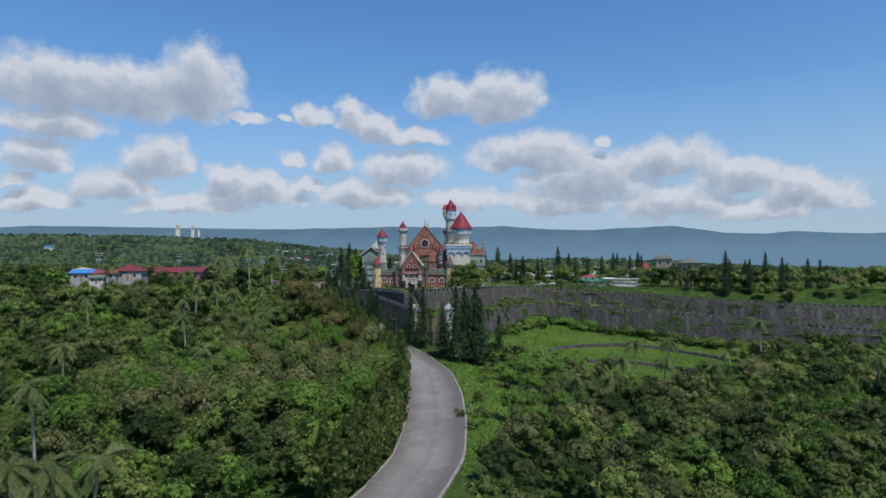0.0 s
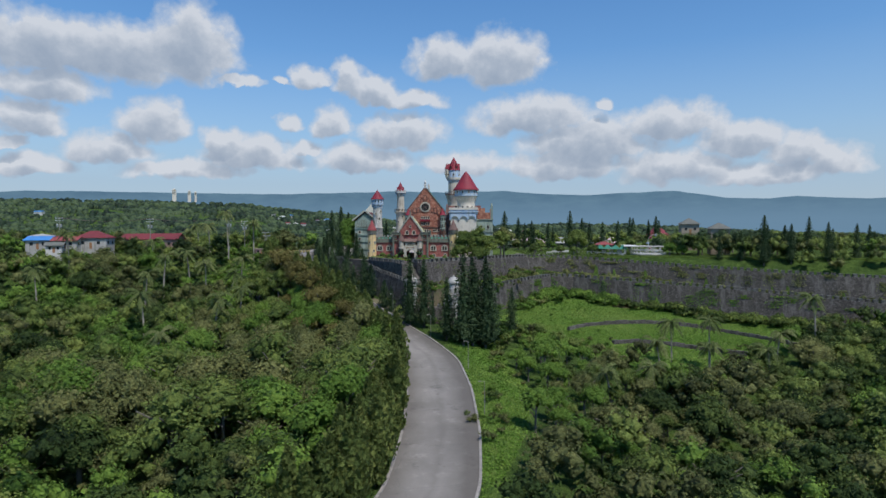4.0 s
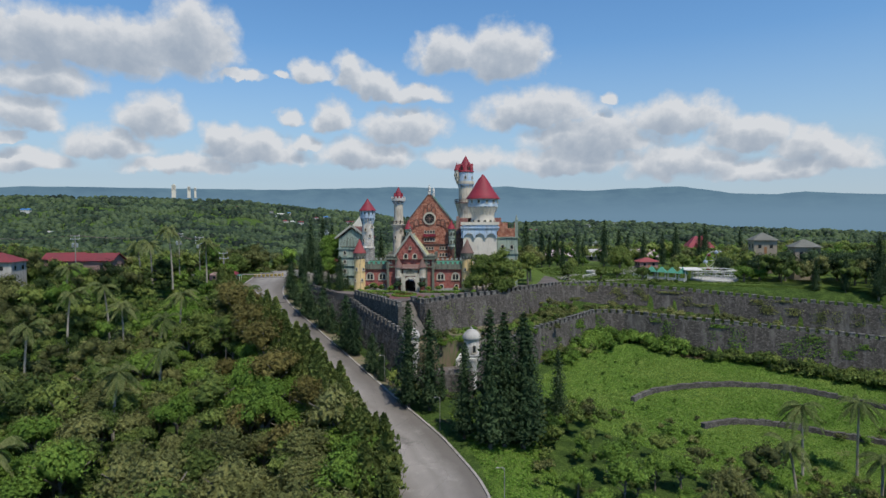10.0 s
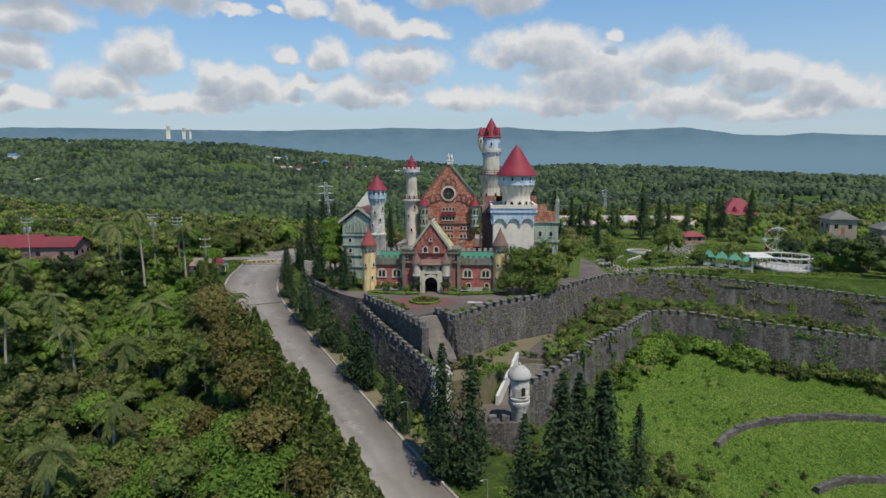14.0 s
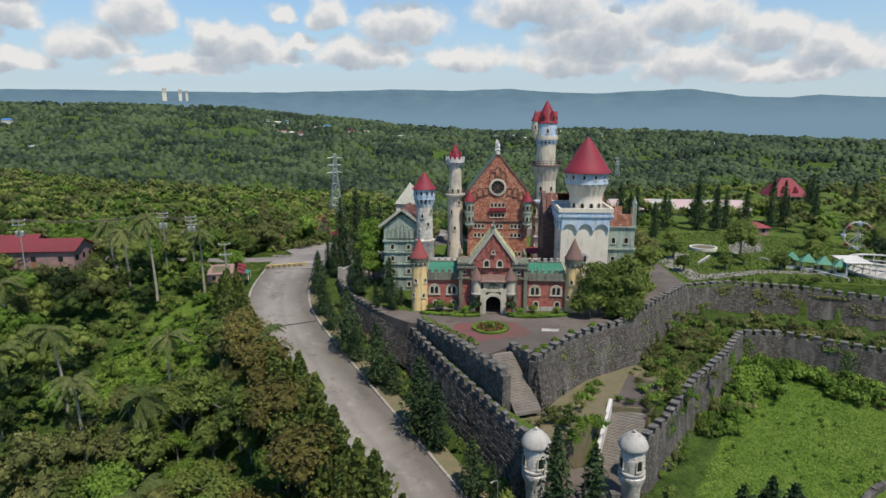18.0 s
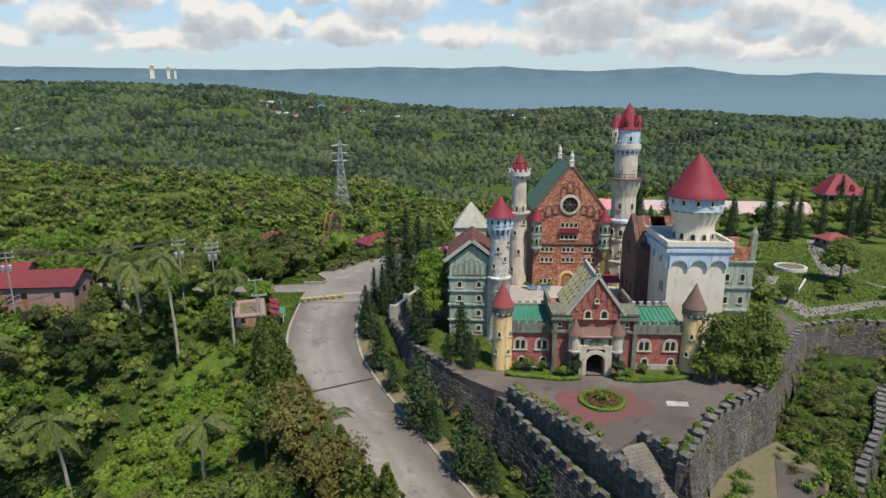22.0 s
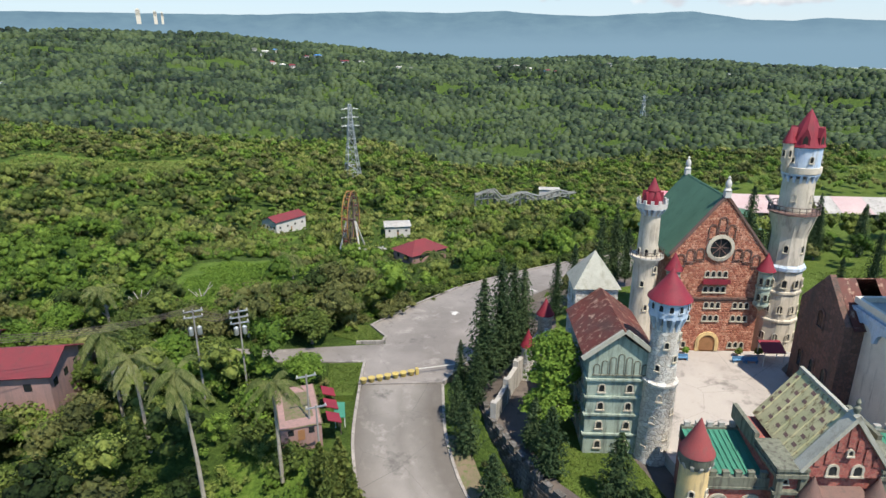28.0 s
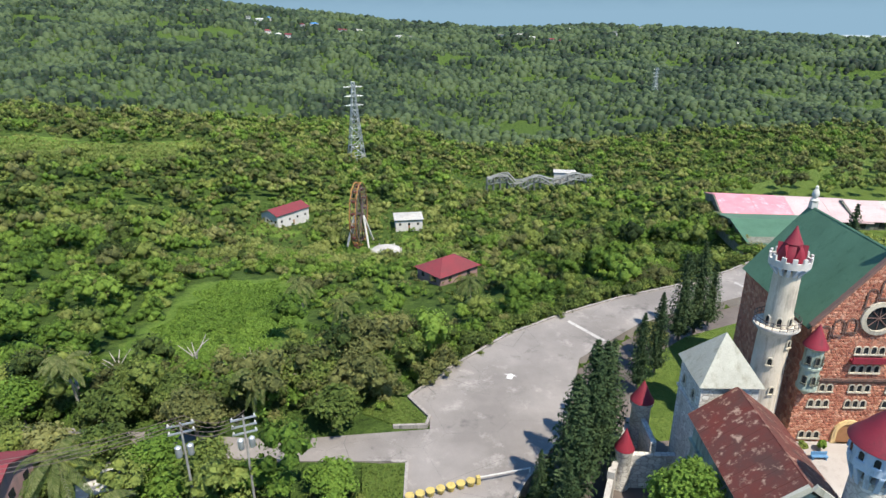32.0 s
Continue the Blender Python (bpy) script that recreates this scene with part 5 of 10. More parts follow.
def great_hall():
    cx, y0, y1 = 1.5, 47.4, 70.0
    g = Geo().box(cx - 9.1, cx + 9.1, y0, y1, -0.5, 23.0)
    w = part("great_hall_wall", g, MAT["gable"], castle, "orange rubble stone hall with a tall gable")
    gb = part("great_gable", Geo().prism(((cx - 9.1, 23.0), (cx + 9.1, 23.0), (cx, 34.4)), y0, y0 + 0.9), MAT["gable"], w, "tall orange stone gable")
    part("rear_gable", Geo().prism(((cx - 9.1, 23.0), (cx + 9.1, 23.0), (cx, 34.4)), y1 - 0.9, y1), MAT["gable"], w)
    for s in (-1, 1):
        q = ((cx, y0 + 0.2, 34.5), (cx + s * 9.7, y0 + 0.2, 22.3), (cx + s * 9.7, y1 + 0.5, 22.3), (cx, y1 + 0.5, 34.5))
        part("green_roof", Geo().sheet(*(q if s > 0 else q[::-1]), 0.3), MAT["gableroof"], w, "plain bottle green roof slope")
        q = ((cx, y0 - 0.25, 35.0), (cx + s * 9.5, y0 - 0.25, 23.0), (cx + s * 9.5, y0 + 0.5, 23.0), (cx, y0 + 0.5, 35.0))
        part("gable_coping", Geo().sheet(*(q if s > 0 else q[::-1]), 0.4), MAT["brownroof"], gb)
    for y in (y0 + 0.2, y1 - 0.4):
        part("finial", Geo().box(cx - 0.55, cx + 0.55, y - 0.55, y + 0.55, 34.2, 35.3).lathe(cx, y, ((0.6, 35.3), (0.75, 35.6), (0.42, 36.0), (0.6, 36.6), (0.5, 37.2), (0.2, 37.7), (0.28, 37.95), (0.02, 38.3)), 12), MAT["chalk"], w, "white stone finial", True)
    # rose window
    ring = Geo()
    for r0, r1, yy in ((2.0, 2.65, -0.5),):
        n = 32
        vs, fs = [], []
        for i in range(n):
            a = 2 * math.pi * i / n
            for r, y in ((r0, y0 + yy), (r1, y0 + yy + 0.1), (r1, y0 + 0.05), (r0, y0 + 0.05)):
                vs.append(Vector((cx + r * math.cos(a), y, 24.3 + r * math.sin(a))))
        for i in range(n):
            j = (i + 1) % n
            fs += [(4 * i + k, 4 * i + (k + 1) % 4, 4 * j + (k + 1) % 4, 4 * j + k) for k in range(4)]
        ring.add(vs, [tuple(reversed(f)) for f in fs])
    rw = part("rose_window", ring, MAT["surround"], gb, "round window in a cream stone ring", True)
    part("pane", Geo().prism([(cx + 2.05 * math.cos(2 * math.pi * i / 28), 24.3 + 2.05 * math.sin(2 * math.pi * i / 28)) for i in range(28)], y0 - 0.06, y0 + 0.05), MAT["window"], rw)
    for k in range(4):
        a = math.pi * k / 4
        part("tracery", Geo().tube([(cx + s * 1.95 * math.cos(a), y0 - 0.12, 24.3 + s * 1.95 * math.sin(a)) for s in (-1, 1)], 0.07, 5), MAT["brownroof"], rw)
    # blind arcade round the rose
    for dx, z, h in ((0, 27.6, 2.7), (-1.75, 26.2, 2.6), (1.75, 26.2, 2.6), (-3.6, 22.0, 2.0), (3.6, 22.0, 2.0), (-5.4, 21.5, 2.4), (5.4, 21.5, 2.4), (-7.2, 20.6, 2.2), (7.2, 20.6, 2.2)):
        part("blind_arch", frame_mesh(1.25, h, 0.22, 0.2), MAT["brownwall"], gb, "dark moulded blind arch").matrix_basis = spot(cx + dx, y0, z)
    part("string_course", Geo().box(cx - 9.3, cx + 9.3, y0 - 0.35, y0 + 0.1, 13.6, 14.0).box(cx - 9.2, cx + 9.2, y0 - 0.2, y0 + 0.1, 13.2, 13.6), MAT["brownwall"], w)
    part("balcony", Geo().box(cx - 2.6, cx + 2.6, y0 - 0.9, y0 + 0.1, 17.0, 17.4).box(cx - 2.6, cx + 2.6, y0 - 0.9, y0 - 0.7, 17.4, 18.0), MAT["pink"], w, "narrow crimson balcony")
    for z, groups in ((18.3, ((0, 4),)), (15.1, ((0, 4),)), (11.7, ((-5.6, 3), (0, 3), (5.6, 3))), (8.9, ((-5.6, 3), (0, 3), (5.6, 3))), (3.0, ((-5.8, 3), (5.8, 3)))):
        for gx, n in groups:
            for i in range(n):
                window(w, cx + gx + (i - (n - 1) / 2) * 1.15, y0 - 0.02, z, 0, w=0.72, h=1.15, rim=0.17, out=0.16)
    # rubble stones of the front: those of the gable are parts, the rest one piece
    rg = random.Random(8)
    holes = [(cx, 24.3, 2.5, 2.5), (cx, 4.0, 2.6, 2.4), (cx, 18.7, 2.7, 2.0)]
    for z, groups in ((18.3, ((0, 4),)), (15.1, ((0, 4),)), (11.7, ((-5.6, 3), (0, 3), (5.6, 3))), (8.9, ((-5.6, 3), (0, 3), (5.6, 3))), (3.0, ((-5.8, 3), (5.8, 3)))):
        holes += [(cx + gx, z + 0.5, n * 0.575 + 0.15, 0.95) for gx, n in groups]
    shapes = []
    for k in range(6):
        n = 6
        ring = [(math.cos(6.2832 * (i + rg.uniform(-0.25, 0.25)) / n) * rg.uniform(0.42, 0.56), math.sin(6.2832 * (i + rg.uniform(-0.25, 0.25)) / n) * rg.uniform(0.42, 0.56)) for i in range(n)]
        vs = [Vector((x, 0.02, z)) for x, z in ring] + [Vector((x * 0.8, -1, z * 0.8)) for x, z in ring]
        shapes.append(Geo().add(vs, [tuple(range(n, 2 * n))] + [(i, (i + 1) % n, n + (i + 1) % n, n + i) for i in range(n)]))
    stones = [g.mesh("stone") for g in shapes]
    rest, count, row, z = Geo(), 0, 0, 2.5
    while z < 34:
        half = 9.0 if z < 23 else 9.0 * (34.2 - z) / 11.4
        x = -half + 0.3 * (row % 2)
        while x < half - 0.2:
            px, pz = cx + x + rg.uniform(-0.08, 0.08), z + rg.uniform(-0.08, 0.08)
            if all(abs(px - hx) > hw or abs(pz - hz) > hh for hx, hz, hw, hh in holes) and not 13.0 < pz < 14.2:
                pick = rg.randrange(6)
                sc = (rg.uniform(0.5, 0.68), rg.uniform(0.03, 0.08), rg.uniform(0.42, 0.56))
                m = Matrix.LocRotScale((px, y0, pz), Euler((0, rg.uniform(-0.3, 0.3), 0)), sc)
                if z > 22.8 and count < 300:
                    o = part("stone", stones[pick], MAT["gablestone"], gb)
                    m.translation = m.translation * K
                    o.matrix_basis = m
                    count += 1
                else:
                    rest.add([m @ v for v in shapes[pick].v], shapes[pick].f)
            x += 0.62
        z += 0.5
        row += 1
    tagged(part("stonework", rest, MAT["gablestone"], w), kind="stuff")
    d = part("door_surround", frame_mesh(3.2, 3.6, 0.7, 0.3), MAT["yellow"], w, "ochre arched door surround")
    d.matrix_basis = spot(cx, y0, 2.2)
    part("door", pane_mesh(3.2, 3.6), MAT["door"], d, "brown double door")
    for s, x in ((-1, cx - 8.6), (1, cx + 9.0)):
        b2 = part("corner_bartizan", Geo().lathe(x, y0 - 0.9, ((0.1, 11.6), (0.8, 12.3), (1.45, 12.9), (1.45, 13.3), (1.3, 13.5), (1.3, 16.3), (1.5, 16.5), (1.5, 16.8), (1.3, 17.0), (1.3, 19.6), (1.6, 19.9), (1.6, 20.2)), 18), MAT["greenwall"], w, "pale green corner bartizan", True)
        part("cone_roof", cone(x, y0 - 0.9, 1.75, 20.1, 23.7), MAT["pink"], b2, "crimson conical roof", True)
        ring_windows(b2, x, y0 - 0.9, 1.32, 14.2, (-50, 0, 50), w=0.5, h=1.2, rim=0.12, mat="trim")
        ring_windows(b2, x, y0 - 0.9, 1.32, 17.5, (-50, 0, 50), w=0.5, h=1.2, rim=0.12, mat="trim")


great_hall()


def slim_tower():
    x, y = -11.6, 49.8
    w = part("slim_tower", Geo().lathe(x, y, ((2.6, -0.5), (2.5, 2), (2.35, 18), (2.3, 20.5), (3.0, 21.6), (3.0, 22.0), (1.95, 22.1), (1.85, 31.0))), MAT["cream"], castle, "slim cream tower with a crown and a red spire", True)
    part("balcony_floor", Geo().lathe(x, y, ((2.4, 21.5), (3.3, 21.7), (3.3, 22.0), (2.0, 22.0))), MAT["concrete"], w, "", True)
    rail = part("railing", Geo(), MAT["iron"], w, "rusty iron railing") if False else None
    g = Geo()
    for z in (22.6, 23.2):
        g.tube([(x + 3.2 * math.cos(i * math.pi / 12), y + 3.2 * math.sin(i * math.pi / 12), z) for i in range(25)], 0.06, 4)
    for i in range(20):
        a = i * math.pi / 10
        g.tube([(x + 3.2 * math.cos(a), y + 3.2 * math.sin(a), 21.9), (x + 3.2 * math.cos(a), y + 3.2 * math.sin(a), 23.2)], 0.05, 4)
    part("railing", g, MAT["iron"], w, "rusty iron railing")
    corbels(w, x, y, 1.85, 2.8, 30.2, 31.8, 14, "blue")
    cr = part("crown", Geo().lathe(x, y, ((1.8, 31.4), (2.85, 31.7), (2.9, 32.7), (2.6, 32.7), (2.55, 32.0), (1.6, 32.0))), MAT["chalk"], w, "white crown parapet", True)
    ring_crenels(cr, x, y, 2.75, 32.6, 12, "chalk", 0.6, 0.8, 0.28)
    sp = part("cone_roof", Geo().lathe(x, y, ((1.9, 32.0), (1.95, 33.0), (1.6, 34.0), (1.15, 34.8), (1.25, 35.0), (0.6, 36.3), (0.05, 37.6)), 18), MAT["pink"], w, "crimson two-tier spire", True)
    for a in range(0, 360, 60):
        m = spot(0, 0, 0, a)
        m.translation = Vector((x, y, 0))
        part("dormer", Geo().prism(((-0.45, 33.3), (0.45, 33.3), (0, 34.9)), -1.95, -0.9, m), MAT["pink"], sp)
    ring_windows(w, x, y, 1.92, 22.3, (-70, -20, 30, 80), w=0.6, h=1.3)
    for z, a in ((6, -40), (11, 0), (16, -25), (19, 30)):
        ring_windows(w, x, y, 2.42, z, (a,), w=0.6, h=1.1)


slim_tower()


def tall_tower():
    x, y = 16.2, 51.3
    w = part("tall_tower", Geo().lathe(x, y, ((4.3, -0.5), (4.1, 2), (3.95, 8.2), (4.2, 8.5), (4.2, 8.9), (3.85, 9.1), (3.7, 14.2), (3.95, 14.5), (3.95, 14.9), (3.6, 15.1), (3.5, 18.8), (3.75, 19.1), (3.75, 19.5), (3.3, 19.8), (3.2, 26.0), (3.4, 27.0), (4.2, 30.2), (4.2, 30.6)), 10), MAT["cream"], castle, "tall cream tower with balcony and crimson roof")
    part("blue_band", Geo().lathe(x, y, ((3.5, 19.0), (3.95, 19.3), (3.95, 19.9), (3.4, 20.3)), 10), MAT["blue"], w, "pale blue band")
    part("upper_shaft", Geo().lathe(x, y, ((2.95, 30.4), (2.85, 37.5))), MAT["cream"], w, "", True)
    corbels(w, x, y, 3.25, 4.2, 26.6, 30.3, 16, "cream")
    part("balcony_floor", Geo().lathe(x, y, ((3.2, 30.3), (4.6, 30.6), (4.6, 30.9), (2.9, 30.9))), MAT["brownroof"], w, "", True)
    g = Geo()
    for z in (31.5, 32.2):
        g.tube([(x + 4.5 * math.cos(i * math.pi / 12), y + 4.5 * math.sin(i * math.pi / 12), z) for i in range(25)], 0.08, 4)
    for i in range(24):
        a = i * math.pi / 12
        g.tube([(x + 4.5 * math.cos(a), y + 4.5 * math.sin(a), 30.8), (x + 4.5 * math.cos(a), y + 4.5 * math.sin(a), 32.2)], 0.07, 4)
    part("railing", g, MAT["iron"], w, "rusty iron railing")
    corbels(w, x, y, 2.85, 3.3, 36.6, 38.2, 16, "blue")
    dr = part("drum", Geo().lathe(x, y, ((2.7, 37.9), (3.35, 38.1), (3.35, 39.4), (3.1, 39.6), (3.05, 43.4))), MAT["blue"], w, "pale blue and cream drum", True)
    ring_windows(dr, x, y, 3.06, 40.6, range(0, 360, 60), w=0.6, h=1.1, rim=0.12, mat="cream")
    part("parapet", Geo().lathe(x, y, ((3.35, 38.4), (3.5, 38.5), (3.5, 39.6), (3.35, 39.6))), MAT["cream"], w, "", True)
    rf = part("cone_roof", Geo().lathe(x, y, ((3.0, 43.2), (3.45, 43.4), (2.9, 44.6), (2.2, 46.2), (1.2, 48.2), (0.05, 50.2)), 12), MAT["pink"], w, "crimson roof with dormers")
    for a in range(30, 390, 60):
        m = spot(0, 0, 0, a)
        m.translation = Vector((x, y, 0))
        d = part("dormer", Geo().prism(((-0.75, 43.6), (0.75, 43.6), (0.75, 45.2), (0, 46.9), (-0.75, 45.2)), -3.1, -1.2, m), MAT["pink"], rf)
        # no hole is cut: the dormer's inner shade is a dark plate
        part("dormer_opening", Geo().prism(((-0.4, 43.9), (0.4, 43.9), (0.4, 45.0), (0, 45.6), (-0.4, 45.0)), -3.13, -2.9, m), MAT["void"], d)
    bx, by = x - 3.6, y - 1.0
    b2 = part("side_turret", Geo().lathe(bx, by, ((0.1, 38.6), (0.5, 39.6), (0.95, 40.8), (0.95, 44.2)), 14), MAT["cream"], w, "little hanging turret", True)
    ring_windows(b2, bx, by, 0.96, 41.6, (-60, 0, 60), w=0.45, h=1.2, rim=0.08)
    part("cone_roof", cone(bx, by, 1.2, 44.1, 47.4), MAT["pink"], b2, "small crimson cone", True)
    for z in (4.5, 10.5, 16.0):
        ring_windows(w, x, y, 3.72 if z > 9 else 3.95, z, (-54, -18, 18, 54), w=0.8, h=1.5)
    ring_windows(w, x, y, 3.1, 23.0, (-30, 30), w=0.7, h=1.4)
    ring_windows(w, x, y, 2.8, 33.2, (-35, 35), w=0.6, h=1.2)


tall_tower()


def keep():
    """The white block with the broad round tower on it."""
    x, y = 23.2, 18.5
    w = part("keep_wall", Geo().box(16.3, 28.0, 11.5, 26.5, -0.5, 20.0), MAT["white"], castle, "tall white plastered keep")
    part("cornice", Geo().box(15.7, 28.6, 10.9, 27.1, 19.8, 20.6).box(15.4, 28.9, 10.6, 27.4, 20.6, 21.2).box(15.9, 28.4, 11.1, 26.9, 21.2, 21.9), MAT["blue"], w, "pale blue cornice")
    part("parapet", Geo().box(15.5, 28.8, 10.7, 11.3, 21.8, 22.8).box(15.5, 28.8, 26.7, 27.3, 21.8, 22.8).box(15.5, 16.1, 11.3, 26.7, 21.8, 22.8).box(28.2, 28.8, 11.3, 26.7, 21.8, 22.8), MAT["white"], w, "white parapet")
    part("roof_deck", Geo().box(16.1, 28.2, 11.3, 26.7, 21.6, 21.95), MAT["concrete"], w)
    # three hanging arches under the cornice, in front and at the side
    for i in range(3):
        for cxx, cyy, tn in ((18.25 + 3.9 * i, 11.5, 0), (16.3, 14.0 + 5.0 * i, -90)):
            wdt = 3.9 if tn == 0 else 5.0
            r = wdt / 2 - 0.3
            poly = [(-wdt / 2, 19.9)] + [(-wdt / 2, 17.2)] + [(-r * math.cos(math.pi * k / 10), 17.3 + r * 0.95 * math.sin(math.pi * k / 10)) for k in range(11)] + [(wdt / 2, 17.2), (wdt / 2, 19.9)]
            m = spot(0, 0, 0, tn)
            m.translation = Vector((cxx, cyy, 0))
            part("hanging_arch", Geo().prism(poly[::-1], -0.6, 0.05, m), MAT["blue"], w, "pale blue hanging arch")
    for c, z in ((21.9, 9.2),):
        s = part("window_surround", frame_mesh(2.2, 2.1, 0.35, 0.12), MAT["chalk"], w, "white double window")
        s.matrix_basis = spot(c, 11.48, z)
        part("panel", pane_mesh(2.2, 2.1), MAT["chalk"], s)
        for dx in (-0.5, 0.5):
            part("pane", pane_mesh(0.7, 1.5), MAT["window"], s).matrix_basis = spot(dx, -0.06, 0.1)
    for yy in (14.5, 16.0):
        window(w, 16.28, yy, 11.5, -90, w=0.7, h=2.0, mat="chalk")
    t = part("broad_tower", Geo().lathe(x, y, ((4.5, 21.5), (4.15, 22.5), (4.1, 25.4), (5.2, 28.0)), 28), MAT["white"], castle, "broad white round tower with a large crimson cone", True)
    ring_windows(t, x, y, 4.25, 22.3, range(-170, 180, 30), w=0.8, h=1.2)
    corbels(t, x, y, 4.1, 5.35, 25.2, 28.4, 20, "white")
    dr = part("drum", Geo().lathe(x, y, ((4.6, 28.0), (5.4, 28.3), (5.35, 31.4)), 28), MAT["blue"], t, "pale blue drum", True)
    ring_windows(dr, x, y, 5.38, 29.6, range(-165, 180, 30), w=0.6, h=1.0, rim=0.1, mat="white")
    part("cone_roof", Geo().lathe(x, y, ((5.4, 31.2), (6.15, 31.0), (6.1, 31.3), (5.0, 32.6), (3.5, 35.0), (1.7, 38.0), (0.05, 40.0)), 32), MAT["pink"], t, "large crimson cone", True)


keep()


def east_hall():
    """The brown hall between the court and the keep, and the pale wing beyond."""
    w = part("brown_hall_wall", Geo().box(13.2, 30, 24.5, 38, -0.5, 18.5).prism(((24.5, 18.5), (38, 18.5), (31.2, 25.0)), 13.2, 14.2, Matrix(((0, 1, 0, 0), (1, 0, 0, 0), (0, 0, 1, 0), (0, 0, 0, 1)))), MAT["brownwall"], castle, "dark brown stone hall with a broken roof")
    n = 10
    for s, yy in ((-1, 24.0), (1, 38.5)):
        for i in range(n):
            if s < 0 and i in (2, 3):
                continue
            a, b2 = 14.4 + 15.8 * i / n, 14.4 + 15.8 * (i + 1) / n - 0.04
            q = ((a, 31.2, 24.4), (a, yy, 18.0), (b2, yy, 18.0), (b2, 31.2, 24.4))
            part("roof_sheet", Geo().sheet(*(q if s < 0 else q[::-1]), 0.14), MAT["rust"], w, "rusty red tin sheet")
    for yy, z in ((27.5, 6), (31.2, 6), (35, 6)):
        window(w, 13.18, yy, z, -90, w=1.2, h=3.2, rim=0.3, mat="brownwall")
    window(w, 13.18, 31.2, 15.5, -90, w=1.6, h=3.0, rim=0.4, mat="brownwall")
    e = part("east_wing_wall", Geo().box(28.0, 35.5, 16, 42, -0.5, 17.5), MAT["greenwall"], castle, "pale green plastered east wing")
    for z in (6.5, 11.5, 17.2):
        part("string_course", Geo().box(27.9, 35.9, 15.6, 42.3, z, z + 0.35), MAT["greenwall"], e)
    part("stepped_gable", Geo().prism(((28.4, 17.5), (35.5, 17.5), (35.5, 21.5), (34.3, 22.4), (34.3, 20.6), (32.0, 20.6), (32.0, 22.6), (28.4, 22.6)), 16, 16.8), MAT["gable"], e, "orange patterned stepped gable")
    part("corner_pinnacle", Geo().box(34.6, 35.6, 15.9, 16.9, 17.5, 23.4).lathe(35.1, 16.4, ((0.7, 23.4), (0.3, 24.4), (0.02, 25.4)), 8), MAT["greenwall"], e)
    for i in range(8):
        a, b2 = 17.0 + 24.5 * i / 8, 17.0 + 24.5 * (i + 1) / 8 - 0.04
        part("roof_sheet", Geo().sheet((28.2, a, 21.0), (35.8, a, 17.7), (35.8, b2, 17.7), (28.2, b2, 21.0), 0.14), MAT["rust"], e, "rusty red tin sheet")
    for z in (2.5, 8.2, 13.2):
        for xx in (30.2, 33.4):
            window(e, xx, 15.98, z, 0, w=0.9, h=1.5)
        for yy in (20, 25, 30, 35, 40):
            window(e, 35.52, yy, z, 90, w=0.9, h=1.5)


east_hall()
# courtyard floor
part("courtyard_floor", Geo().slab(((-16, 10.3), (13.2, 10.3), (13.2, 40), (20, 47.4), (-20.5, 47.4), (-20.5, 33)), -0.5, 2.2), MAT["court"], castle, "pale stained concrete courtyard")


# ---- plants ----
def cards(points, normals, size, rng, stretch=0.7):
    """A small leaf plate at every point, across its normal."""
    n = len(points)
    nr = normals + rng.normal(0, 0.45, (n, 3))
    nr /= np.linalg.norm(nr, axis=1)[:, None] + 1e-9
    a = np.cross(nr, rng.normal(0, 1, (n, 3)))
    a /= np.linalg.norm(a, axis=1)[:, None] + 1e-9
    b2 = np.cross(nr, a)
    s = (size * rng.uniform(0.6, 1.3, n))[:, None]
    droop = nr * s * 0.18
    v = np.stack([points - a * s, points - b2 * s * stretch * 0.8 + droop, points + a * s, points + b2 * s * stretch + droop], 1).reshape(-1, 3)
    return v, np.arange(4 * n).reshape(n, 4)


def ball(c, r, nu, nv, rng, rough=0.15, flat=0.85):
    u = np.linspace(0, 2 * np.pi, nu, endpoint=False)
    w = np.linspace(-0.42 * np.pi, 0.5 * np.pi, nv + 1)
    uu, ww = np.meshgrid(u, w)
    rr = r * (1 + rng.normal(0, rough, uu.shape))
    v = np.stack([c[0] + rr * np.cos(ww) * np.cos(uu), c[1] + rr * np.cos(ww) * np.sin(uu), c[2] + flat * rr * np.sin(ww)], -1).reshape(-1, 3)
    i, j = np.meshgrid(np.arange(nu), np.arange(nv))
    p, q = (j * nu + i).ravel(), (j * nu + (i + 1) % nu).ravel()
    return v, np.stack([p, q, q + nu, p + nu], 1)


def merge(pieces):
    vs, fs, n = [], [], 0
    for v, f in pieces:
        vs.append(v)
        fs.append(f + n)
        n += len(v)
    return np.concatenate(vs), np.concatenate(fs)


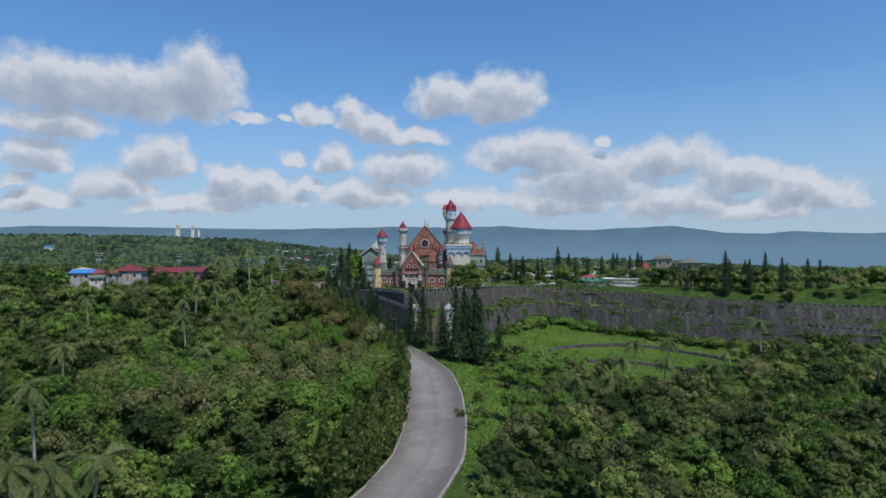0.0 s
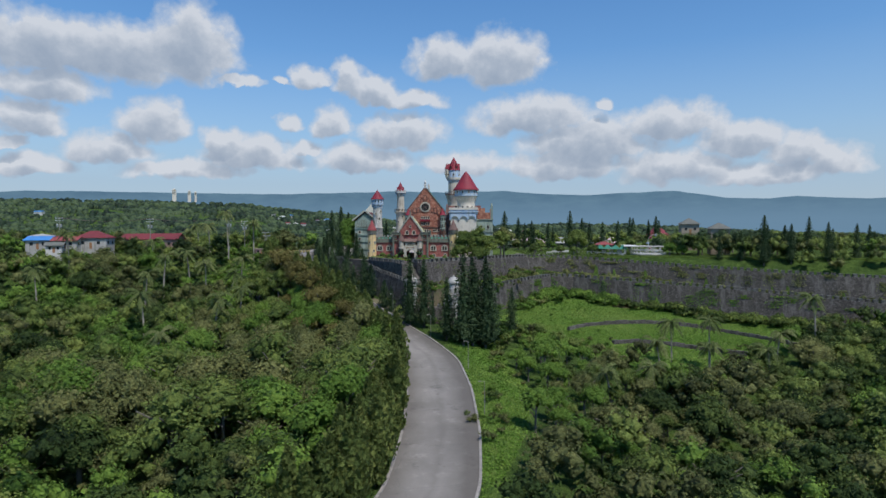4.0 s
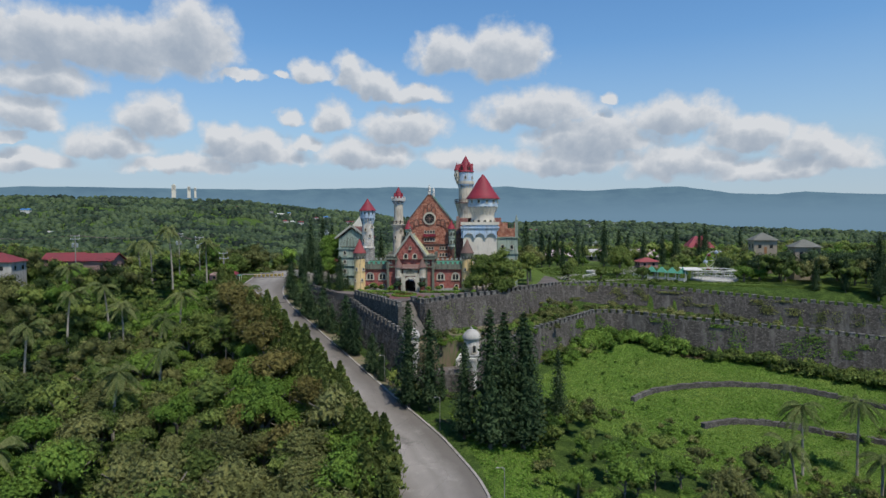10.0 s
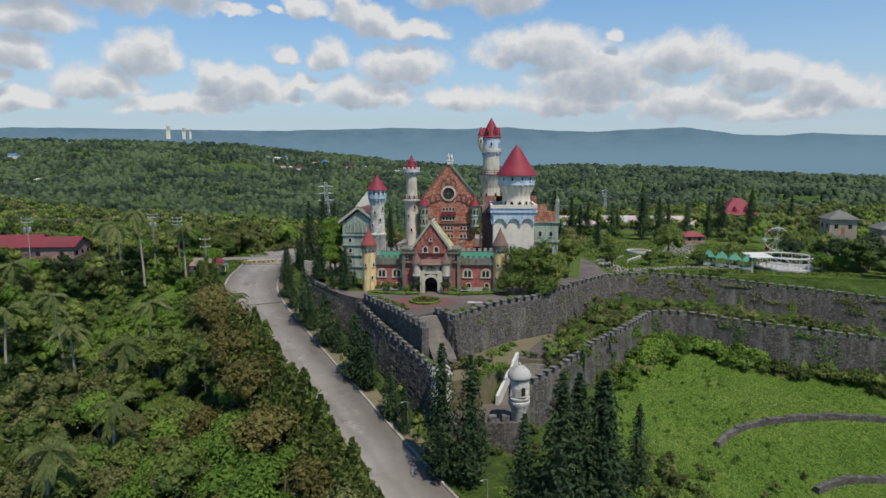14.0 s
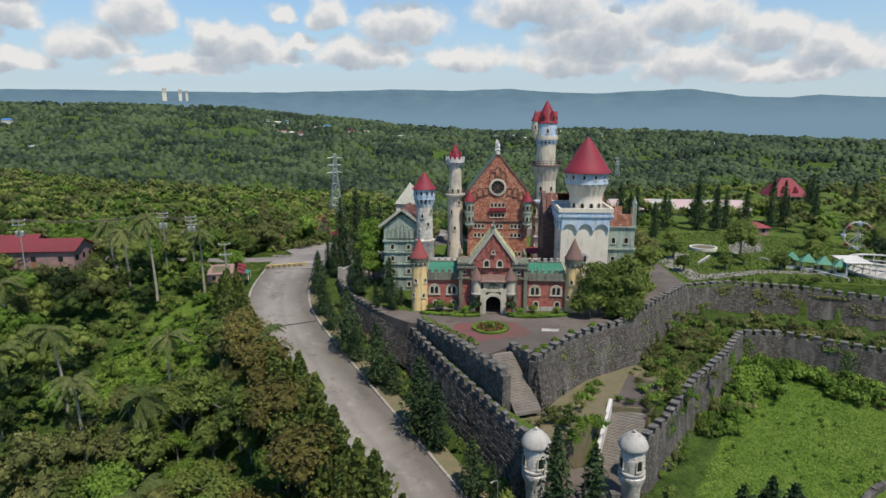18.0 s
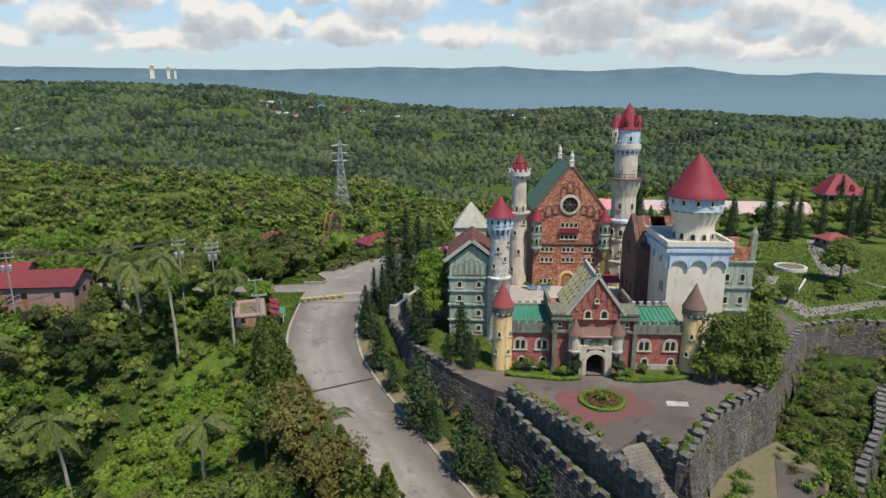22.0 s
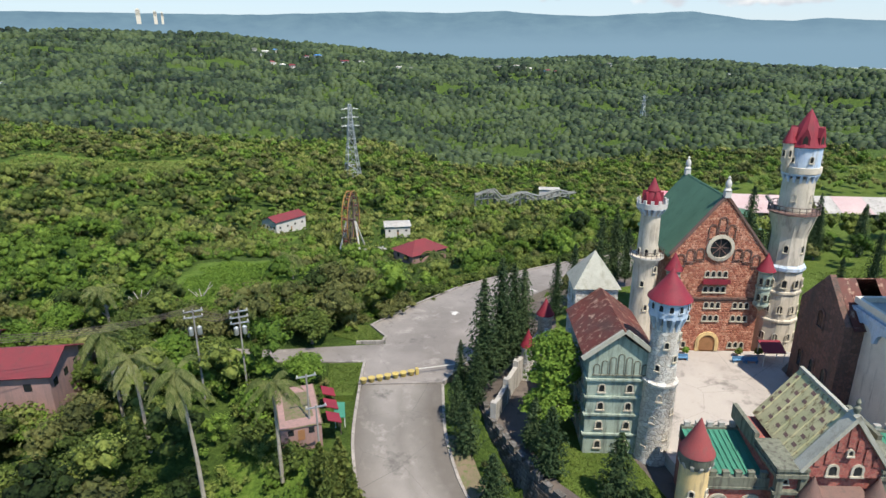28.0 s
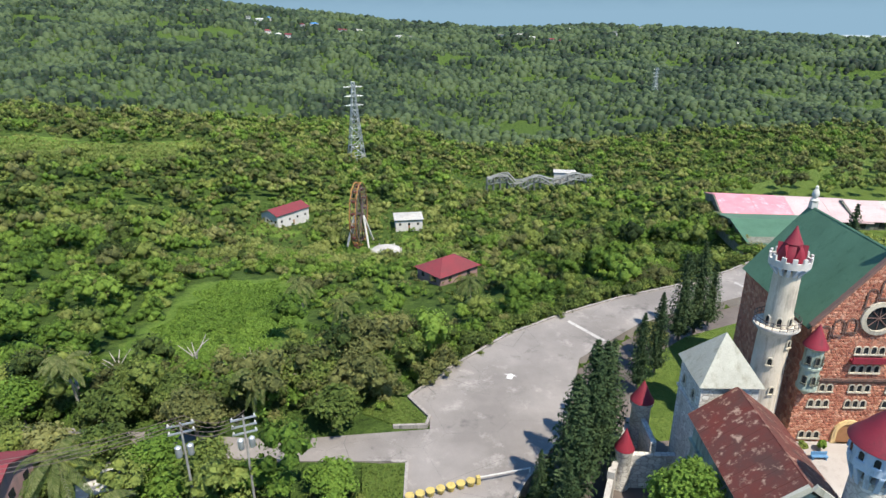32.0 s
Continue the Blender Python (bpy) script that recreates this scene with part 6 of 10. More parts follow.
def crown(seed, radius, height, base, nblob, ncard, size, nu=7, nv=4, spread=0.62, open_=0.12, low=0.40, core=0.66, nbig=0):
    """A crown of leaves round several boughs: an uneven outline with gaps."""
    rng = np.random.default_rng(seed)
    out, cs, rs = [], [], []
    for k in range(nblob):
        a = 2.4 * k + rng.uniform(-0.4, 0.4)
        d = radius * spread * math.sqrt((k + 0.3) / nblob) * rng.uniform(0.8, 1.2)
        zz = base + (height - base) * (low + (0.74 - low) * (1 - (d / radius) ** 2) + rng.uniform(-0.14, 0.10))
        cs.append((d * math.cos(a), d * math.sin(a), zz))
        rs.append(radius * rng.uniform(0.36, 0.52))
    for c, r in zip(cs, rs):
        out.append(ball(c, r * core, nu, nv, rng))
    cs, rs = np.array(cs), np.array(rs)
    pick = rng.choice(nblob, ncard, p=rs ** 2 / (rs ** 2).sum())
    d = rng.normal(0, 1, (ncard, 3))
    d[:, 2] = np.where(d[:, 2] < -0.3, -d[:, 2], d[:, 2])
    d /= np.linalg.norm(d, axis=1)[:, None]
    p = cs[pick] + d * (rs[pick] * rng.uniform(0.82, 1.0 + open_, ncard))[:, None] * (1, 1, 0.88)
    out.append(cards(p, d + (0, 0, 0.4), size, rng))
    if nbig:
        # larger sprays of leaves under the outer ones
        pick = rng.choice(nblob, nbig, p=rs ** 2 / (rs ** 2).sum())
        d = rng.normal(0, 1, (nbig, 3))
        d[:, 2] = np.where(d[:, 2] < -0.5, -d[:, 2], d[:, 2])
        d /= np.linalg.norm(d, axis=1)[:, None]
        p = cs[pick] + d * (rs[pick] * rng.uniform(0.62, 0.95, nbig))[:, None] * (1, 1, 0.88)
        out.append(cards(p, d + (0, 0, 0.3), size * 1.75, rng, 0.85))
    return merge(out)


def limbs(seed, height, r, spread):
    """A tapered trunk with limbs."""
    rng = random.Random(seed)
    g = Geo()
    top = (rng.uniform(-0.5, 0.5), rng.uniform(-0.5, 0.5), height * 0.62)
    g.tube([(0, 0, -0.6), (top[0] * 0.4, top[1] * 0.3, height * 0.3), top], r, 7, 0.55)
    for k in range(5):
        a = k * 1.26 + rng.uniform(-0.3, 0.3)
        z0 = height * rng.uniform(0.3, 0.55)
        g.tube([(top[0] * 0.6, top[1] * 0.6, z0), (math.cos(a) * spread * 0.4, math.sin(a) * spread * 0.4, z0 + height * 0.14), (math.cos(a) * spread * 0.75, math.sin(a) * spread * 0.75, z0 + height * 0.24)], r * 0.5, 5, 0.4)
    return g.mesh("trunk", True)


def conifer(seed, height, radius, tiers, per, material, droop=0.25):
    """Needles on whorls of boughs round a straight stem, pointed at the top."""
    rng = np.random.default_rng(seed)
    p, nr = [], []
    pieces = []
    for k in range(tiers):
        f = k / (tiers - 1)
        z = height * (0.07 + 0.92 * f)
        r = radius * min(1.0, 0.55 + 4 * f) * (1 - f) ** 0.72 * rng.uniform(0.85, 1.12) + 0.12
        for i in range(per):
            a = 2 * math.pi * (i + 0.5 * (k % 2)) / per + rng.uniform(-0.2, 0.2)
            rr = r * rng.uniform(0.75, 1.1)
            m = max(3, int(3 + 5 * (1 - f)))
            for s in np.linspace(0.25, 1.0, m):
                q = np.array([math.cos(a) * rr * s, math.sin(a) * rr * s, z - droop * rr * s + 0.35 * rr * s * s])
                p.append(q + rng.normal(0, 0.07 * r + 0.03, 3))
                nr.append((math.cos(a) * 0.5, math.sin(a) * 0.5, 0.8))
    v, q = cards(np.array(p), np.array(nr), 0.03 * height ** 0.5 * radius ** 0.5 + 0.14, rng, 0.45)
    pieces.append((v, q))
    core = []
    for k in range(7):
        f = k / 6
        core.append((radius * 0.42 * (1 - f) + 0.05, height * (0.1 + 0.86 * f)))
    g = Geo().lathe(0, 0, core, 7, cap=False)
    pieces.append((np.array([tuple(x) for x in g.v]), np.array(g.f)))
    v, q = merge(pieces)
    return array_mesh("needles", v, q, material)


def palm_meshes(seed, height, span):
    rng = np.random.default_rng(seed)
    lean = rng.uniform(-0.12, 0.12, 2) * height
    pts = [(lean[0] * s * s, lean[1] * s * s, height * s - 0.5 * (s == 0)) for s in np.linspace(0, 1, 7)]
    trunk = Geo().tube(pts, 0.34, 7, 0.55).mesh("trunk", True)
    top = np.array([lean[0], lean[1], height])
    out = []
    for k in range(18):
        a = k * 2.4 + rng.uniform(-0.15, 0.15)
        up = rng.uniform(-0.9, 1.45)
        ln = span * rng.uniform(0.85, 1.1)
        n = 8
        mid, sides = [], []
        for s in np.linspace(0, 1, n):
            r = ln * s * (1 - 0.18 * s)
            mid.append(top + np.array([math.cos(a) * r, math.sin(a) * r, ln * (up * 0.75 * s - (0.62 + 0.28 * up) * s * s) + 0.1]))
        mid = np.array(mid)
        sd = np.array([-math.sin(a), math.cos(a), 0])
        for i in range(n - 1):
            w0, w1 = (0.115 * ln * math.sin(math.pi * min(1, (i + j) / n + 0.12)) + 0.05 for j in (0, 1))
            for s in (-1, 1):
                for h0, h1 in ((0.0, 0.24), (0.33, 0.57), (0.66, 0.9)):
                    a0, a1 = mid[i] + (mid[i + 1] - mid[i]) * h0, mid[i] + (mid[i + 1] - mid[i]) * h1
                    ww = w0 + (w1 - w0) * h0
                    back = (mid[i + 1] - mid[i]) * 0.35
                    dn = np.array([0, 0, -0.95 * ww])
                    out.append((np.array([a0, a1, a1 + sd * s * ww * 0.95 + dn + back, a0 + sd * s * ww + dn + back]), np.array([[0, 1, 2, 3]])))
    v, q = merge(out)
    return trunk, array_mesh("fronds", v, q, MAT["frond"])


def plant(name, label, category, trunk, leaves, bark, group="", leafname="crown"):
    t = thing(name, label, category, group=group)
    if trunk is not None:
        part("trunk", trunk, MAT[bark], t)
    part(leafname, leaves, None, t)
    return t


def put(proto, x, y, z, s=1.0, turn=None):
    o = copy_thing(proto, spot(x, y, z, random.uniform(0, 360) if turn is None else turn))
    o.scale = (s, s, s * random.uniform(0.93, 1.07))
    return o


def at_land(x, y):
    return float(ground_height(np.array([float(x)]), np.array([float(y)]))[0])


KINDS = (("broad", "leafy green jungle tree on the slope"), ("olive", "dull olive green jungle tree on the slope"), ("lime", "bright lime green tree on the slope"), ("bronze", "tree with bronze brown foliage by the road"))
TREES = {}
for ki, (kind, text) in enumerate(KINDS):
    TREES[kind] = []
    for k in range(3):
        hgt, rad = 10.5 + k * 1.5, 4.4 + 0.5 * k
        v, q = crown(11 + 7 * k + 31 * ki, rad, hgt, 2.0, 11 + k, 960, 0.215, 5, 2, low=0.30, nbig=340)
        TREES[kind].append(plant(f"{'jungle' if kind != 'bronze' else 'bronze'}_tree", text, "tree", limbs(3 + k, hgt, 0.35, rad), array_mesh("crown", v, q, MAT[kind], True), "bark", "trees on the slopes"))
SMALL = {kind: [crown(90 + 5 * k + 17 * ki, 4.3, 9.5 + k, 0.8, 8, 300, 0.23, 5, 2, low=0.30, core=0.66, nbig=50) for k in range(4)] for ki, (kind, _) in enumerate(KINDS)}
MEDIUM = {kind: [crown(140 + 5 * k + 17 * ki, 4.5, 9.2 + k, 0.2, 6, 130, 0.31, 5, 2, core=0.72, nbig=22) for k in range(4)] for ki, (kind, _) in enumerate(KINDS)}
TINY = {kind: [crown(190 + 5 * k + 17 * ki, 5.6, 10.0, -1.0, 4, 46, 0.46, 5, 2, 0.6, core=0.78) for k in range(4)] for ki, (kind, _) in enumerate(KINDS)}



def far_dome(seed):
    """A crown of a far wood: an uneven dome."""
    g = np.random.default_rng(seed)
    v = [(g.uniform(-0.8, 0.8), g.uniform(-0.8, 0.8), g.uniform(4.9, 6.6))]
    for r, z in ((4.1, 3.9), (4.3, -1.5)):
        v += [(r * f * math.cos(1.2566 * i), r * f * math.sin(1.2566 * i), z * g.uniform(0.8, 1.25)) for i, f in enumerate(g.uniform(0.75, 1.2, 5))]
    t = [(0, 1 + i, 1 + (i + 1) % 5) for i in range(5)]
    for i in range(5):
        j = (i + 1) % 5
        t += [(1 + i, 6 + i, 6 + j), (1 + i, 6 + j, 1 + j)]
    return np.array(v), np.array(t)


DOMES = [far_dome(700 + k) for k in range(8)]
CONIFERS = [plant("norfolk_pine", "tall dark green conifer with a pointed top", "conifer", Geo().tube(((0, 0, -0.5), (0, 0, 19)), 0.35, 7, 0.2).mesh("trunk"), conifer(5 + k, 20, 3.1 + 0.3 * k, 30, 15, MAT["conifer"], 0.14), "bark", "tall conifers", "needles") for k in range(3)]
YOUNG = [plant("young_pine", "young dark green conifer with layered boughs", "conifer", Geo().tube(((0, 0, -0.4), (0, 0, 8)), 0.2, 6, 0.2).mesh("trunk"), conifer(25 + k, 9, 2.5 + 0.2 * k, 21, 13, MAT["conifer"]), "bark", "young conifers by the wall", "needles") for k in range(2)]


def column_leaves(seed):
    rng = np.random.default_rng(seed)
    n = 980
    f = rng.uniform(0.04, 1, n) ** 0.9
    lump = 1 + 0.22 * np.sin(9 * f + seed) + 0.12 * np.sin(23 * f + 2 * seed)
    lump = lump * (1 + 0.3 * np.sin(3 * rng.uniform(0, 6.28, n)) * (f > 0.2))
    r = 1.75 * lump * np.clip(1 - f ** 2.4, 0.04, 1) ** 0.8 * rng.uniform(0.6, 1.15, n) * np.where(f < 0.12, 0.7, 1)
    a = rng.uniform(0, 2 * np.pi, n)
    p = np.stack([r * np.cos(a), r * np.sin(a), 11.5 * f], 1)
    nr = np.stack([np.cos(a), np.sin(a), -0.25 * np.ones(n)], 1)
    g = Geo().lathe(0, 0, ((0.9, 0.6), (1.2, 3), (1.0, 7), (0.5, 10), (0.05, 11.2)), 7, cap=False)
    return array_mesh("crown", *merge([cards(p, nr, 0.34, rng, 1.3), (np.array([tuple(x) for x in g.v]), np.array(g.f))]), MAT["column"])


COLUMNS = [plant("column_tree", "narrow drooping evergreen lining the road", "tree", Geo().tube(((0, 0, -0.5), (0, 0, 10)), 0.2, 6, 0.3).mesh("trunk"), column_leaves(40 + k), "bark", "narrow trees lining the road") for k in range(3)]
PALMS = [plant("coconut_palm", "coconut palm with a grey trunk and arching fronds", "palm", *palm_meshes(60 + k, 15 + 2.5 * k, 5.5), "palmbark", "coconut palms", "fronds") for k in range(3)]
PROTOS = [p for some in TREES.values() for p in some] + CONIFERS + YOUNG + COLUMNS + PALMS

# palms that stand clear of the trees
PALM_WOOD = ((-73, 205, 0, 0), (-82, 205, 2, 1), (-66, 168, -6, 0), (-62, 180, -4, 1), (-72, 140, -12, 1), (-90, 255, 22, 2), (-80, 260, 18, 1), (-103, 268, 19, 2), (-118, 240, 12, 1), (-60, 118, -16, 0), (-108, 128, -10, 2), (-96, 186, 0, 1),
             (-140, 120, -10, 0), (-55, 222, 4, 0), (-135, 190, 2, 2), (-150, 235, 15, 1), (-94, 220.5, 6, 1), (-75, 224, 5, 1), (-111.6, 277.7, 18, 2), (-96.6, 304, 12, 0), (-127, 307, 15, 1))
PALM_EDGE = ((-56, 30, -13, 2), (-51, 32, -13.5, 2), (-47, 33, -14, 1), (-73, 61, -8, 2), (-100, 210, 6, 1), (-84, 160, -4, 1), (-99, 365, 2, 2), (-88, 352, 2, 1), (-54, 364, 2, 2))
PALM_FIELD = ((79, 168, -21, 2), (92, 170, -21, 2), (108, 160, -22, 1), (72, 158, -26, 0), (101, 150, -25, 1), (130, 175, -15, 1), (48, 128, -26, 0), (150, 140, -22, 1), (84, 152, -24, 1), (62, 136, -27, 0))
for x, y, top, k in PALM_WOOD + PALM_EDGE + PALM_FIELD:
    pr = PALMS[k]
    hh = 15 + 2.5 * k
    s = 0.95 + 0.1 * random.random()
    put(pr, x, y, top + (4.0 if x > 40 else -2.2) - hh * s, s)
# narrow trees along the road
for i in range(8, len(road_mid) - 1):
    x, y, z = road_mid[i]
    nx, ny = road_nrm[i]
    if 50 < y < 262 and i % 2 == 0:
        o = 9.6 + random.uniform(-0.6, 1.2)
        put(COLUMNS[i // 2 % 3], x + nx * o, y + ny * o, z - 0.3, random.uniform(0.9, 1.4) * (1.0 if y < 215 else 0.8))
        if True:
            put(COLUMNS[i // 4 % 3], x + nx * (o + 2.8), y + ny * (o + 2.8), z - 0.6, random.uniform(0.85, 1.35) * (1.0 if y < 215 else 0.8))
# bronze trees behind them
for x, y, s in ((-26, 150, 0.85), (-24, 165, 0.95), (-34, 175, 1.0), (-40, 188, 1.05), (-46, 200, 1.05), (-52, 212, 1.0), (-58, 222, 0.9), (-36, 163, 0.9), (-48, 186, 0.9), (-17, 128, 0.7), (-16, 112, 0.7), (-62, 232, 0.8), (-44, 176, 0.8)):
    put(TREES["bronze"][int(x) % 3], x, y, at_land(x, y) - 0.4, s * 1.22)
# conifers
HALL_PINES = ((-47.3, 282, 23.5, 22.5), (-43.5, 287, 24, 22.8), (-40.5, 291.5, 23, 21.7), (-37.5, 297, 20, 18.6), (-27.8, 310, 16, 14.5), (-22.7, 315, 17, 15.5), (-13.1, 327, 21, 19.5), (-8.5, 330, 22, 20.5), (-4, 333, 17, 15.5), (-49, 277, 12, 12), (-51.5, 282, 11, 10))
BEND_PINES = ((-4.9, 177.2, 3.6, 22.8), (-0.2, 176.4, 2.1, 21.5), (7.0, 164.5, -0.4, 21), (11.9, 161.8, 4.8, 27.5), (15.0, 164.5, 3.4, 27), (19.2, 166, 5.8, 30.2), (16.5, 171.5, 0.5, 24.5), (21.3, 173.6, 0.2, 24), (29.2, 179.2, -6.0, 18), (2.7, 186.0, -11, 9), (-11.8, 189.5, -6.7, 10))
PARK_PINES = ((25, 322, 19, 19), (31, 328, 22, 22), (37, 335, 17, 17), (44, 318, 12, 12), (62, 330, 14, 14), (38.6, 352, 24, 24), (46.6, 344, 25, 25), (56, 352, 21, 21), (60, 352, 17, 17), (74.9, 354, 17.4, 17.4), (79, 360, 14, 14), (88.6, 354, 22.8, 23), (95.5, 352, 19.6, 20), (101.3, 356, 17.4, 17.4), (109, 354, 17.4, 17.4), (118, 352, 17, 17), (125, 352, 14, 14), (128, 360, 20, 20), (137.7, 354, 17.3, 17.3))
EAST_PINES = ((140, 390, 20, 20), (152, 380, 22, 22), (160, 396, 19, 19), (172, 380, 18, 18), (66, 362, 18, 18), (149, 242, 17.5, 20), (154, 248, 15, 16), (160, 240, 14, 16), (168.9, 242, 17, 19), (175, 238, 15, 17), (181, 244, 12, 14), (142, 248, 11, 12), (189, 240, 16, 18), (199, 246, 14, 16), (134, 252, 10, 12), (164, 252, 15, 16))
for x, y, top, hh in HALL_PINES + BEND_PINES + PARK_PINES + EAST_PINES:
    foot = min(top - hh, at_land(x, y)) if x > 135 and y < 260 else top - hh
    put(CONIFERS[int(x * 7) % 3], x, y, foot, (top - foot) / 20)
for x, y, hh in ((-48.6, 254.4, 9.5), (-39.9, 236.0, 12.0), (-32.2, 223.6, 11.5), (-29.0, 220.4, 7.2), (-23.2, 207.7, 12.6), (-20.3, 204.0, 10.5), (-37.6, 232.6, 7.5), (-51.6, 266, 9), (-52.8, 272.5, 8), (-45.4, 246.8, 6.5), (-14.6, 193.6, 9.0)):
    z = float(road_at(np.array([x]), np.array([y]))[1][0])
    put(YOUNG[int(x) % 2], x, y, z - 0.2, hh / 7.6)
for x, y, hh in ((-39.7, 258, 12.5), (-31.5, 252, 12), (-30.4, 245.5, 7), (-28.5, 249, 5), (-41, 264, 9.5), (-34.5, 247.5, 6)):
    put(YOUNG[int(y) % 2], x, y, 0, hh / 9)


# big trees by the castle
def specimen(x, y, z, kind, rad, hgt, seed, label, ncard=2600, low=0.24):
    v, q = crown(seed, rad, hgt, 0.3, 18, ncard, 0.26, 5, 3, 0.66, 0.12, low, 0.66, ncard // 3)
    t = plant("broadleaf_tree", label, "tree", limbs(seed, hgt, 0.4, rad), array_mesh("crown", v, q, MAT[kind], True), "bark", "large trees by the castle")
    t.matrix_basis = spot(x, y, z)


specimen(16.8, 239.5, -2.0, "broad", 4.8, 17.5, 301, "dark green leafy tree beside the forecourt", 2600, 0.06)
specimen(23.0, 239.8, -2.4, "broad", 5.2, 17.8, 302, "dense green leafy tree beside the forecourt", 2600, 0.06)
specimen(27.5, 244.5, -2.0, "broad", 4.0, 13.5, 306, "dense green leafy tree behind the forecourt", 2600, 0.06)
specimen(15.0, 238.4, -2.0, "broad", 4.4, 10.5, 309, "dark green leafy tree beside the forecourt", 2200, 0.06)
specimen(22.4, 238.2, -2.4, "broad", 4.8, 10.0, 310, "dense green leafy tree beside the forecourt", 2200, 0.06)
specimen(-38.2, 266.8, 0, "lime", 4.4, 11.5, 311, "bright green leafy tree beside the hall", 2200, 0.06)
specimen(-36.9, 269, 0, "lime", 5.0, 21.0, 303, "bright green leafy tree beside the hall")
specimen(35, 262, 0, "broad", 4.5, 13, 304, "green park tree beside the east wing")
specimen(38, 275, 0, "olive", 5.0, 15, 305, "green park tree beside the east wing")
specimen(80, 300, 0, "broad", 6.0, 13, 307, "spreading tree on the park lawn")
specimen(-21, 322, 1.4, "olive", 3.4, 6.5, 308, "low rounded tree at the edge of the car park", 1200)
for k, (x, y, r, hh) in enumerate(((68, 285, 2.6, 4.6), (84, 283, 2.8, 5.0), (90, 287, 2.4, 4.6), (97, 284, 2.6, 4.6), (76, 290, 2.2, 4), (58, 300, 3.0, 6), (104, 300, 3.0, 6), (118, 270, 3.6, 6.0), (125, 272, 3.4, 5.0), (64, 318, 3, 7), (54, 282, 2.6, 5))):
    specimen(x, y, -0.15, "lime" if k in (7, 8) else "broad", r, hh, 320 + k, "rounded green park tree on the lawn", 700)

for k, (x, y, r, hh, kind) in enumerate(((127, 283, 5, 12, "broad"), (136, 278, 5, 10.5, "conifer"), (145, 269, 5, 10, "broad"), (155, 272, 5, 11.5, "conifer"), (131, 268, 4.5, 8, "broad"), (140, 262, 4, 8, "conifer"), (161, 276, 5, 11, "broad"), (170, 268, 5, 11, "conifer"), (180, 262, 5, 10, "broad"), (150, 255, 4, 7, "broad"), (165, 250, 4.4, 8, "conifer"), (120, 290, 4.4, 9, "conifer"), (176, 282, 5.5, 13, "broad"), (190, 274, 5.5, 12, "conifer"), (126, 300, 5, 11, "broad"), (160, 292, 5.5, 13, "conifer"), (112, 312, 4.5, 9, "broad"), (200, 256, 5, 11, "broad"), (214, 262, 5.5, 12, "conifer"), (228, 250, 5.5, 12, "broad"), (205, 285, 6, 13, "broad"), (128, 277, 5, 11, "conifer"), (135, 272, 5.5, 13, "conifer"), (143, 268, 6, 13, "conifer"), (151, 263, 6, 13, "conifer"), (159, 262, 6, 14, "conifer"), (168, 256, 6, 13, "conifer"))):
    specimen(x, y, -0.3, kind, r, hh, 360 + k, "dense dark park tree beside the houses" if kind == "conifer" else "leafy green park tree beside the houses", 900)

for k, (x, y) in enumerate(((-99, 287), (-107, 289), (-115, 290.5), (-123, 291), (-131, 293), (-139, 294.5), (-147, 295.5), (-104, 297.5), (-119, 301), (-135, 304))):
    specimen(x, y, at_land(x, y) - 0.4, ("broad", "lime", "broad", "olive")[k % 4], 4.6 + 0.3 * (k % 3), 9.5 + 0.6 * (k % 4), 520 + k, "leafy green tree hanging over the lane", 1300)

for k, (x, y, r, hh) in enumerate(((-82, 300.5, 4.6, 8.5), (-87, 310, 5.5, 10), (-103, 285.5, 4.6, 7.5), (-110, 306, 4.5, 8), (-80.5, 284.5, 4.0, 6.5), (-96, 309, 5, 9), (-118, 309, 5, 9), (-92, 287, 3, 4.5), (-76, 313, 4, 8), (-124, 286, 4, 8), (-145, 269, 4.5, 9), (-138, 267, 4, 8.5), (-152, 272, 4.5, 9), (-129, 266, 3.5, 6.5))):
    specimen(x, y, at_land(x, y) - 0.3, "lime" if k in (2, 4, 7) else "broad", r, hh, 400 + k, "dense green tree beside the lane", 1500)

for k, (x, y) in enumerate(((-42, 62), (-58, 80), (-78, 98), (-96, 72), (-122, 104), (-70, 126), (-112, 150), (-88, 176), (-130, 210), (48, 72), (74, 84), (100, 92), (124, 104), (146, 112), (62, 104), (132, 178), (142, 188), (126, 166))):
    specimen(x, y, at_land(x, y) - 0.5, "darkleaf", 5.4 + 0.4 * (k % 4), 11.5 + 0.8 * (k % 5), 480 + k, "broad dark green jungle tree with a dense crown", 1500)

for k, (x, y, r, hh) in enumerate(((96, 128, 6.5, 13), (112, 140, 7, 14), (126, 126, 6.5, 13), (84, 112, 6, 12), (104, 108, 6.5, 13), (138, 150, 7, 15), (150, 132, 7, 14), (120, 160, 6.5, 13), (160, 158, 7, 14), (72, 140, 5.5, 10), (56, 120, 5.5, 10), (40, 104, 5, 10), (-34, 96, 6, 12), (-46, 112, 6, 12), (-30, 76, 6, 12), (-96, 132, 6.5, 13))):
    specimen(x, y, at_land(x, y) - 0.5, ("broad", "darkleaf", "darkleaf", "olive")[k % 4], r, hh, 440 + k, "tall spreading dark green jungle tree" if k % 4 in (1, 2) else "tall spreading green jungle tree", 1500)

# woods over the slopes: the nearest trees one by one, the rest in one piece for each kind of leaf
rng = np.random.default_rng(77)


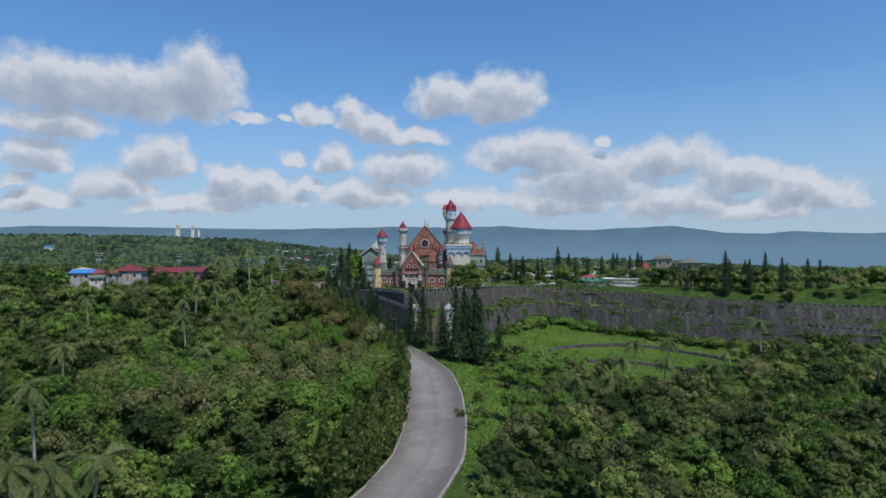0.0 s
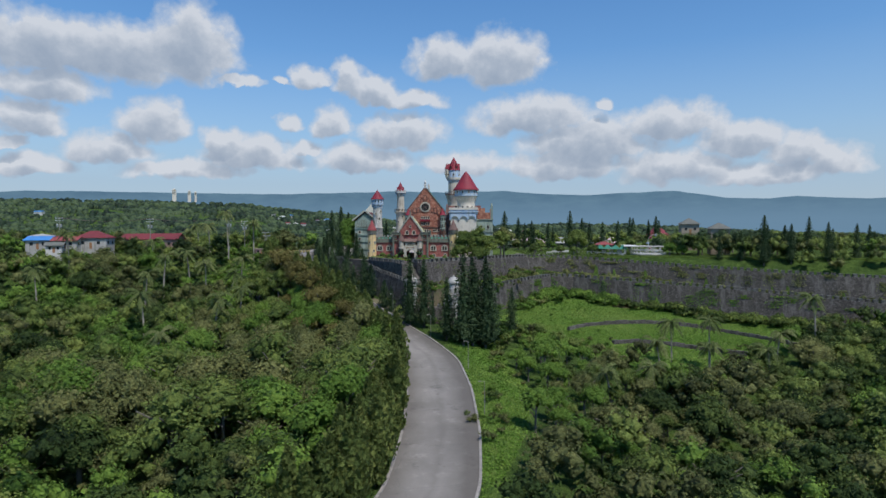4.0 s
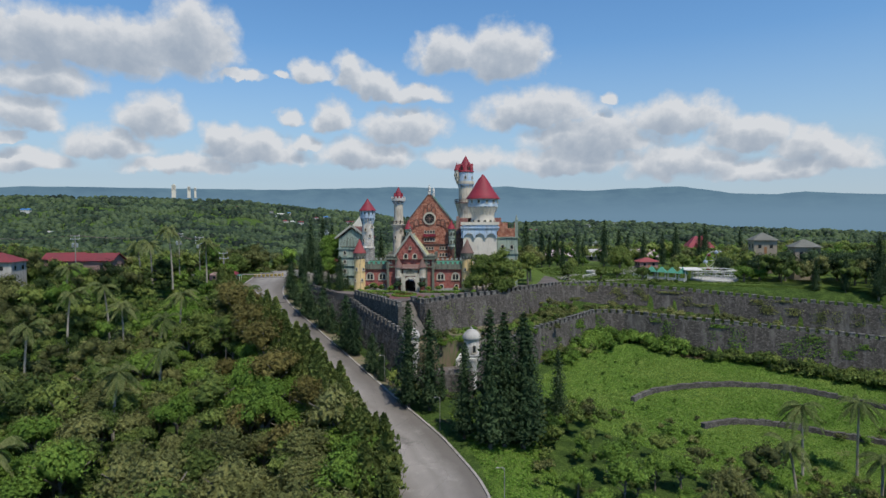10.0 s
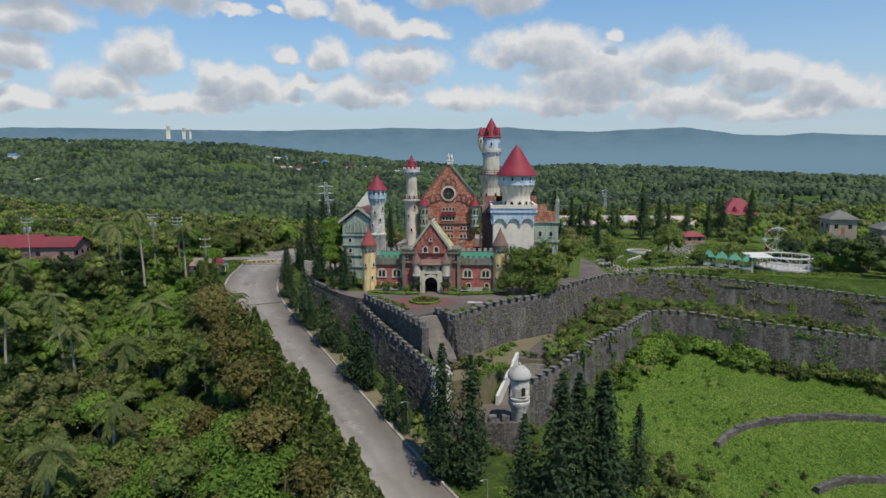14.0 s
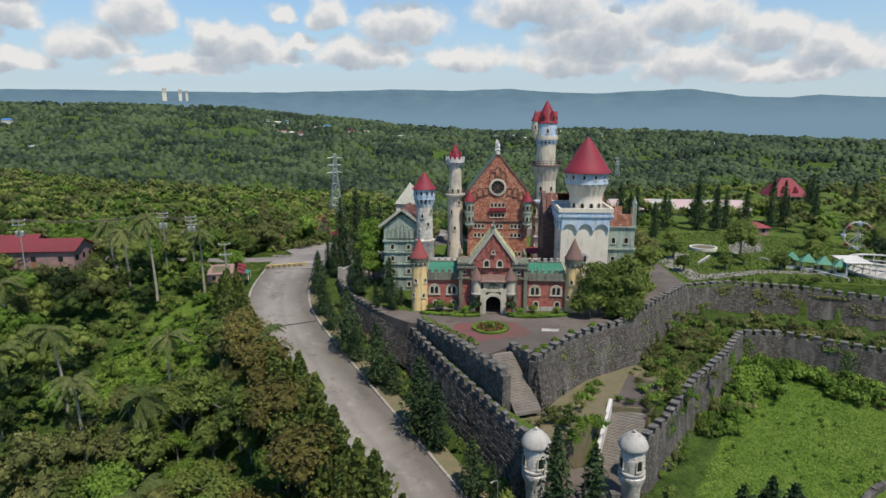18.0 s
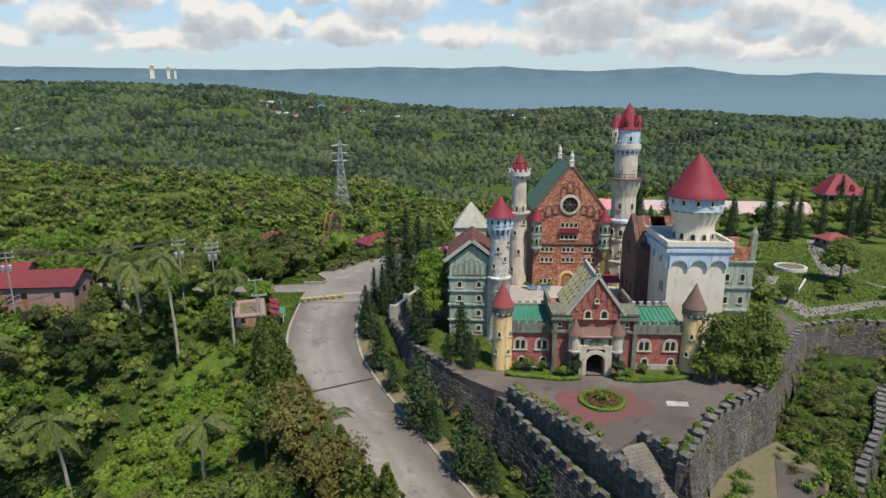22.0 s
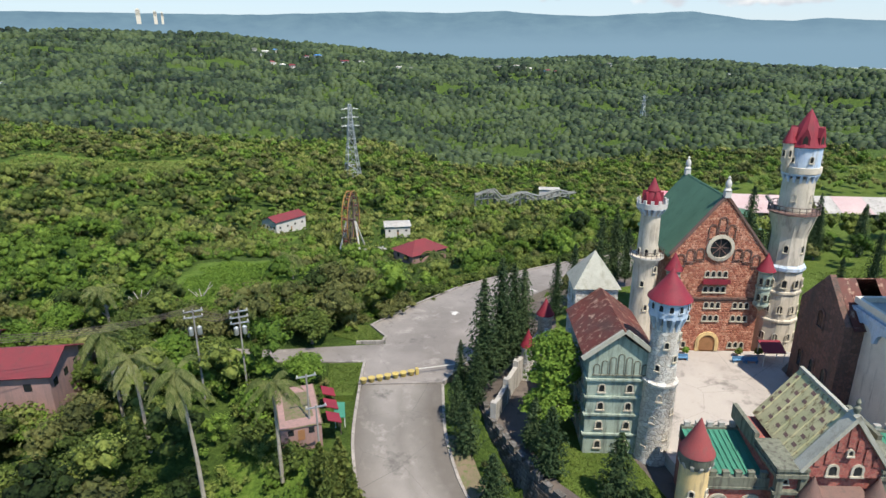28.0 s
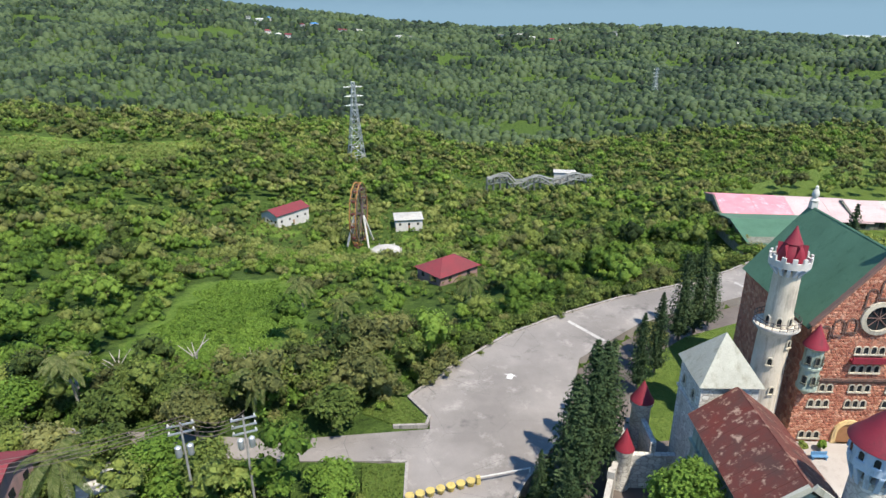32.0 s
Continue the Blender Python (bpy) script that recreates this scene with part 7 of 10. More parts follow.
def scatter(x0, x1, y0, y1, step):
    gx, gy = np.meshgrid(np.arange(x0, x1, step), np.arange(y0, y1, step * 0.88))
    gx = gx + step * 0.5 * (np.arange(gx.shape[0]) % 2)[:, None]
    p = np.stack([gx.ravel(), gy.ravel()], 1)
    return p + rng.uniform(-0.38, 0.38, p.shape) * step


# kept free of trees: houses with the view to them, the valley's rides
CLEAR = (((-148, 273), (-121, 273), (-121, 289), (-152, 294)), ((-160, 249), (-142, 249), (-142, 262), (-160, 262)), ((-178, 245), (-163, 245), (-163, 256), (-178, 256)), ((-86, 263), (-66, 260), (-70, 292), (-84, 288)), ((-154, 294), (-92, 289), (-64, 286), (-64, 304), (-92, 301), (-154, 307)),
         ((-118, 500), (-72, 480), (-64, 600), (-84, 604), (-96, 556)), ((-168, 590), (-164, 530), (-128, 505), (-132, 586)), ((34, 690), (76, 706), (82, 760), (-34, 760), (-44, 690)), ((-70, 356), (-48, 356), (-46, 396), (-70, 396)), BANK)


def wooded(p, margin=3.0):
    x, y = p[:, 0], p[:, 1]
    ok = road_at(x, y)[0] > np.where((x < 0) & (y > 50), 12.0, 15.5)
    for poly, mg in ((PLAZA, 5), (GARDENS, 3), (TERRACE, 3), (LOT, 5.0), (STRIP, 6), (FIELD, 1.0)):
        ok &= inside(poly, x, y) < -mg
    for poly in CLEAR + GLADES:
        ok &= inside(poly, x, y) < -1.5 + 5 * swell(x, y, 4.5, 1.0)
    return p[ok]


def mix(p, seed):
    """Which kind of leaf grows where."""
    w = swell(p[:, 0], p[:, 1], 17, seed) + rng.normal(0, 0.35, len(p))
    return np.where(w > 0.36, 2, np.where(w < -0.2, 1, 0))


near = np.concatenate([scatter(-80, -8, 84, 236, 6.4), scatter(14, 64, 92, 186, 7.0)])
near = wooded(near)
kinds = mix(near, 0.3)
count = 0
joined = {k: [] for k in ("broad", "olive", "lime", "bronze", "far", "scrub", "dark")}
for (x, y), k in zip(near, kinds):
    name = KINDS[k][0]
    s = rng.uniform(0.6, 1.15) * (0.72 if x > 0 else 1.25 if y < 130 else 1.0)
    z = at_land(x, y) - 0.6
    if count < 300:
        put(TREES[name][rng.integers(3)], x, y, z, s)
        count += 1
    else:
        joined[name].append((SMALL[name][rng.integers(4)], x, y, z, s, rng.uniform(0, 6.28)))


def plant_wood(p, shapes, lo, hi, seed, sink=0.6, greener=0.0, pale=0.0, dark=0.0):
    p = wooded(p)
    p = p[np.abs(p[:, 0] - 3) < 0.76 * (p[:, 1] + 58) + 14]
    for (x, y), k, z in zip(p, mix(p, seed), ground_height(p[:, 0], p[:, 1])):
        name = "far" if shapes is DOMES else "lime" if rng.uniform() < greener and abs(x + 70) < 190 else KINDS[k][0]
        some = shapes if shapes is DOMES else shapes[name]
        name = "scrub" if rng.uniform() < pale else "dark" if rng.uniform() < dark else name
        joined[name].append((some[rng.integers(len(some))], x, y, z - sink, rng.uniform(lo, hi), rng.uniform(0, 6.28)))


plant_wood(np.concatenate([scatter(-150, -80, 48, 320, 6.8), scatter(-80, -8, 44, 84, 6.6), scatter(-80, -62, 236, 330, 6.4), scatter(14, 64, 44, 92, 7.0), scatter(64, 150, 44, 200, 7.0)]), SMALL, 0.6, 1.35, 0.3, dark=0.22)
plant_wood(np.concatenate([scatter(-330, -150, 48, 320, 7.2), scatter(150, 330, 44, 200, 7.2)]), MEDIUM, 0.7, 1.25, 0.3, dark=0.45)

# the slope down to the valley: low bright scrub with single trees, open where the rides are seen
SCRUB = {kind: [crown(240 + 5 * k + 17 * ki, 4.6, 3.6, -1.2, 4, 52, 0.34, 5, 2, 0.6, core=0.78) for k in range(4)] for ki, (kind, _) in enumerate(KINDS)}
VALLEY = {kind: [crown(840 + 5 * k + 17 * ki, 4.6, 9.6 + k, 0.2, 8, 240, 0.25, 5, 2, 0.62, core=0.7, nbig=30) for k in range(3)] for ki, (kind, _) in enumerate(KINDS)}
SIGHT = ((-140, 372), (-36, 372), (-52, 610), (-176, 596))
plant_wood(scatter(-330, 60, 318, 440, 5.4), SCRUB, 0.45, 0.95, 0.3, 0.3, 0.75, 0.05)
lone = scatter(-330, 60, 322, 440, 7.4)
thick = swell(lone[:, 0], lone[:, 1], 19, 2.2) + rng.normal(0, 0.3, len(lone))
shut = inside(SIGHT, lone[:, 0], lone[:, 1]) < 0
plant_wood(lone[shut & (thick > 0.05)], VALLEY, 0.55, 1.3, 0.3, 0.6, 0.4, dark=0.14)
plant_wood(lone[~shut & (thick > 0.1)], VALLEY, 0.35, 0.75, 0.3, 0.6, 0.4)
deep = scatter(-740, 440, 440, 900, 8.6)
deep = deep[np.abs(deep[:, 0]) < deep[:, 1] * 0.82 + 40]
open_part = inside(SIGHT, deep[:, 0], deep[:, 1]) > 0
plant_wood(np.concatenate([deep[open_part], deep[open_part] + 4.2]), SCRUB, 0.8, 1.5, 1.3, 0.3, 0.3, 0.75)
thick = swell(deep[:, 0], deep[:, 1], 31, 1.1) + 0.5 * swell(deep[:, 0], deep[:, 1], 11, 0.4) + rng.normal(0, 0.25, len(deep))
plant_wood(deep[open_part & (thick > 0.45)], TINY, 0.35, 0.8, 1.3, 0.0, 0.3, 0.3)
deep, thick = deep[~open_part], thick[~open_part]
plant_wood(deep[thick > -0.3], TINY, 0.5, 1.35, 1.3, 0.0, 0.22, 0.07, 0.14)
plant_wood(deep[thick <= -0.1], SCRUB, 0.8, 1.3, 1.3, 0.3, 0.5, 0.3)
# open patches on the far slopes
CLEARINGS = ((200, 990, 15), (-252, 945, 16), (50, 1665, 45), (-538, 1757, 40), (-590, 1662, 36), (165, 1206, 18), (142, 1436, 26), (64, 1249, 20), (-168, 902, 20), (-665, 1835, 45), (-1030, 1600, 50), (-720, 2300, 60))
for y0, y1, step in ((900, 1300, 11.5), (1300, 1900, 15.5), (1900, 2760, 22.0)):
    hills = scatter(-2300, 2300, y0, y1, step)
    hills = hills[np.abs(hills[:, 0]) < hills[:, 1] * 0.77 + 40]
    bare = swell(hills[:, 0], hills[:, 1], 75, 0.9) + 0.7 * swell(hills[:, 0], hills[:, 1], 24, 1.9) + rng.normal(0, 0.2, len(hills))
    hills = hills[bare < 0.78]
    for cx, cy, cr in CLEARINGS:
        hills = hills[np.hypot((hills[:, 0] - cx) / 1.6, hills[:, 1] - cy) > cr * rng.uniform(0.6, 1.3, len(hills))]
    small = rng.uniform(0, 1, len(hills)) < 0.45
    plant_wood(hills[small], DOMES, 0.045 * step, 0.085 * step, 2.3, 0.5)
    plant_wood(hills[~small], DOMES, 0.08 * step, 0.14 * step, 2.3, 0.5)
# single darker trees above the valley's scrub
for (x, y) in wooded(scatter(-330, 40, 450, 720, 26)):
    if abs(x - 3) < 0.7 * (y + 40) and inside(SIGHT, np.array([x]), np.array([y]))[0] < 0:
        joined["broad"].append((MEDIUM["broad"][rng.integers(4)], x, y, at_land(x, y) - 0.5, rng.uniform(0.9, 1.6), rng.uniform(0, 6.28)))
# woods on the lower slope, behind the start of the walk
for (x, y) in scatter(-230, 230, -170, 46, 12.5):
    if road_at(np.array([x]), np.array([y]))[0][0] > 16 and min(math.hypot(x - bx, y - by) for bx, by in ((-35, 2), (-46, -14), (-56, -32), (-66, -50), (-75, -75), (-84, -100), (-90, -130), (-95, -160))) > 26:
        joined[("broad", "olive", "lime")[rng.integers(3)]].append((TINY["broad"][rng.integers(4)], x, y, at_land(x, y), rng.uniform(0.7, 1.0), rng.uniform(0, 6.28)))
# trees of the park behind and beside the castle
PARK = ((40, 258), (125, 240), (150, 256), (128, 330), (114, 358), (92, 352), (66, 342), (36, 345), (36, 300))
HALLS = ((30, 374), (140, 372), (140, 428), (36, 434))
for x in np.arange(50, 146, 4.8):
    x, y = x + rng.uniform(-1.5, 1.5), 368 + rng.uniform(-3, 3)
    joined["broad"].append((MEDIUM["broad"][rng.integers(4)], x, y, -0.6, rng.uniform(0.9, 1.35), rng.uniform(0, 6.28)))
for x in np.arange(126, 300, 3.4):
    y = float(np.interp(x, (125, 170, 260, 420), (246, 224, 200, 180))) + rng.uniform(6, 26)
    name = ("broad", "olive", "broad")[rng.integers(3)]
    joined[name].append((MEDIUM[name][rng.integers(4)], x, y, at_land(x, y) - 0.4, rng.uniform(0.75, 1.3), rng.uniform(0, 6.28)))
park = scatter(30, 418, 200, 498, 8.6)
keep_off = (inside(GARDENS, park[:, 0], park[:, 1]) > 1) & (inside(PARK, park[:, 0], park[:, 1]) < 0) & (inside(HALLS, park[:, 0], park[:, 1]) < 0) & (inside(LOT, park[:, 0], park[:, 1]) < -3) & (np.hypot(park[:, 0] - 140, park[:, 1] - 284) > 13) & (np.hypot(park[:, 0] - 178, park[:, 1] - 432) > 24)
park = park[keep_off & (rng.uniform(0, 1, len(park)) < 0.8)]
for (x, y), k in zip(park, mix(park, 0.7)):
    joined[KINDS[k][0]].append((MEDIUM[KINDS[k][0]][rng.integers(4)], x, y, -0.6, rng.uniform(0.55, 1.0), rng.uniform(0, 6.28)))
# undergrowth between the trees and in the clearings
low_shrub = [crown(900 + k, 2.2, 2.6, -0.5, 3, 70, 0.2, 5, 2, 0.5, core=0.72) for k in range(4)]
under = np.concatenate([scatter(-160, -8, 60, 330, 5.0), scatter(14, 150, 60, 200, 5.6)])
under = under[(road_at(under[:, 0], under[:, 1])[0] > 10.8) & (inside(CLEAR[4], under[:, 0], under[:, 1]) < 0)]
for poly in (PLAZA, GARDENS, TERRACE, LOT, STRIP, FIELD, BANK) + CLEAR[:4]:
    under = under[inside(poly, under[:, 0], under[:, 1]) < -1.5]
glade = np.concatenate([scatter(*(min(c[0] for c in g), max(c[0] for c in g), min(c[1] for c in g), max(c[1] for c in g)), 4.4) for g in CLEAR[:4] + CLEAR[5:9] + (GLADES[0],) + GLADES[3:] + (LANE,)])
glade = glade[(road_at(glade[:, 0], glade[:, 1])[0] > 14) & (inside(LOT, glade[:, 0], glade[:, 1]) < -2) & (inside(CLEAR[4], glade[:, 0], glade[:, 1]) < -0.5)]
glade = glade[rng.uniform(0, 1, len(glade)) < 0.75]
under = np.concatenate([under, glade])
for (x, y), k, z in zip(under, mix(under, 0.9), ground_height(under[:, 0], under[:, 1])):
    joined[KINDS[k][0]].append((low_shrub[rng.integers(4)], x, y, z, rng.uniform(0.5, 1.1), rng.uniform(0, 6.28)))


def joined_mesh(name, items, material, smooth=False):
    vs, fs, tone, n = [], [], [], 0
    grade = np.random.default_rng(len(items))
    for (v, q), x, y, z, s, a in items:
        tone.append(np.full(len(v), np.clip(grade.normal(0, 0.2), -0.42, 0.42), np.float32))
        c, sn = math.cos(a) * s, math.sin(a) * s
        vs.append(np.stack([v[:, 0] * c - v[:, 1] * sn + x, v[:, 0] * sn + v[:, 1] * c + y, v[:, 2] * s + z], 1))
        fs.append(q + n)
        n += len(v)
    me = array_mesh(name, np.concatenate(vs), np.concatenate(fs), material, smooth)
    me.attributes.new("tone", "FLOAT", "POINT").data.foreach_set("value", np.concatenate(tone))
    return me


for (kind, text) in KINDS[:3]:
    tagged(new(f"{kind}_woodland", joined_mesh("woodland", joined[kind], MAT[kind], True)), {"broad": "dense green jungle covering the slopes and hills", "olive": "dull olive jungle covering the slopes and hills", "lime": "bright green jungle covering the slopes and hills"}[kind], "woodland", kind="stuff")

tagged(new("dark_woodland", joined_mesh("woodland", joined["dark"], MAT["darkleaf"], True)), "deep green jungle trees scattered through the woods", "woodland", kind="stuff")
tagged(new("pale_scrub", joined_mesh("scrub", joined["scrub"], MAT["scrub"], True)), "yellowish green scrub and low trees in the valley", "scrub", kind="stuff")
tagged(new("distant_woodland", joined_mesh("distant_woodland", joined["far"], MAT["farleaf"], True)), "green woods covering the far hills, haze painted into their colour", "woodland", kind="stuff")

# shrubs: along the walls, on the terrace, by the road
shrub = [crown(400 + k, 1.7, 2.3, -0.3, 4, 140, 0.17, 5, 2, core=0.68) for k in range(3)]
items = {"broad": [], "lime": [], "olive": []}


def bushes(a, b2, n, wide, size, zf=None, kind=None):
    for _ in range(n):
        s = rng.uniform(0, 1)
        x, y = a[0] + (b2[0] - a[0]) * s + rng.normal(0, wide), a[1] + (b2[1] - a[1]) * s + rng.normal(0, wide)
        z = at_land(x, y) if zf is None else zf
        items[kind or ("broad", "lime", "olive")[rng.integers(3)]].append((shrub[rng.integers(3)], x, y, z - 0.2, size * rng.uniform(0.6, 1.3), rng.uniform(0, 6.28)))


low = ((33, 219), (46, 231), (57, 245.5), (66, 245.5), (78, 238), (98, 229), (125, 219), (170, 201), (240, 181))
for a, b2 in zip(low, low[1:]):
    thin = 1.0 if a[0] < 70 else 0.55
    bushes((a[0] + 1, a[1] - 2), (b2[0] + 1, b2[1] - 2), int(math.dist(a, b2) * 0.9), 2.0, 1.4, None, "lime" if a[0] < 70 else "broad")
    bushes(a, b2, int(math.dist(a, b2) * 0.6 * thin), 1.4, 1.35)
    bushes((a[0] + 4, a[1] + 10), (b2[0] + 4, b2[1] + 10), int(math.dist(a, b2) * 0.7 * thin), 2.6, 0.9, None, "olive")
    bushes((a[0] + 7, a[1] + 15), (b2[0] + 7, b2[1] + 15), int(math.dist(a, b2) * 0.4 * thin), 2.0, 0.8)
bushes((26, 224), (52, 254), 150, 3.6, 0.8)
bushes((30, 232), (50, 256), 60, 3.0, 0.9, None, "olive")
bushes((-2, 203), (6, 208), 12, 2.0, 1.0, -9.0)
bushes((14, 214), (20, 212), 4, 0.8, 0.6, -9.0)
bushes((21, 206), (30, 220), 22, 1.6, 1.1)
bushes((46, 231), (58, 245), 26, 1.6, 1.7, None, "lime")
bushes((58, 245), (84, 236), 34, 1.8, 1.6, None, "lime")
bushes((98, 229), (150, 206), 40, 1.8, 1.7, None, "broad")
bushes((60, 258), (120, 236), 40, 2.2, 1.2, None, "olive")
bushes((64, 250.5), (120, 226), 30, 0.8, 0.8, None, "broad")
bushes((20, 212), (30, 224), 16, 1.6, 0.9, -9.2)
# scrub in the lower part of the field
for _ in range(330):
    u, w = rng.uniform(30, 140), rng.uniform(152, 196)
    if inside(FIELD, np.array([u]), np.array([w]))[0] > 0 and swell(np.array([u]), np.array([w]), 8, 0.6)[0] + (180 - w) / 60 > 0.15:
        bushes((u, w), (u + 1, w), 1, 0.8, rng.uniform(0.35, 0.95), None, ("olive", "olive", "lime")[rng.integers(3)])
for _ in range(60):
    u, w = rng.uniform(34, 70), rng.uniform(190, 232)
    if inside(FIELD, np.array([u]), np.array([w]))[0] > 2:
        bushes((u, w), (u + 1, w), 1, 0.6, 0.45, None, "lime")
bushes((4, 214), (14, 222), 7, 1.5, 1.0, -10.2, "lime")
bushes((2.5, 201.5), (9.5, 207.5), 18, 0.9, 0.9, -9.8, "lime")
bushes((28, 214), (36, 226), 10, 1.5, 0.9, -10.2)
bushes((14, 95), (24, 170), 40, 2.6, 0.9)
bushes((24, 172), (36, 190), 22, 3.0, 1.3)
bushes((-10, 186), (6, 190), 16, 2.0, 0.9)
bushes((-74, 308), (-62, 320), 16, 1.2, 1.5, 0.8, "olive")
for a, b2 in zip(((-62, 321), (-49, 333), (-35, 342), (-19, 350), (-3, 356), (14, 364)), ((-49, 333), (-35, 342), (-19, 350), (-3, 356), (14, 364), (30, 374))):
    bushes(a, b2, 15, 0.9, 1.25, 0.5, "broad")
    bushes((a[0] - 1, a[1] + 6), (b2[0] - 1, b2[1] + 6), 14, 2.0, 1.4, -1.5)
bushes((36, 428), (31, 385), 40, 1.6, 1.6, -0.6)
bushes((31, 385), (30, 373), 14, 1.4, 1.4, -0.4)
bushes((-150, 309), (-80, 306), 70, 1.8, 1.7)
bushes((-150, 290), (-92, 285), 50, 1.8, 1.5)
bushes((-148, 271), (-120, 271), 40, 1.6, 2.2)
bushes((-160, 246), (-142, 246), 24, 1.4, 3.0)
bushes((-184, 243), (-163, 241), 16, 1.4, 3.0)
bushes((-86, 268), (-78, 262), 10, 1.2, 1.8, None, "broad")
bushes((-88, 280), (-84, 270), 8, 1.0, 1.8)
bushes((-178, 243), (-163, 243), 16, 1.4, 1.8)
bushes((-44, 250), (-34, 240), 10, 0.8, 0.5, -6, "olive")
bushes((-90, 226), (-74, 246), 30, 5, 0.7, None, "lime")
bushes((-124, 330), (-104, 380), 60, 7, 0.6, None, "lime")
bushes((54, 270), (96, 268), 26, 0.5, 0.6, -0.1, "broad")
for k, some in items.items():
    tagged(new(f"{k}_shrubs", joined_mesh("shrubs", some, MAT[k], True)), {"broad": "green shrubs along walls and verges", "lime": "bright green shrubs along walls and verges", "olive": "dull olive shrubs along walls and verges"}[k], "shrubs", kind="stuff")


def creepers(name, label, line, tops, feet, n, kind, batter):
    """Leaves hanging in patches on the outer face of a wall."""
    pts, nrs = [], []
    for (a, b2), zt, zf in zip(zip(line, line[1:]), tops, feet):
        d = np.array(b2, float) - np.array(a, float)
        ln = np.hypot(*d)
        out = np.array([d[1], -d[0]]) / ln
        for _ in range(max(1, int(ln / 4.5))):
            u, h = rng.uniform(0, 1), rng.uniform(0.15, 1.0)
            k = int(n * rng.uniform(0.4, 1.4))
            uu = u + rng.normal(0, 1.2, k) / ln
            zz = np.clip(zf + (zt - zf) * h * rng.uniform(0, 1, k) ** 0.8, zf, zt)
            if rng.uniform() < 0.4:
                zz = zt - (zz - zf) * 0.7
            off = batter * (zt - zz) + rng.uniform(0.05, 0.3, k)
            pts.append(np.stack([a[0] + d[0] * uu + out[0] * off, a[1] + d[1] * uu + out[1] * off, zz], 1))
            nrs.append(np.tile([out[0], out[1], 0.4], (k, 1)))
    v, f = cards(np.concatenate(pts), np.concatenate(nrs), 0.26, rng)
    tagged(new(name, array_mesh("leaves", v, f, MAT[kind])), label, "creeper", kind="stuff")


creepers("wall_creepers", "green creepers hanging on the long terrace wall", ((48, 264.5), (62, 268), (80, 266), (100, 258), (125, 246), (170, 224), (260, 200)), (-1.0, -1.6, -2.8, -4.4, -6.2, -9), (-6, -6.5, -8, -9.5, -12, -15), 130, "olive", 0.08)
creepers("lower_wall_creepers", "bright green creepers climbing the lower wall", ((23, 209), (33, 222), (45, 234), (56, 248.5), (66, 248.5), (78, 241), (98, 232), (125, 222), (170, 204), (260, 180)), (-9.6, -9.2, -8.8, -8.8, -9.4, -10.2, -11.6, -14, -18), (-19,) * 9, 110, "lime", 0.06)
creepers("east_wall_creepers", "sparse green creepers on the curving wall", ((2.5, 217), (10.3, 225.5), (20.8, 232), (29.4, 243), (40, 255), (48, 264.5)), (-0.5,) * 5, (-8,) * 5, 40, "broad", 0.16)


def grass(name, poly, n, size, label, material="grassblade", z=None, ragged=0.0):
    p = np.array(poly, float)
    lo, hi = p.min(0), p.max(0)
    q = rng.uniform(lo, hi, (n * 3, 2))
    q = q[inside(poly, q[:, 0], q[:, 1]) > ragged * (0.5 + swell(q[:, 0], q[:, 1], 4.5, 1.0))][:n]
    zz = ground_height(q[:, 0], q[:, 1]) if z is None else np.full(len(q), z)
    pts = np.concatenate([q, zz[:, None] + size * 0.3], 1)
    nr = np.concatenate([rng.normal(0, 1, (len(q), 2)), np.full((len(q), 1), 0.9)], 1)
    v, f = cards(pts, nr, size, rng, 0.8)
    tagged(new(name, array_mesh("tufts", v, f, MAT[material])), label, "grass", kind="stuff")


grass("dry_grass", ((79, 233), (84, 231), (90, 233), (91, 238), (84, 240)), 900, 0.45, "dry brown grass below the terrace wall", "straw")
grass("field_grass", FIELD, 60000, 0.22, "bright green wild grass in the sunken field")
grass("verge_grass", BANK, 9000, 0.26, "bright green grass on the bank beside the road")
grass("glade_grass", GLADES[0], 7000, 0.35, "bright green creepers in a clearing")
grass("glade_creepers", GLADES[2], 14000, 0.36, "bright green creepers in a clearing", "lime", None, 5.0)
grass("meadow_grass", GLADES[1], 9000, 1.0, "light green meadow between the woods", "scrub", None, 12.0)
for p in PROTOS:
    for o in (*p.children_recursive, p):
        bpy.data.objects.remove(o)


# ---- forecourt: stairs, sentry boxes, flower bed, hedges ----
steps("forecourt_stairs", "weathered stone stairs down from the forecourt", (-7.2, 217.6, 0.0), (-3.8, 207.6, -7.4), 5.2, 22)
steps("terrace_stairs", "long weathered stone stairs beside the sentry box", (16.0, 211.6, -9.6), (10.6, 201.0, -15.2), 6.2, 20)
setting("landing", Geo().slab(((-4.2, 197.6), (0, 199), (9, 206), (12.6, 212), (19.4, 210.6), (27, 222), (24, 232), (10.3, 225), (2.5, 216.6), (-1.7, 210.4), (-8.5, 205)), -16.0, -9.0), MAT["dirt"], "bare dusty landing between the stairs", "landing")
setting("landing_pavement", Geo().slab(((13.0, 212), (19.2, 211.4), (26.0, 221.5), (20.5, 226.5)), -9.2, -8.9), MAT["plaza"], "dark paved upper landing", "pavement")
setting("bridge_deck", Geo().slab(((-5, 192.5), (12, 192.5), (14, 202.5), (7, 202.5), (-4, 199)), -17.5, -15.4), MAT["plaza"], "dark stone bridge deck between the sentry boxes", "bridge")
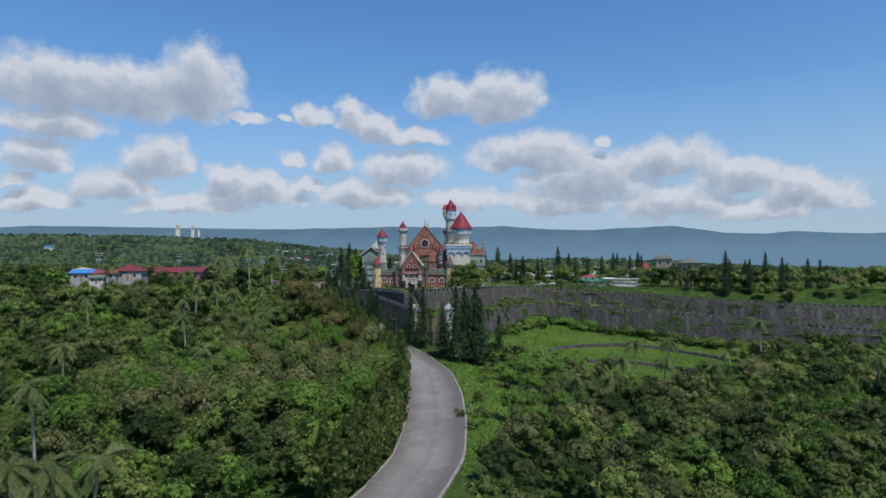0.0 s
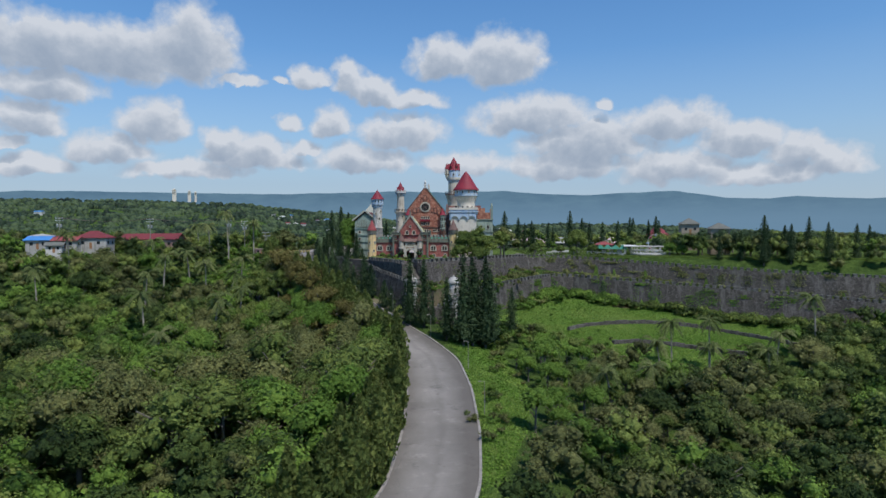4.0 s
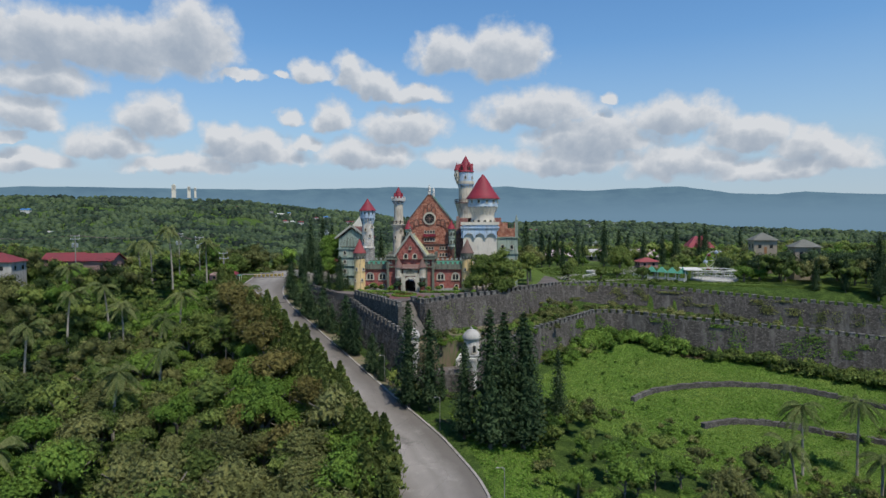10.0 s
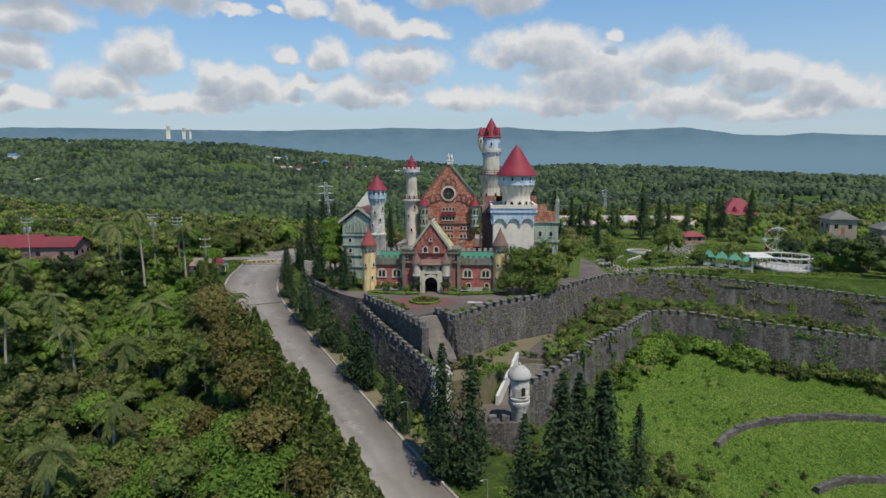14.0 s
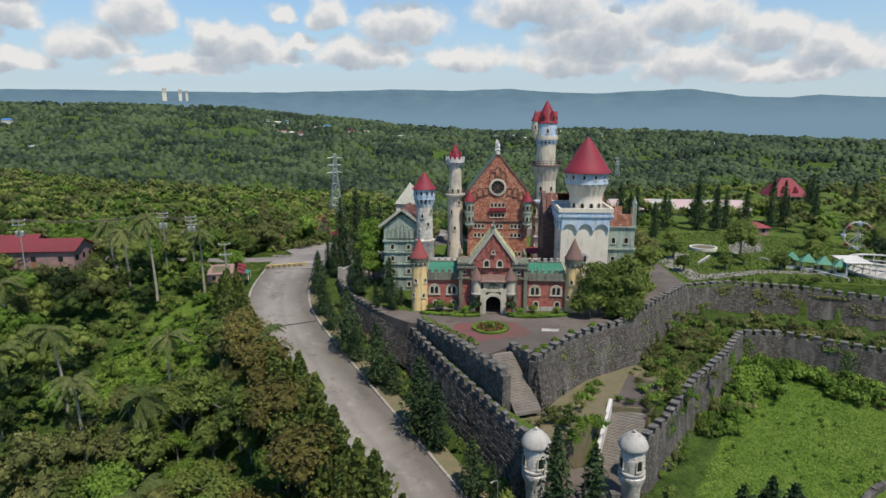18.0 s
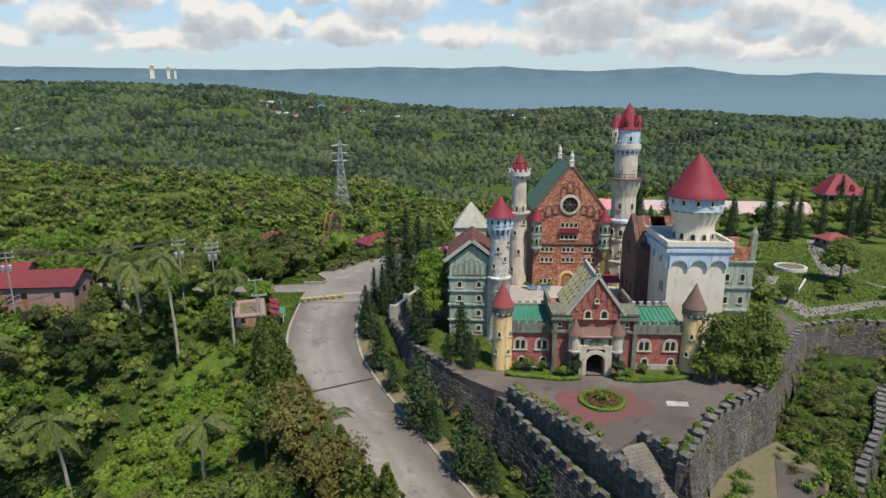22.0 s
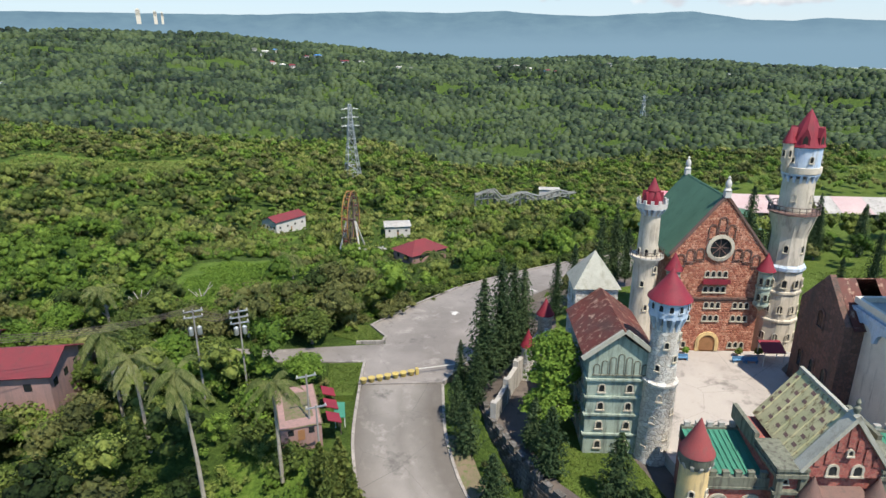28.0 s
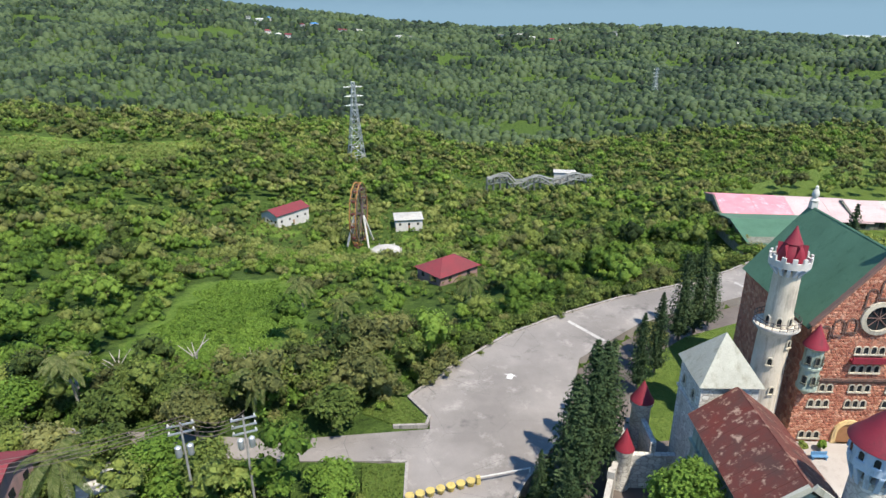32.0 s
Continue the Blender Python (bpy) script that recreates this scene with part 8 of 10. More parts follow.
setting("stair_parapet", Geo().add([Vector(v) for v in ((12.9, 212.2, -7.6), (12.3, 212.4, -7.6), (6.6, 201.2, -13.4), (7.2, 201.0, -13.4), (12.9, 212.2, -16), (12.3, 212.4, -16), (6.6, 201.2, -18), (7.2, 201.0, -18))], [(0, 1, 2, 3), (0, 3, 7, 4), (1, 5, 6, 2), (2, 6, 7, 3), (0, 4, 5, 1)]), MAT["chalk"], "white rendered parapet beside the stairs", "parapet")


def lawn_strip():
    top = ((-26.1, 235.9, -2.4), (-18.0, 219.7, -4.2), (-10.6, 204.8, -5.4), (-5.4, 195.1, -6.4), (-3, 199, -6.8), (-8.9, 205.2, -5.4), (-17.1, 222, -3.9), (-24.3, 234.8, -2.2))
    vs = [Vector(p) for p in top] + [Vector((x, y, z - 4)) for x, y, z in top]
    fs = [(0, 1, 6, 7), (1, 2, 5, 6), (2, 3, 4, 5)] + [(i, i + 8, (i + 1) % 8 + 8, (i + 1) % 8) for i in range(8)]
    setting("lawn_strip", Geo().add(vs, [f if k > 2 else f for k, f in enumerate(fs)]), MAT["lawn"], "narrow grass walk between two walls", "lawn")


lawn_strip()


def sentry(x, y, top):
    t = thing("sentry_box", "round white stone sentry box with a domed roof", "turret", (x, y, top - 9.4), "sentry boxes")
    b2 = part("body", Geo().lathe(0, 0, ((1.2, -6), (1.5, 0.0), (2.0, 1.2), (2.1, 1.5), (2.1, 2.0), (1.85, 2.2), (1.85, 6.2), (2.15, 6.5), (2.15, 6.9)), 20), MAT["ashlar"], t, "", True)
    part("dome", Geo().lathe(0, 0, ((2.3, 6.8), (2.3, 7.05), (1.9, 7.9), (1.1, 8.7), (0.25, 9.0), (0.3, 9.3), (0.02, 9.6)), 20), MAT["concrete"], t, "grey stained dome", True)
    part("moulding", Geo().lathe(0, 0, ((1.85, 2.3), (2.1, 2.45), (2.1, 2.7), (1.85, 2.85)), 20), MAT["concrete"], t, "", True)
    ring_windows(b2, 0, 0, 1.84, 3.4, (-75, 15, 105), w=0.8, h=1.7, rim=0.16)


sentry(-4.9, 192.6, -2.9)
sentry(10.2, 192.2, -3.3)


def bridge_front():
    t = thing("stone_gateway", "dark basalt wall with an arched gateway under the bridge", "gateway", (2.6, 190.8, -26), kind="structure")
    arch = arch_line(4.6, 6.2, 10)
    outer = [(-8.0, 0), (-8.0, 10.6), (8.0, 10.6), (8.0, 0)]
    n = len(arch)
    g = Geo()
    vs = [Vector((x, y, z)) for y in (0, 2.2) for x, z in arch]
    g.add(vs, [(i, i + 1, n + i + 1, n + i) for i in range(n - 1)])
    for y, flip in ((0, False), (2.2, True)):
        vs = [Vector((x, y, z)) for x, z in arch] + [Vector((-8, y, 0)), Vector((-8, y, 10.6)), Vector((8, y, 10.6)), Vector((8, y, 0))]
        fs = [(n, n + 1, 1, 0), (n + 3, n - 1, n - 2, n + 2)]
        half = n // 2
        fs += [(n + 1, i + 1, i) for i in range(1, half)] + [(n + 2, i + 1, i) for i in range(half, n - 2)] + [(n + 1, n + 2, half)]
        g.add(vs, [f[::-1] if flip else f for f in fs])
    g.box(-8, 8, 0, 2.2, 10.6, 11.2)
    part("wall_body", g, MAT["basalt"], t)
    me = Geo().box(-0.7, 0.7, 0, 1.2, 0, 1.2).mesh("merlon")
    for i in range(5):
        part("merlon", me, MAT["coping"], t).matrix_basis = spot(-5 + 2.5 * i, 0.3, 11.2)
    # near-black plate closes the arch, in place of the shade inside
    part("passage", Geo().box(-3.0, 3.0, 2.3, 2.6, 0, 7), MAT["void"], t)


bridge_front()


def flower_bed():
    t = thing("flower_bed", "round flower bed with a clipped hedge rim in the forecourt", "flower bed", (-8.4, 231.0, 0))
    part("hedge_rim", Geo().lathe(0, 0, ((3.9, 0.0), (3.95, 0.45), (3.6, 0.6), (3.25, 0.45), (3.2, 0.05)), 40), MAT["lime"], t, "clipped yellow-green rim", True)
    part("soil", Geo().lathe(0, 0, ((3.3, 0.02), (3.3, 0.22), (1.5, 0.4)), 32), MAT["dirt"], t, "", True)
    rg = np.random.default_rng(5)
    for nm, mat, r0, r1, n, sz in (("rim_leaves", "lime", 3.2, 4.0, 900, 0.17), ("red_planting", "flower", 1.2, 3.1, 700, 0.24), ("centre_shrub", "broad", 0.0, 1.1, 260, 0.28)):
        r, a = rg.uniform(r0, r1, n), rg.uniform(0, 6.283, n)
        p = np.stack([r * np.cos(a), r * np.sin(a), rg.uniform(0.25, 0.6 if r0 > 0 else 1.4, n)], 1)
        part(nm, array_mesh(nm, *cards(p, np.tile([0, 0, 1.0], (n, 1)), sz, rg), MAT[mat]), None, t)


flower_bed()
MAT["moss"] = plain("red_algae_stain", (0.185, 0.052, 0.054), (0.12, 0.062, 0.056), 0.5, (0.085, 0.068, 0.058), stain_at=(0.46, 0.60))
rg = random.Random(9)
setting("plaza_stain", Geo().slab([(-8.6 + (8.8 + rg.uniform(-2.0, 1.4)) * math.cos(i * 0.2618), 230.0 + (6.6 + rg.uniform(-1.6, 0.9)) * math.sin(i * 0.2618)) for i in range(24)], -0.1, 0.006), MAT["moss"], "reddish algae stain round the flower bed", "stain")
k_drain = int(np.argmin(np.abs(road_mid[:, 1] - 247.5)))
drain = Geo()
(rx, ry, rz), (nx, ny) = road_mid[k_drain], road_nrm[k_drain]
drain.add([Vector((rx + nx * o + ny * w2, ry + ny * o - nx * w2, rz + h2)) for h2 in (-0.3, 0.03) for o, w2 in ((7.3, -0.3), (7.3, 0.3), (-7.3, 0.3), (-7.3, -0.3))], [(4, 7, 6, 5), (0, 1, 5, 4), (1, 2, 6, 5), (2, 3, 7, 6), (3, 0, 4, 7)])
setting("drain_channel", drain, MAT["void"], "dark drain grating across the road", "drain")
setting("plaza_patch", Geo().slab(((2.2, 229.0), (5.8, 228.6), (6.2, 230.3), (2.6, 230.7)), -0.1, 0.03), MAT["concrete"], "pale concrete patch in the forecourt", "patch")


def shrub_thing(name, label, x, y, z, r, h, kind, seed, group=""):
    v, q = crown(seed, r, h, -0.2, 5, 360, 0.15 + 0.04 * r, 6, 3, 0.4, 0.05, core=0.8, nbig=60)
    t = tagged(new(name, array_mesh(name, v, q, MAT[kind])), label, "shrub", group)
    t.matrix_basis = spot(x, y, z)


def local(x, y):
    """From the castle's axes to the plan's."""
    c, s = math.cos(radians(-4.5)), math.sin(radians(-4.5))
    return c * x - s * y - 6.0, s * x + c * y + 244.7


for k, (x, y, r, h, kind) in enumerate(((-4.5, -4.8, 1.9, 4.0, "conifer"), (3.5, -4.8, 1.9, 4.0, "conifer"), (-6.6, -4.2, 1.2, 2.1, "lime"), (5.6, -4.2, 1.2, 1.9, "lime"), (-12.8, -2.0, 1.9, 2.6, "broad"), (-10.4, -2.0, 1.4, 2.2, "broad"), (8.8, -2.2, 1.5, 1.7, "broad"), (14.2, -2.2, 1.3, 1.5, "broad"),
                                        (-15.0, -1.8, 1.2, 1.8, "broad"), (-7.6, -3.4, 0.9, 1.4, "lime"), (-9.2, 44.6, 1.2, 2.2, "broad"), (-6.5, 44.8, 1.1, 1.9, "broad"), (-3.2, 45.2, 1.0, 1.7, "lime"), (7.2, 45.0, 1.1, 1.9, "broad"), (10.8, 44.4, 1.2, 2.4, "broad"))):
    px, py = local(x, y)
    shrub_thing("clipped_shrub" if k < 2 else "garden_shrub", "dark clipped cone of shrub beside the gate" if k < 2 else "leafy garden shrub at the foot of the wall", px, py, 0 if y < 20 else 2.2, r, h, kind, 500 + k)
for k in range(9):
    x = -24 + k * 1.9
    shrub_thing("parapet_shrub", "leafy shrub behind the forecourt wall", -22.5 + k * 1.25 + rg.uniform(-0.3, 0.3), 234.8 - k * 2.05, 0, 1.1, 1.9, ("broad", "lime", "olive")[k % 3], 540 + k, "shrubs behind the wall")
for k, (x, y) in enumerate(((-3.2, 216), (0.5, 216.5), (3.4, 220), (7.5, 224.8), (-1.2, 214.0), (13, 229.0))):
    shrub_thing("parapet_shrub", "leafy shrub behind the forecourt wall", x, y, 0, 1.1, 1.8, ("broad", "lime")[k % 2], 560 + k, "shrubs behind the wall")


def hedge(name, line, label, w=0.8, h=0.75, z=0.0):
    g = Geo()
    rg2 = np.random.default_rng(len(line))
    pts, p2 = [], np.array(line, float)
    for a, b2 in zip(p2, p2[1:]):
        n = int(np.hypot(*(b2 - a)) * 28)
        s = rg2.uniform(0, 1, n)[:, None]
        d = (b2 - a) / np.hypot(*(b2 - a))
        q = a + (b2 - a) * s + np.array([-d[1], d[0]]) * rg2.uniform(-w / 2, w / 2, n)[:, None]
        pts.append(np.concatenate([q, rg2.uniform(0.1, h, n)[:, None]], 1))
        ang = math.degrees(math.atan2(d[1], d[0]))
        m = Matrix.Translation((*a, 0)) @ Matrix.Rotation(radians(ang), 4, "Z")
        g.box(0, float(np.hypot(*(b2 - a))), -w * 0.42, w * 0.42, 0, h * 0.9, m)
    pts = np.concatenate(pts)
    v, q = merge([cards(pts, np.tile([0, 0, 1.0], (len(pts), 1)), 0.2, rg2), (np.array([tuple(x) for x in g.v]), np.array(g.f))])
    tagged(new(name, array_mesh(name, v, q, MAT["lime"])), label, "hedge").matrix_basis = spot(0, 0, z)


hedge("hedge", [local(-17.5, -4.2), local(-13, -5.0), local(-7.5, -6.0), local(-3.6, -5.4)], "low clipped hedge along the castle front")
hedge("hedge", [local(2.6, -5.4), local(7, -6.2), local(12, -5.4), local(17, -4.0)], "low clipped hedge along the castle front")
setting("castle_lawn", Geo().slab([local(-17.5, -4.0), local(-7.5, -5.8), local(-3.8, -5.2), local(-3.8, -1.5), local(-17.5, -0.5)], -0.1, 0.05), MAT["lawn"], "strip of grass in front of the castle", "lawn")
setting("castle_lawn_2", Geo().slab([local(2.7, -5.2), local(7, -6.0), local(17, -3.8), local(17, -0.5), local(2.7, -1.5)], -0.1, 0.05), MAT["lawn"], "strip of grass in front of the castle", "lawn")
setting("side_lawn", Geo().slab(((-25.5, 243.5), (-23.5, 250), (-26, 262), (-36, 276), (-42.5, 268), (-38.5, 256), (-32, 247)), -0.1, 0.05), MAT["lawn"], "sunlit lawn beside the hall", "lawn")
setting("north_lawn", Geo().slab(((-30, 296), (-26, 318), (-10, 330), (20, 342), (40, 328), (48, 300), (38, 262), (30, 262), (30, 300)), -0.1, 0.05), MAT["lawn"], "lawn around the back of the castle", "lawn")

# courtyard: benches and a parasol
for x, y in ((-8.0, 43.0), (-4.6, 43.2), (6.2, 42.6), (8.6, 42.4)):
    px, py = local(x, y)
    b2 = thing("bench", "blue painted bench in the courtyard", "bench", (px, py, 2.2, -4.5), "courtyard benches")
    MAT.setdefault("bluepaint", plain("blue_paint", (0.10, 0.22, 0.36), (0.08, 0.18, 0.30), 2.0))
    part("seat", Geo().box(-1.2, 1.2, -0.3, 0.3, 0.5, 0.62), MAT["bluepaint"], b2)
    part("backrest", Geo().box(-1.2, 1.2, 0.25, 0.35, 0.62, 1.2), MAT["bluepaint"], b2)
    for lx in (-1.0, 1.0):
        part("leg", Geo().box(lx - 0.08, lx + 0.08, -0.3, 0.3, 0, 0.5), MAT["bluepaint"], b2)
px, py = local(12.2, 42.5)
par = thing("awning", "crimson awning beside the tall tower", "awning", (px, py, 2.2, -4.5))
part("canopy", Geo().sheet((-2.2, -1.6, 3.0), (2.0, -1.6, 3.0), (2.0, 1.6, 4.2), (-2.2, 1.6, 4.2), 0.15), MAT["pink"], par)
for lx, ly, lz in ((-2.0, -1.4, 2.9), (1.8, -1.4, 2.9), (-2.0, 1.4, 4.0), (1.8, 1.4, 4.0)):
    part("post", Geo().tube(((lx, ly, 0), (lx, ly, lz)), 0.08, 6), MAT["chalk"], par)

# ---- car park: planters, barrier, markings, fence ----
tub = thing("planter_tub", "round yellow concrete planter tub across the road", "planter", group="yellow tubs")
part("bowl", Geo().lathe(0, 0, ((0.4, 0), (0.5, 0.15), (0.62, 0.75), (0.68, 0.8), (0.68, 0.95), (0.56, 0.95)), 16), MAT["gold"], tub, "", True)
part("soil", Geo().lathe(0, 0, ((0.58, 0.7), (0.56, 0.86)), 14), MAT["dirt"], tub, "", True)
for i in range(7):
    copy_thing(tub, spot(-69.6 + 1.48 * i, 283.3 + 0.43 * i, 1.46, 20 * i))
for o in (*tub.children_recursive, tub):
    bpy.data.objects.remove(o)
bar = thing("barrier", "white lowered barrier arm across the car park entrance", "barrier", (-59.6, 286.2, 1.46, 12))
part("post", Geo().box(-0.3, 0.3, -0.3, 0.3, 0, 1.3), MAT["gold"], bar)
part("arm", Geo().box(0, 8.2, -0.08, 0.08, 1.0, 1.16), MAT["chalk"], bar)
part("rest", Geo().box(8.0, 8.2, -0.1, 0.1, 0, 1.0), MAT["chalk"], bar)
setting("marking_arrow", Geo().slab(((-51.6, 313.6), (-50.6, 313.2), (-50.1, 314.3), (-49.4, 314.0), (-50.4, 315.2), (-51.8, 315.0), (-51.2, 314.7)), 1.3, 1.462), MAT["chalk"], "worn white arrow painted on the car park", "road marking")
setting("marking_line", Geo().slab(((-34.9, 335.6), (-34.1, 336.2), (-28.6, 327.0), (-29.4, 326.5)), 1.3, 1.462), MAT["concrete"], "worn pale line across the car park", "road marking")
setting("marking_line_2", Geo().slab(((12.5, 354.4), (13.4, 354.9), (16.3, 347.9), (15.4, 347.5)), 1.3, 1.462), MAT["concrete"], "worn pale line across the car park", "road marking")
setting("side_road", Geo().slab(((-150, 297), (-140, 299), (-90, 292.5), (-70.0, 291.6), (-66.4, 299.2), (-90, 297.5), (-140, 304), (-150, 302.5)), -0.5, 1.43), MAT["lot"], "pale concrete lane leaving the car park", "road")
setting("traffic_island", Geo().slab(((-78, 304), (-72, 300.4), (-67.0, 300.4), (-66.8, 302.2), (-70.4, 308.0), (-76, 310)), 0, 1.6), MAT["lawn"], "grassy kerbed island beside the lane", "lawn")
setting("traffic_island_2", Geo().slab(((-76, 279), (-71.2, 279), (-70.4, 286), (-70.4, 291.0), (-77, 291.0)), 0, 1.6), MAT["lawn"], "grassy kerbed strip beside the lane", "lawn")


def curb(line, name, label):
    g = Geo()
    for a, b2 in zip(line, line[1:]):
        d = Vector((b2[0] - a[0], b2[1] - a[1]))
        m = Matrix.Translation((*a, 0)) @ Matrix.Rotation(math.atan2(d.y, d.x), 4, "Z")
        g.box(-0.05, d.length + 0.05, -0.25, 0.25, 0.6, 1.78, m)
    setting(name, g, MAT["kerb"], label, "kerb")


curb(((-70.3, 283), (-70.1, 291.2), (-72.5, 291.4)), "kerb_3", "pale concrete kerb of the car park")
curb(((-72.5, 300.1), (-67.0, 300.1), (-66.4, 302.4), (-70.0, 308.3), (-61.5, 318.3), (-49, 330.3), (-35, 339.3), (-19, 347.3), (-3, 353.3), (14, 361.3), (34, 374.3)), "kerb_4", "pale yellowed kerb of the car park")
curb(((-54.6, 283), (-52.8, 286), (-45.3, 296)), "kerb_5", "pale concrete kerb of the car park")


def fence_wall():
    w = thing("concrete_fence", "stained pale concrete fence wall with stepped top", "fence", kind="structure")
    line = ((-46.5, 271.5, 3.4), (-43.5, 278, 4.0), (-40.9, 283.5, 4.6), (-37.5, 289.5, 5.0), (-34.5, 295.5, 5.4))
    for (x0, y0, h0), (x1, y1, h1) in zip(line, line[1:]):
        d = Vector((x1 - x0, y1 - y0))
        m = Matrix.Translation((x0, y0, 0)) @ Matrix.Rotation(math.atan2(d.y, d.x), 4, "Z")
        part("panel", Geo().box(0, d.length, -0.3, 0.3, -0.5, h0, m).box(0, d.length, -0.4, 0.4, h0, h0 + 0.3, m), MAT["concrete"], w)
        part("pier", Geo().box(-0.5, 0.5, -0.5, 0.5, -0.5, h0 + 0.9, m), MAT["concrete"], w)


fence_wall()


# ---- houses and huts ----
MAT["pinkwall"] = plain("pink_plaster", (0.31, 0.19, 0.168), (0.25, 0.155, 0.14), 1.2, (0.20, 0.14, 0.125), stain_at=(0.5, 0.7))
MAT["beige"] = plain("beige_plaster", (0.34, 0.29, 0.22), (0.26, 0.22, 0.17), 1.2, (0.14, 0.12, 0.10))
MAT["greyroof"] = plain("grey_tile_roof", (0.14, 0.14, 0.12), (0.11, 0.11, 0.095), 1.6, (0.09, 0.09, 0.08))
MAT["blueroof"] = plain("bright_blue_roof", (0.05, 0.18, 0.42), (0.06, 0.20, 0.46), 1.0, (0.10, 0.16, 0.26))
MAT["pinkroof"] = plain("faded_pink_roof", (0.50, 0.17, 0.20), (0.55, 0.24, 0.26), 0.5, (0.58, 0.42, 0.42))


def house(x, y, z, w, d, h, rise, turn, wall, roof, label, name="house", windows=2, hip=True, eave=0.8, drop=4.0, group=""):
    """A house with a hipped or gabled roof, windows on every side and a door."""
    t = thing(name, label, "house", (x, y, z, turn), group)
    b2 = part("wall", Geo().box(-w / 2, w / 2, -d / 2, d / 2, -drop, h), MAT[wall], t)
    e = eave
    if hip:
        r = max(0.3, (w - d) / 2)
        vs = [Vector(v) for v in ((-w / 2 - e, -d / 2 - e, h - 0.15), (w / 2 + e, -d / 2 - e, h - 0.15), (w / 2 + e, d / 2 + e, h - 0.15), (-w / 2 - e, d / 2 + e, h - 0.15), (-r, 0, h + rise), (r, 0, h + rise))]
        part("roof", Geo().add(vs, [(0, 1, 5, 4), (1, 2, 5), (2, 3, 4, 5), (3, 0, 4), (3, 2, 1, 0)]), MAT[roof], t)
    else:
        for s in (-1, 1):
            q = ((-w / 2 - e, 0, h + rise), (-w / 2 - e, s * (d / 2 + e), h - 0.2), (w / 2 + e, s * (d / 2 + e), h - 0.2), (w / 2 + e, 0, h + rise))
            part("roof", Geo().sheet(*(q if s < 0 else q[::-1]), 0.2), MAT[roof], t)
        part("gable_wall", Geo().prism(((-d / 2, h), (d / 2, h), (0, h + rise - 0.2)), -w / 2, w / 2, Matrix(((0, 1, 0, 0), (1, 0, 0, 0), (0, 0, 1, 0), (0, 0, 0, 1)))), MAT[wall], t)
    ww, wh = min(1.3, w * 0.14), min(1.4, h * 0.4)
    pm = Geo().box(-ww / 2, ww / 2, -0.06, 0.1, 0, wh).mesh("window")
    for i in range(windows):
        fx = -w / 2 + w * (i + 0.5) / windows
        fy = -d / 2 + d * (i + 0.5) / windows
        for px2, py2, tn in ((fx, -d / 2, 0), (fx, d / 2, 180), (-w / 2, fy, -90), (w / 2, fy, 90)):
            part("window", pm, MAT["window"], t).matrix_basis = spot(px2, py2, h * 0.4, tn)
    part("door", Geo().box(-0.55, 0.55, -d / 2 - 0.05, -d / 2 + 0.1, 0, min(2.8, h * 0.7)), MAT["door"], t)
    return t


MAT["crimsonroof"] = MAT["pink"]
house(-133.5, 281, 3.5, 22, 11, 5.2, 2.6, 4, "pinkwall", "villageroof", "house with pink walls and a crimson tin roof", hip=False, windows=3)
house(-146, 288, 3.5, 13, 9, 5.5, 2.2, 10, "pinkwall", "villageroof", "low house with a crimson tin roof", hip=False)
house(-150.5, 256, 4.8, 13, 10, 5.0, 3.0, 8, "concrete", "villageroof", "two-storey house with a bright crimson hipped roof among trees")
house(-158.5, 249, 5.0, 10, 7, 3.8, 1.6, 6, "concrete", "fadedred", "low house with a faded red tin roof", hip=False)
house(-170.5, 250, 4.8, 10, 8, 4.2, 1.6, 6, "concrete", "blueroof", "small white house with a bright blue roof", hip=False)
house(-178, 262, 4.5, 7, 7, 6.2, 0.8, 0, "concrete", "concrete", "tall pale concrete house among trees")
house(-160, 242, 3.6, 6, 5, 3.2, 1.2, 20, "chalk", "greyroof", "small white house with a grey roof among trees", hip=False)
house(-79.8, 272.6, 1.2, 6.5, 12.5, 2.6, 0.25, 16, "pinkwall", "dirt", "derelict pink flat-roofed hut beside the road", eave=0.2, drop=2)
for i in range(3):
    aw = thing("red_awning", "crimson tin awning on the front of a derelict hut", "awning", (-75.9 + 1.0 * i, 276.4 - 4.0 * i, 1.2, 16), "red awnings")
    part("canopy", Geo().sheet((-0.3, -1.4, 3.3), (1.9, -1.4, 2.4), (1.9, 1.4, 2.4), (-0.3, 1.4, 3.3), 0.1), MAT["pink"], aw)
    for yy in (-1.2, 1.2):
        part("post", Geo().tube(((1.7, yy, 0), (1.7, yy, 2.4)), 0.07, 5), MAT["iron"], aw)
shed = thing("waiting_shed", "narrow green-roofed shelter on the verge", "shelter", (-72.6, 271.8, 1.2, 8))
part("roof", Geo().sheet((-0.9, -2.3, 2.2), (0.9, -2.3, 2.0), (0.9, 2.3, 2.0), (-0.9, 2.3, 2.2), 0.12), MAT["greenroof"], shed)
part("back_wall", Geo().box(-0.85, -0.7, -2.2, 2.2, 0, 2.1), MAT["greenwall"], shed)
for yy in (-2.1, 2.1):
    part("post", Geo().box(0.7, 0.85, yy - 0.08, yy + 0.08, 0, 2.0), MAT["chalk"], shed)
house(-112.9, 287, 1.5, 6, 5, 3.0, 0.9, 25, "concrete", "concrete", "broken grey hut with a collapsed roof", hip=False)
house(-59, 389, -10.5, 15, 11, 4.0, 3.2, 38, "pinkwall", "villageroof", "low building with a dark red hipped roof among trees", hip=True)
house(-147, 566, -50, 24, 14, 8, 2.6, 52, "chalk", "villageroof", "white hall with a dull red roof among trees", hip=False, windows=4)
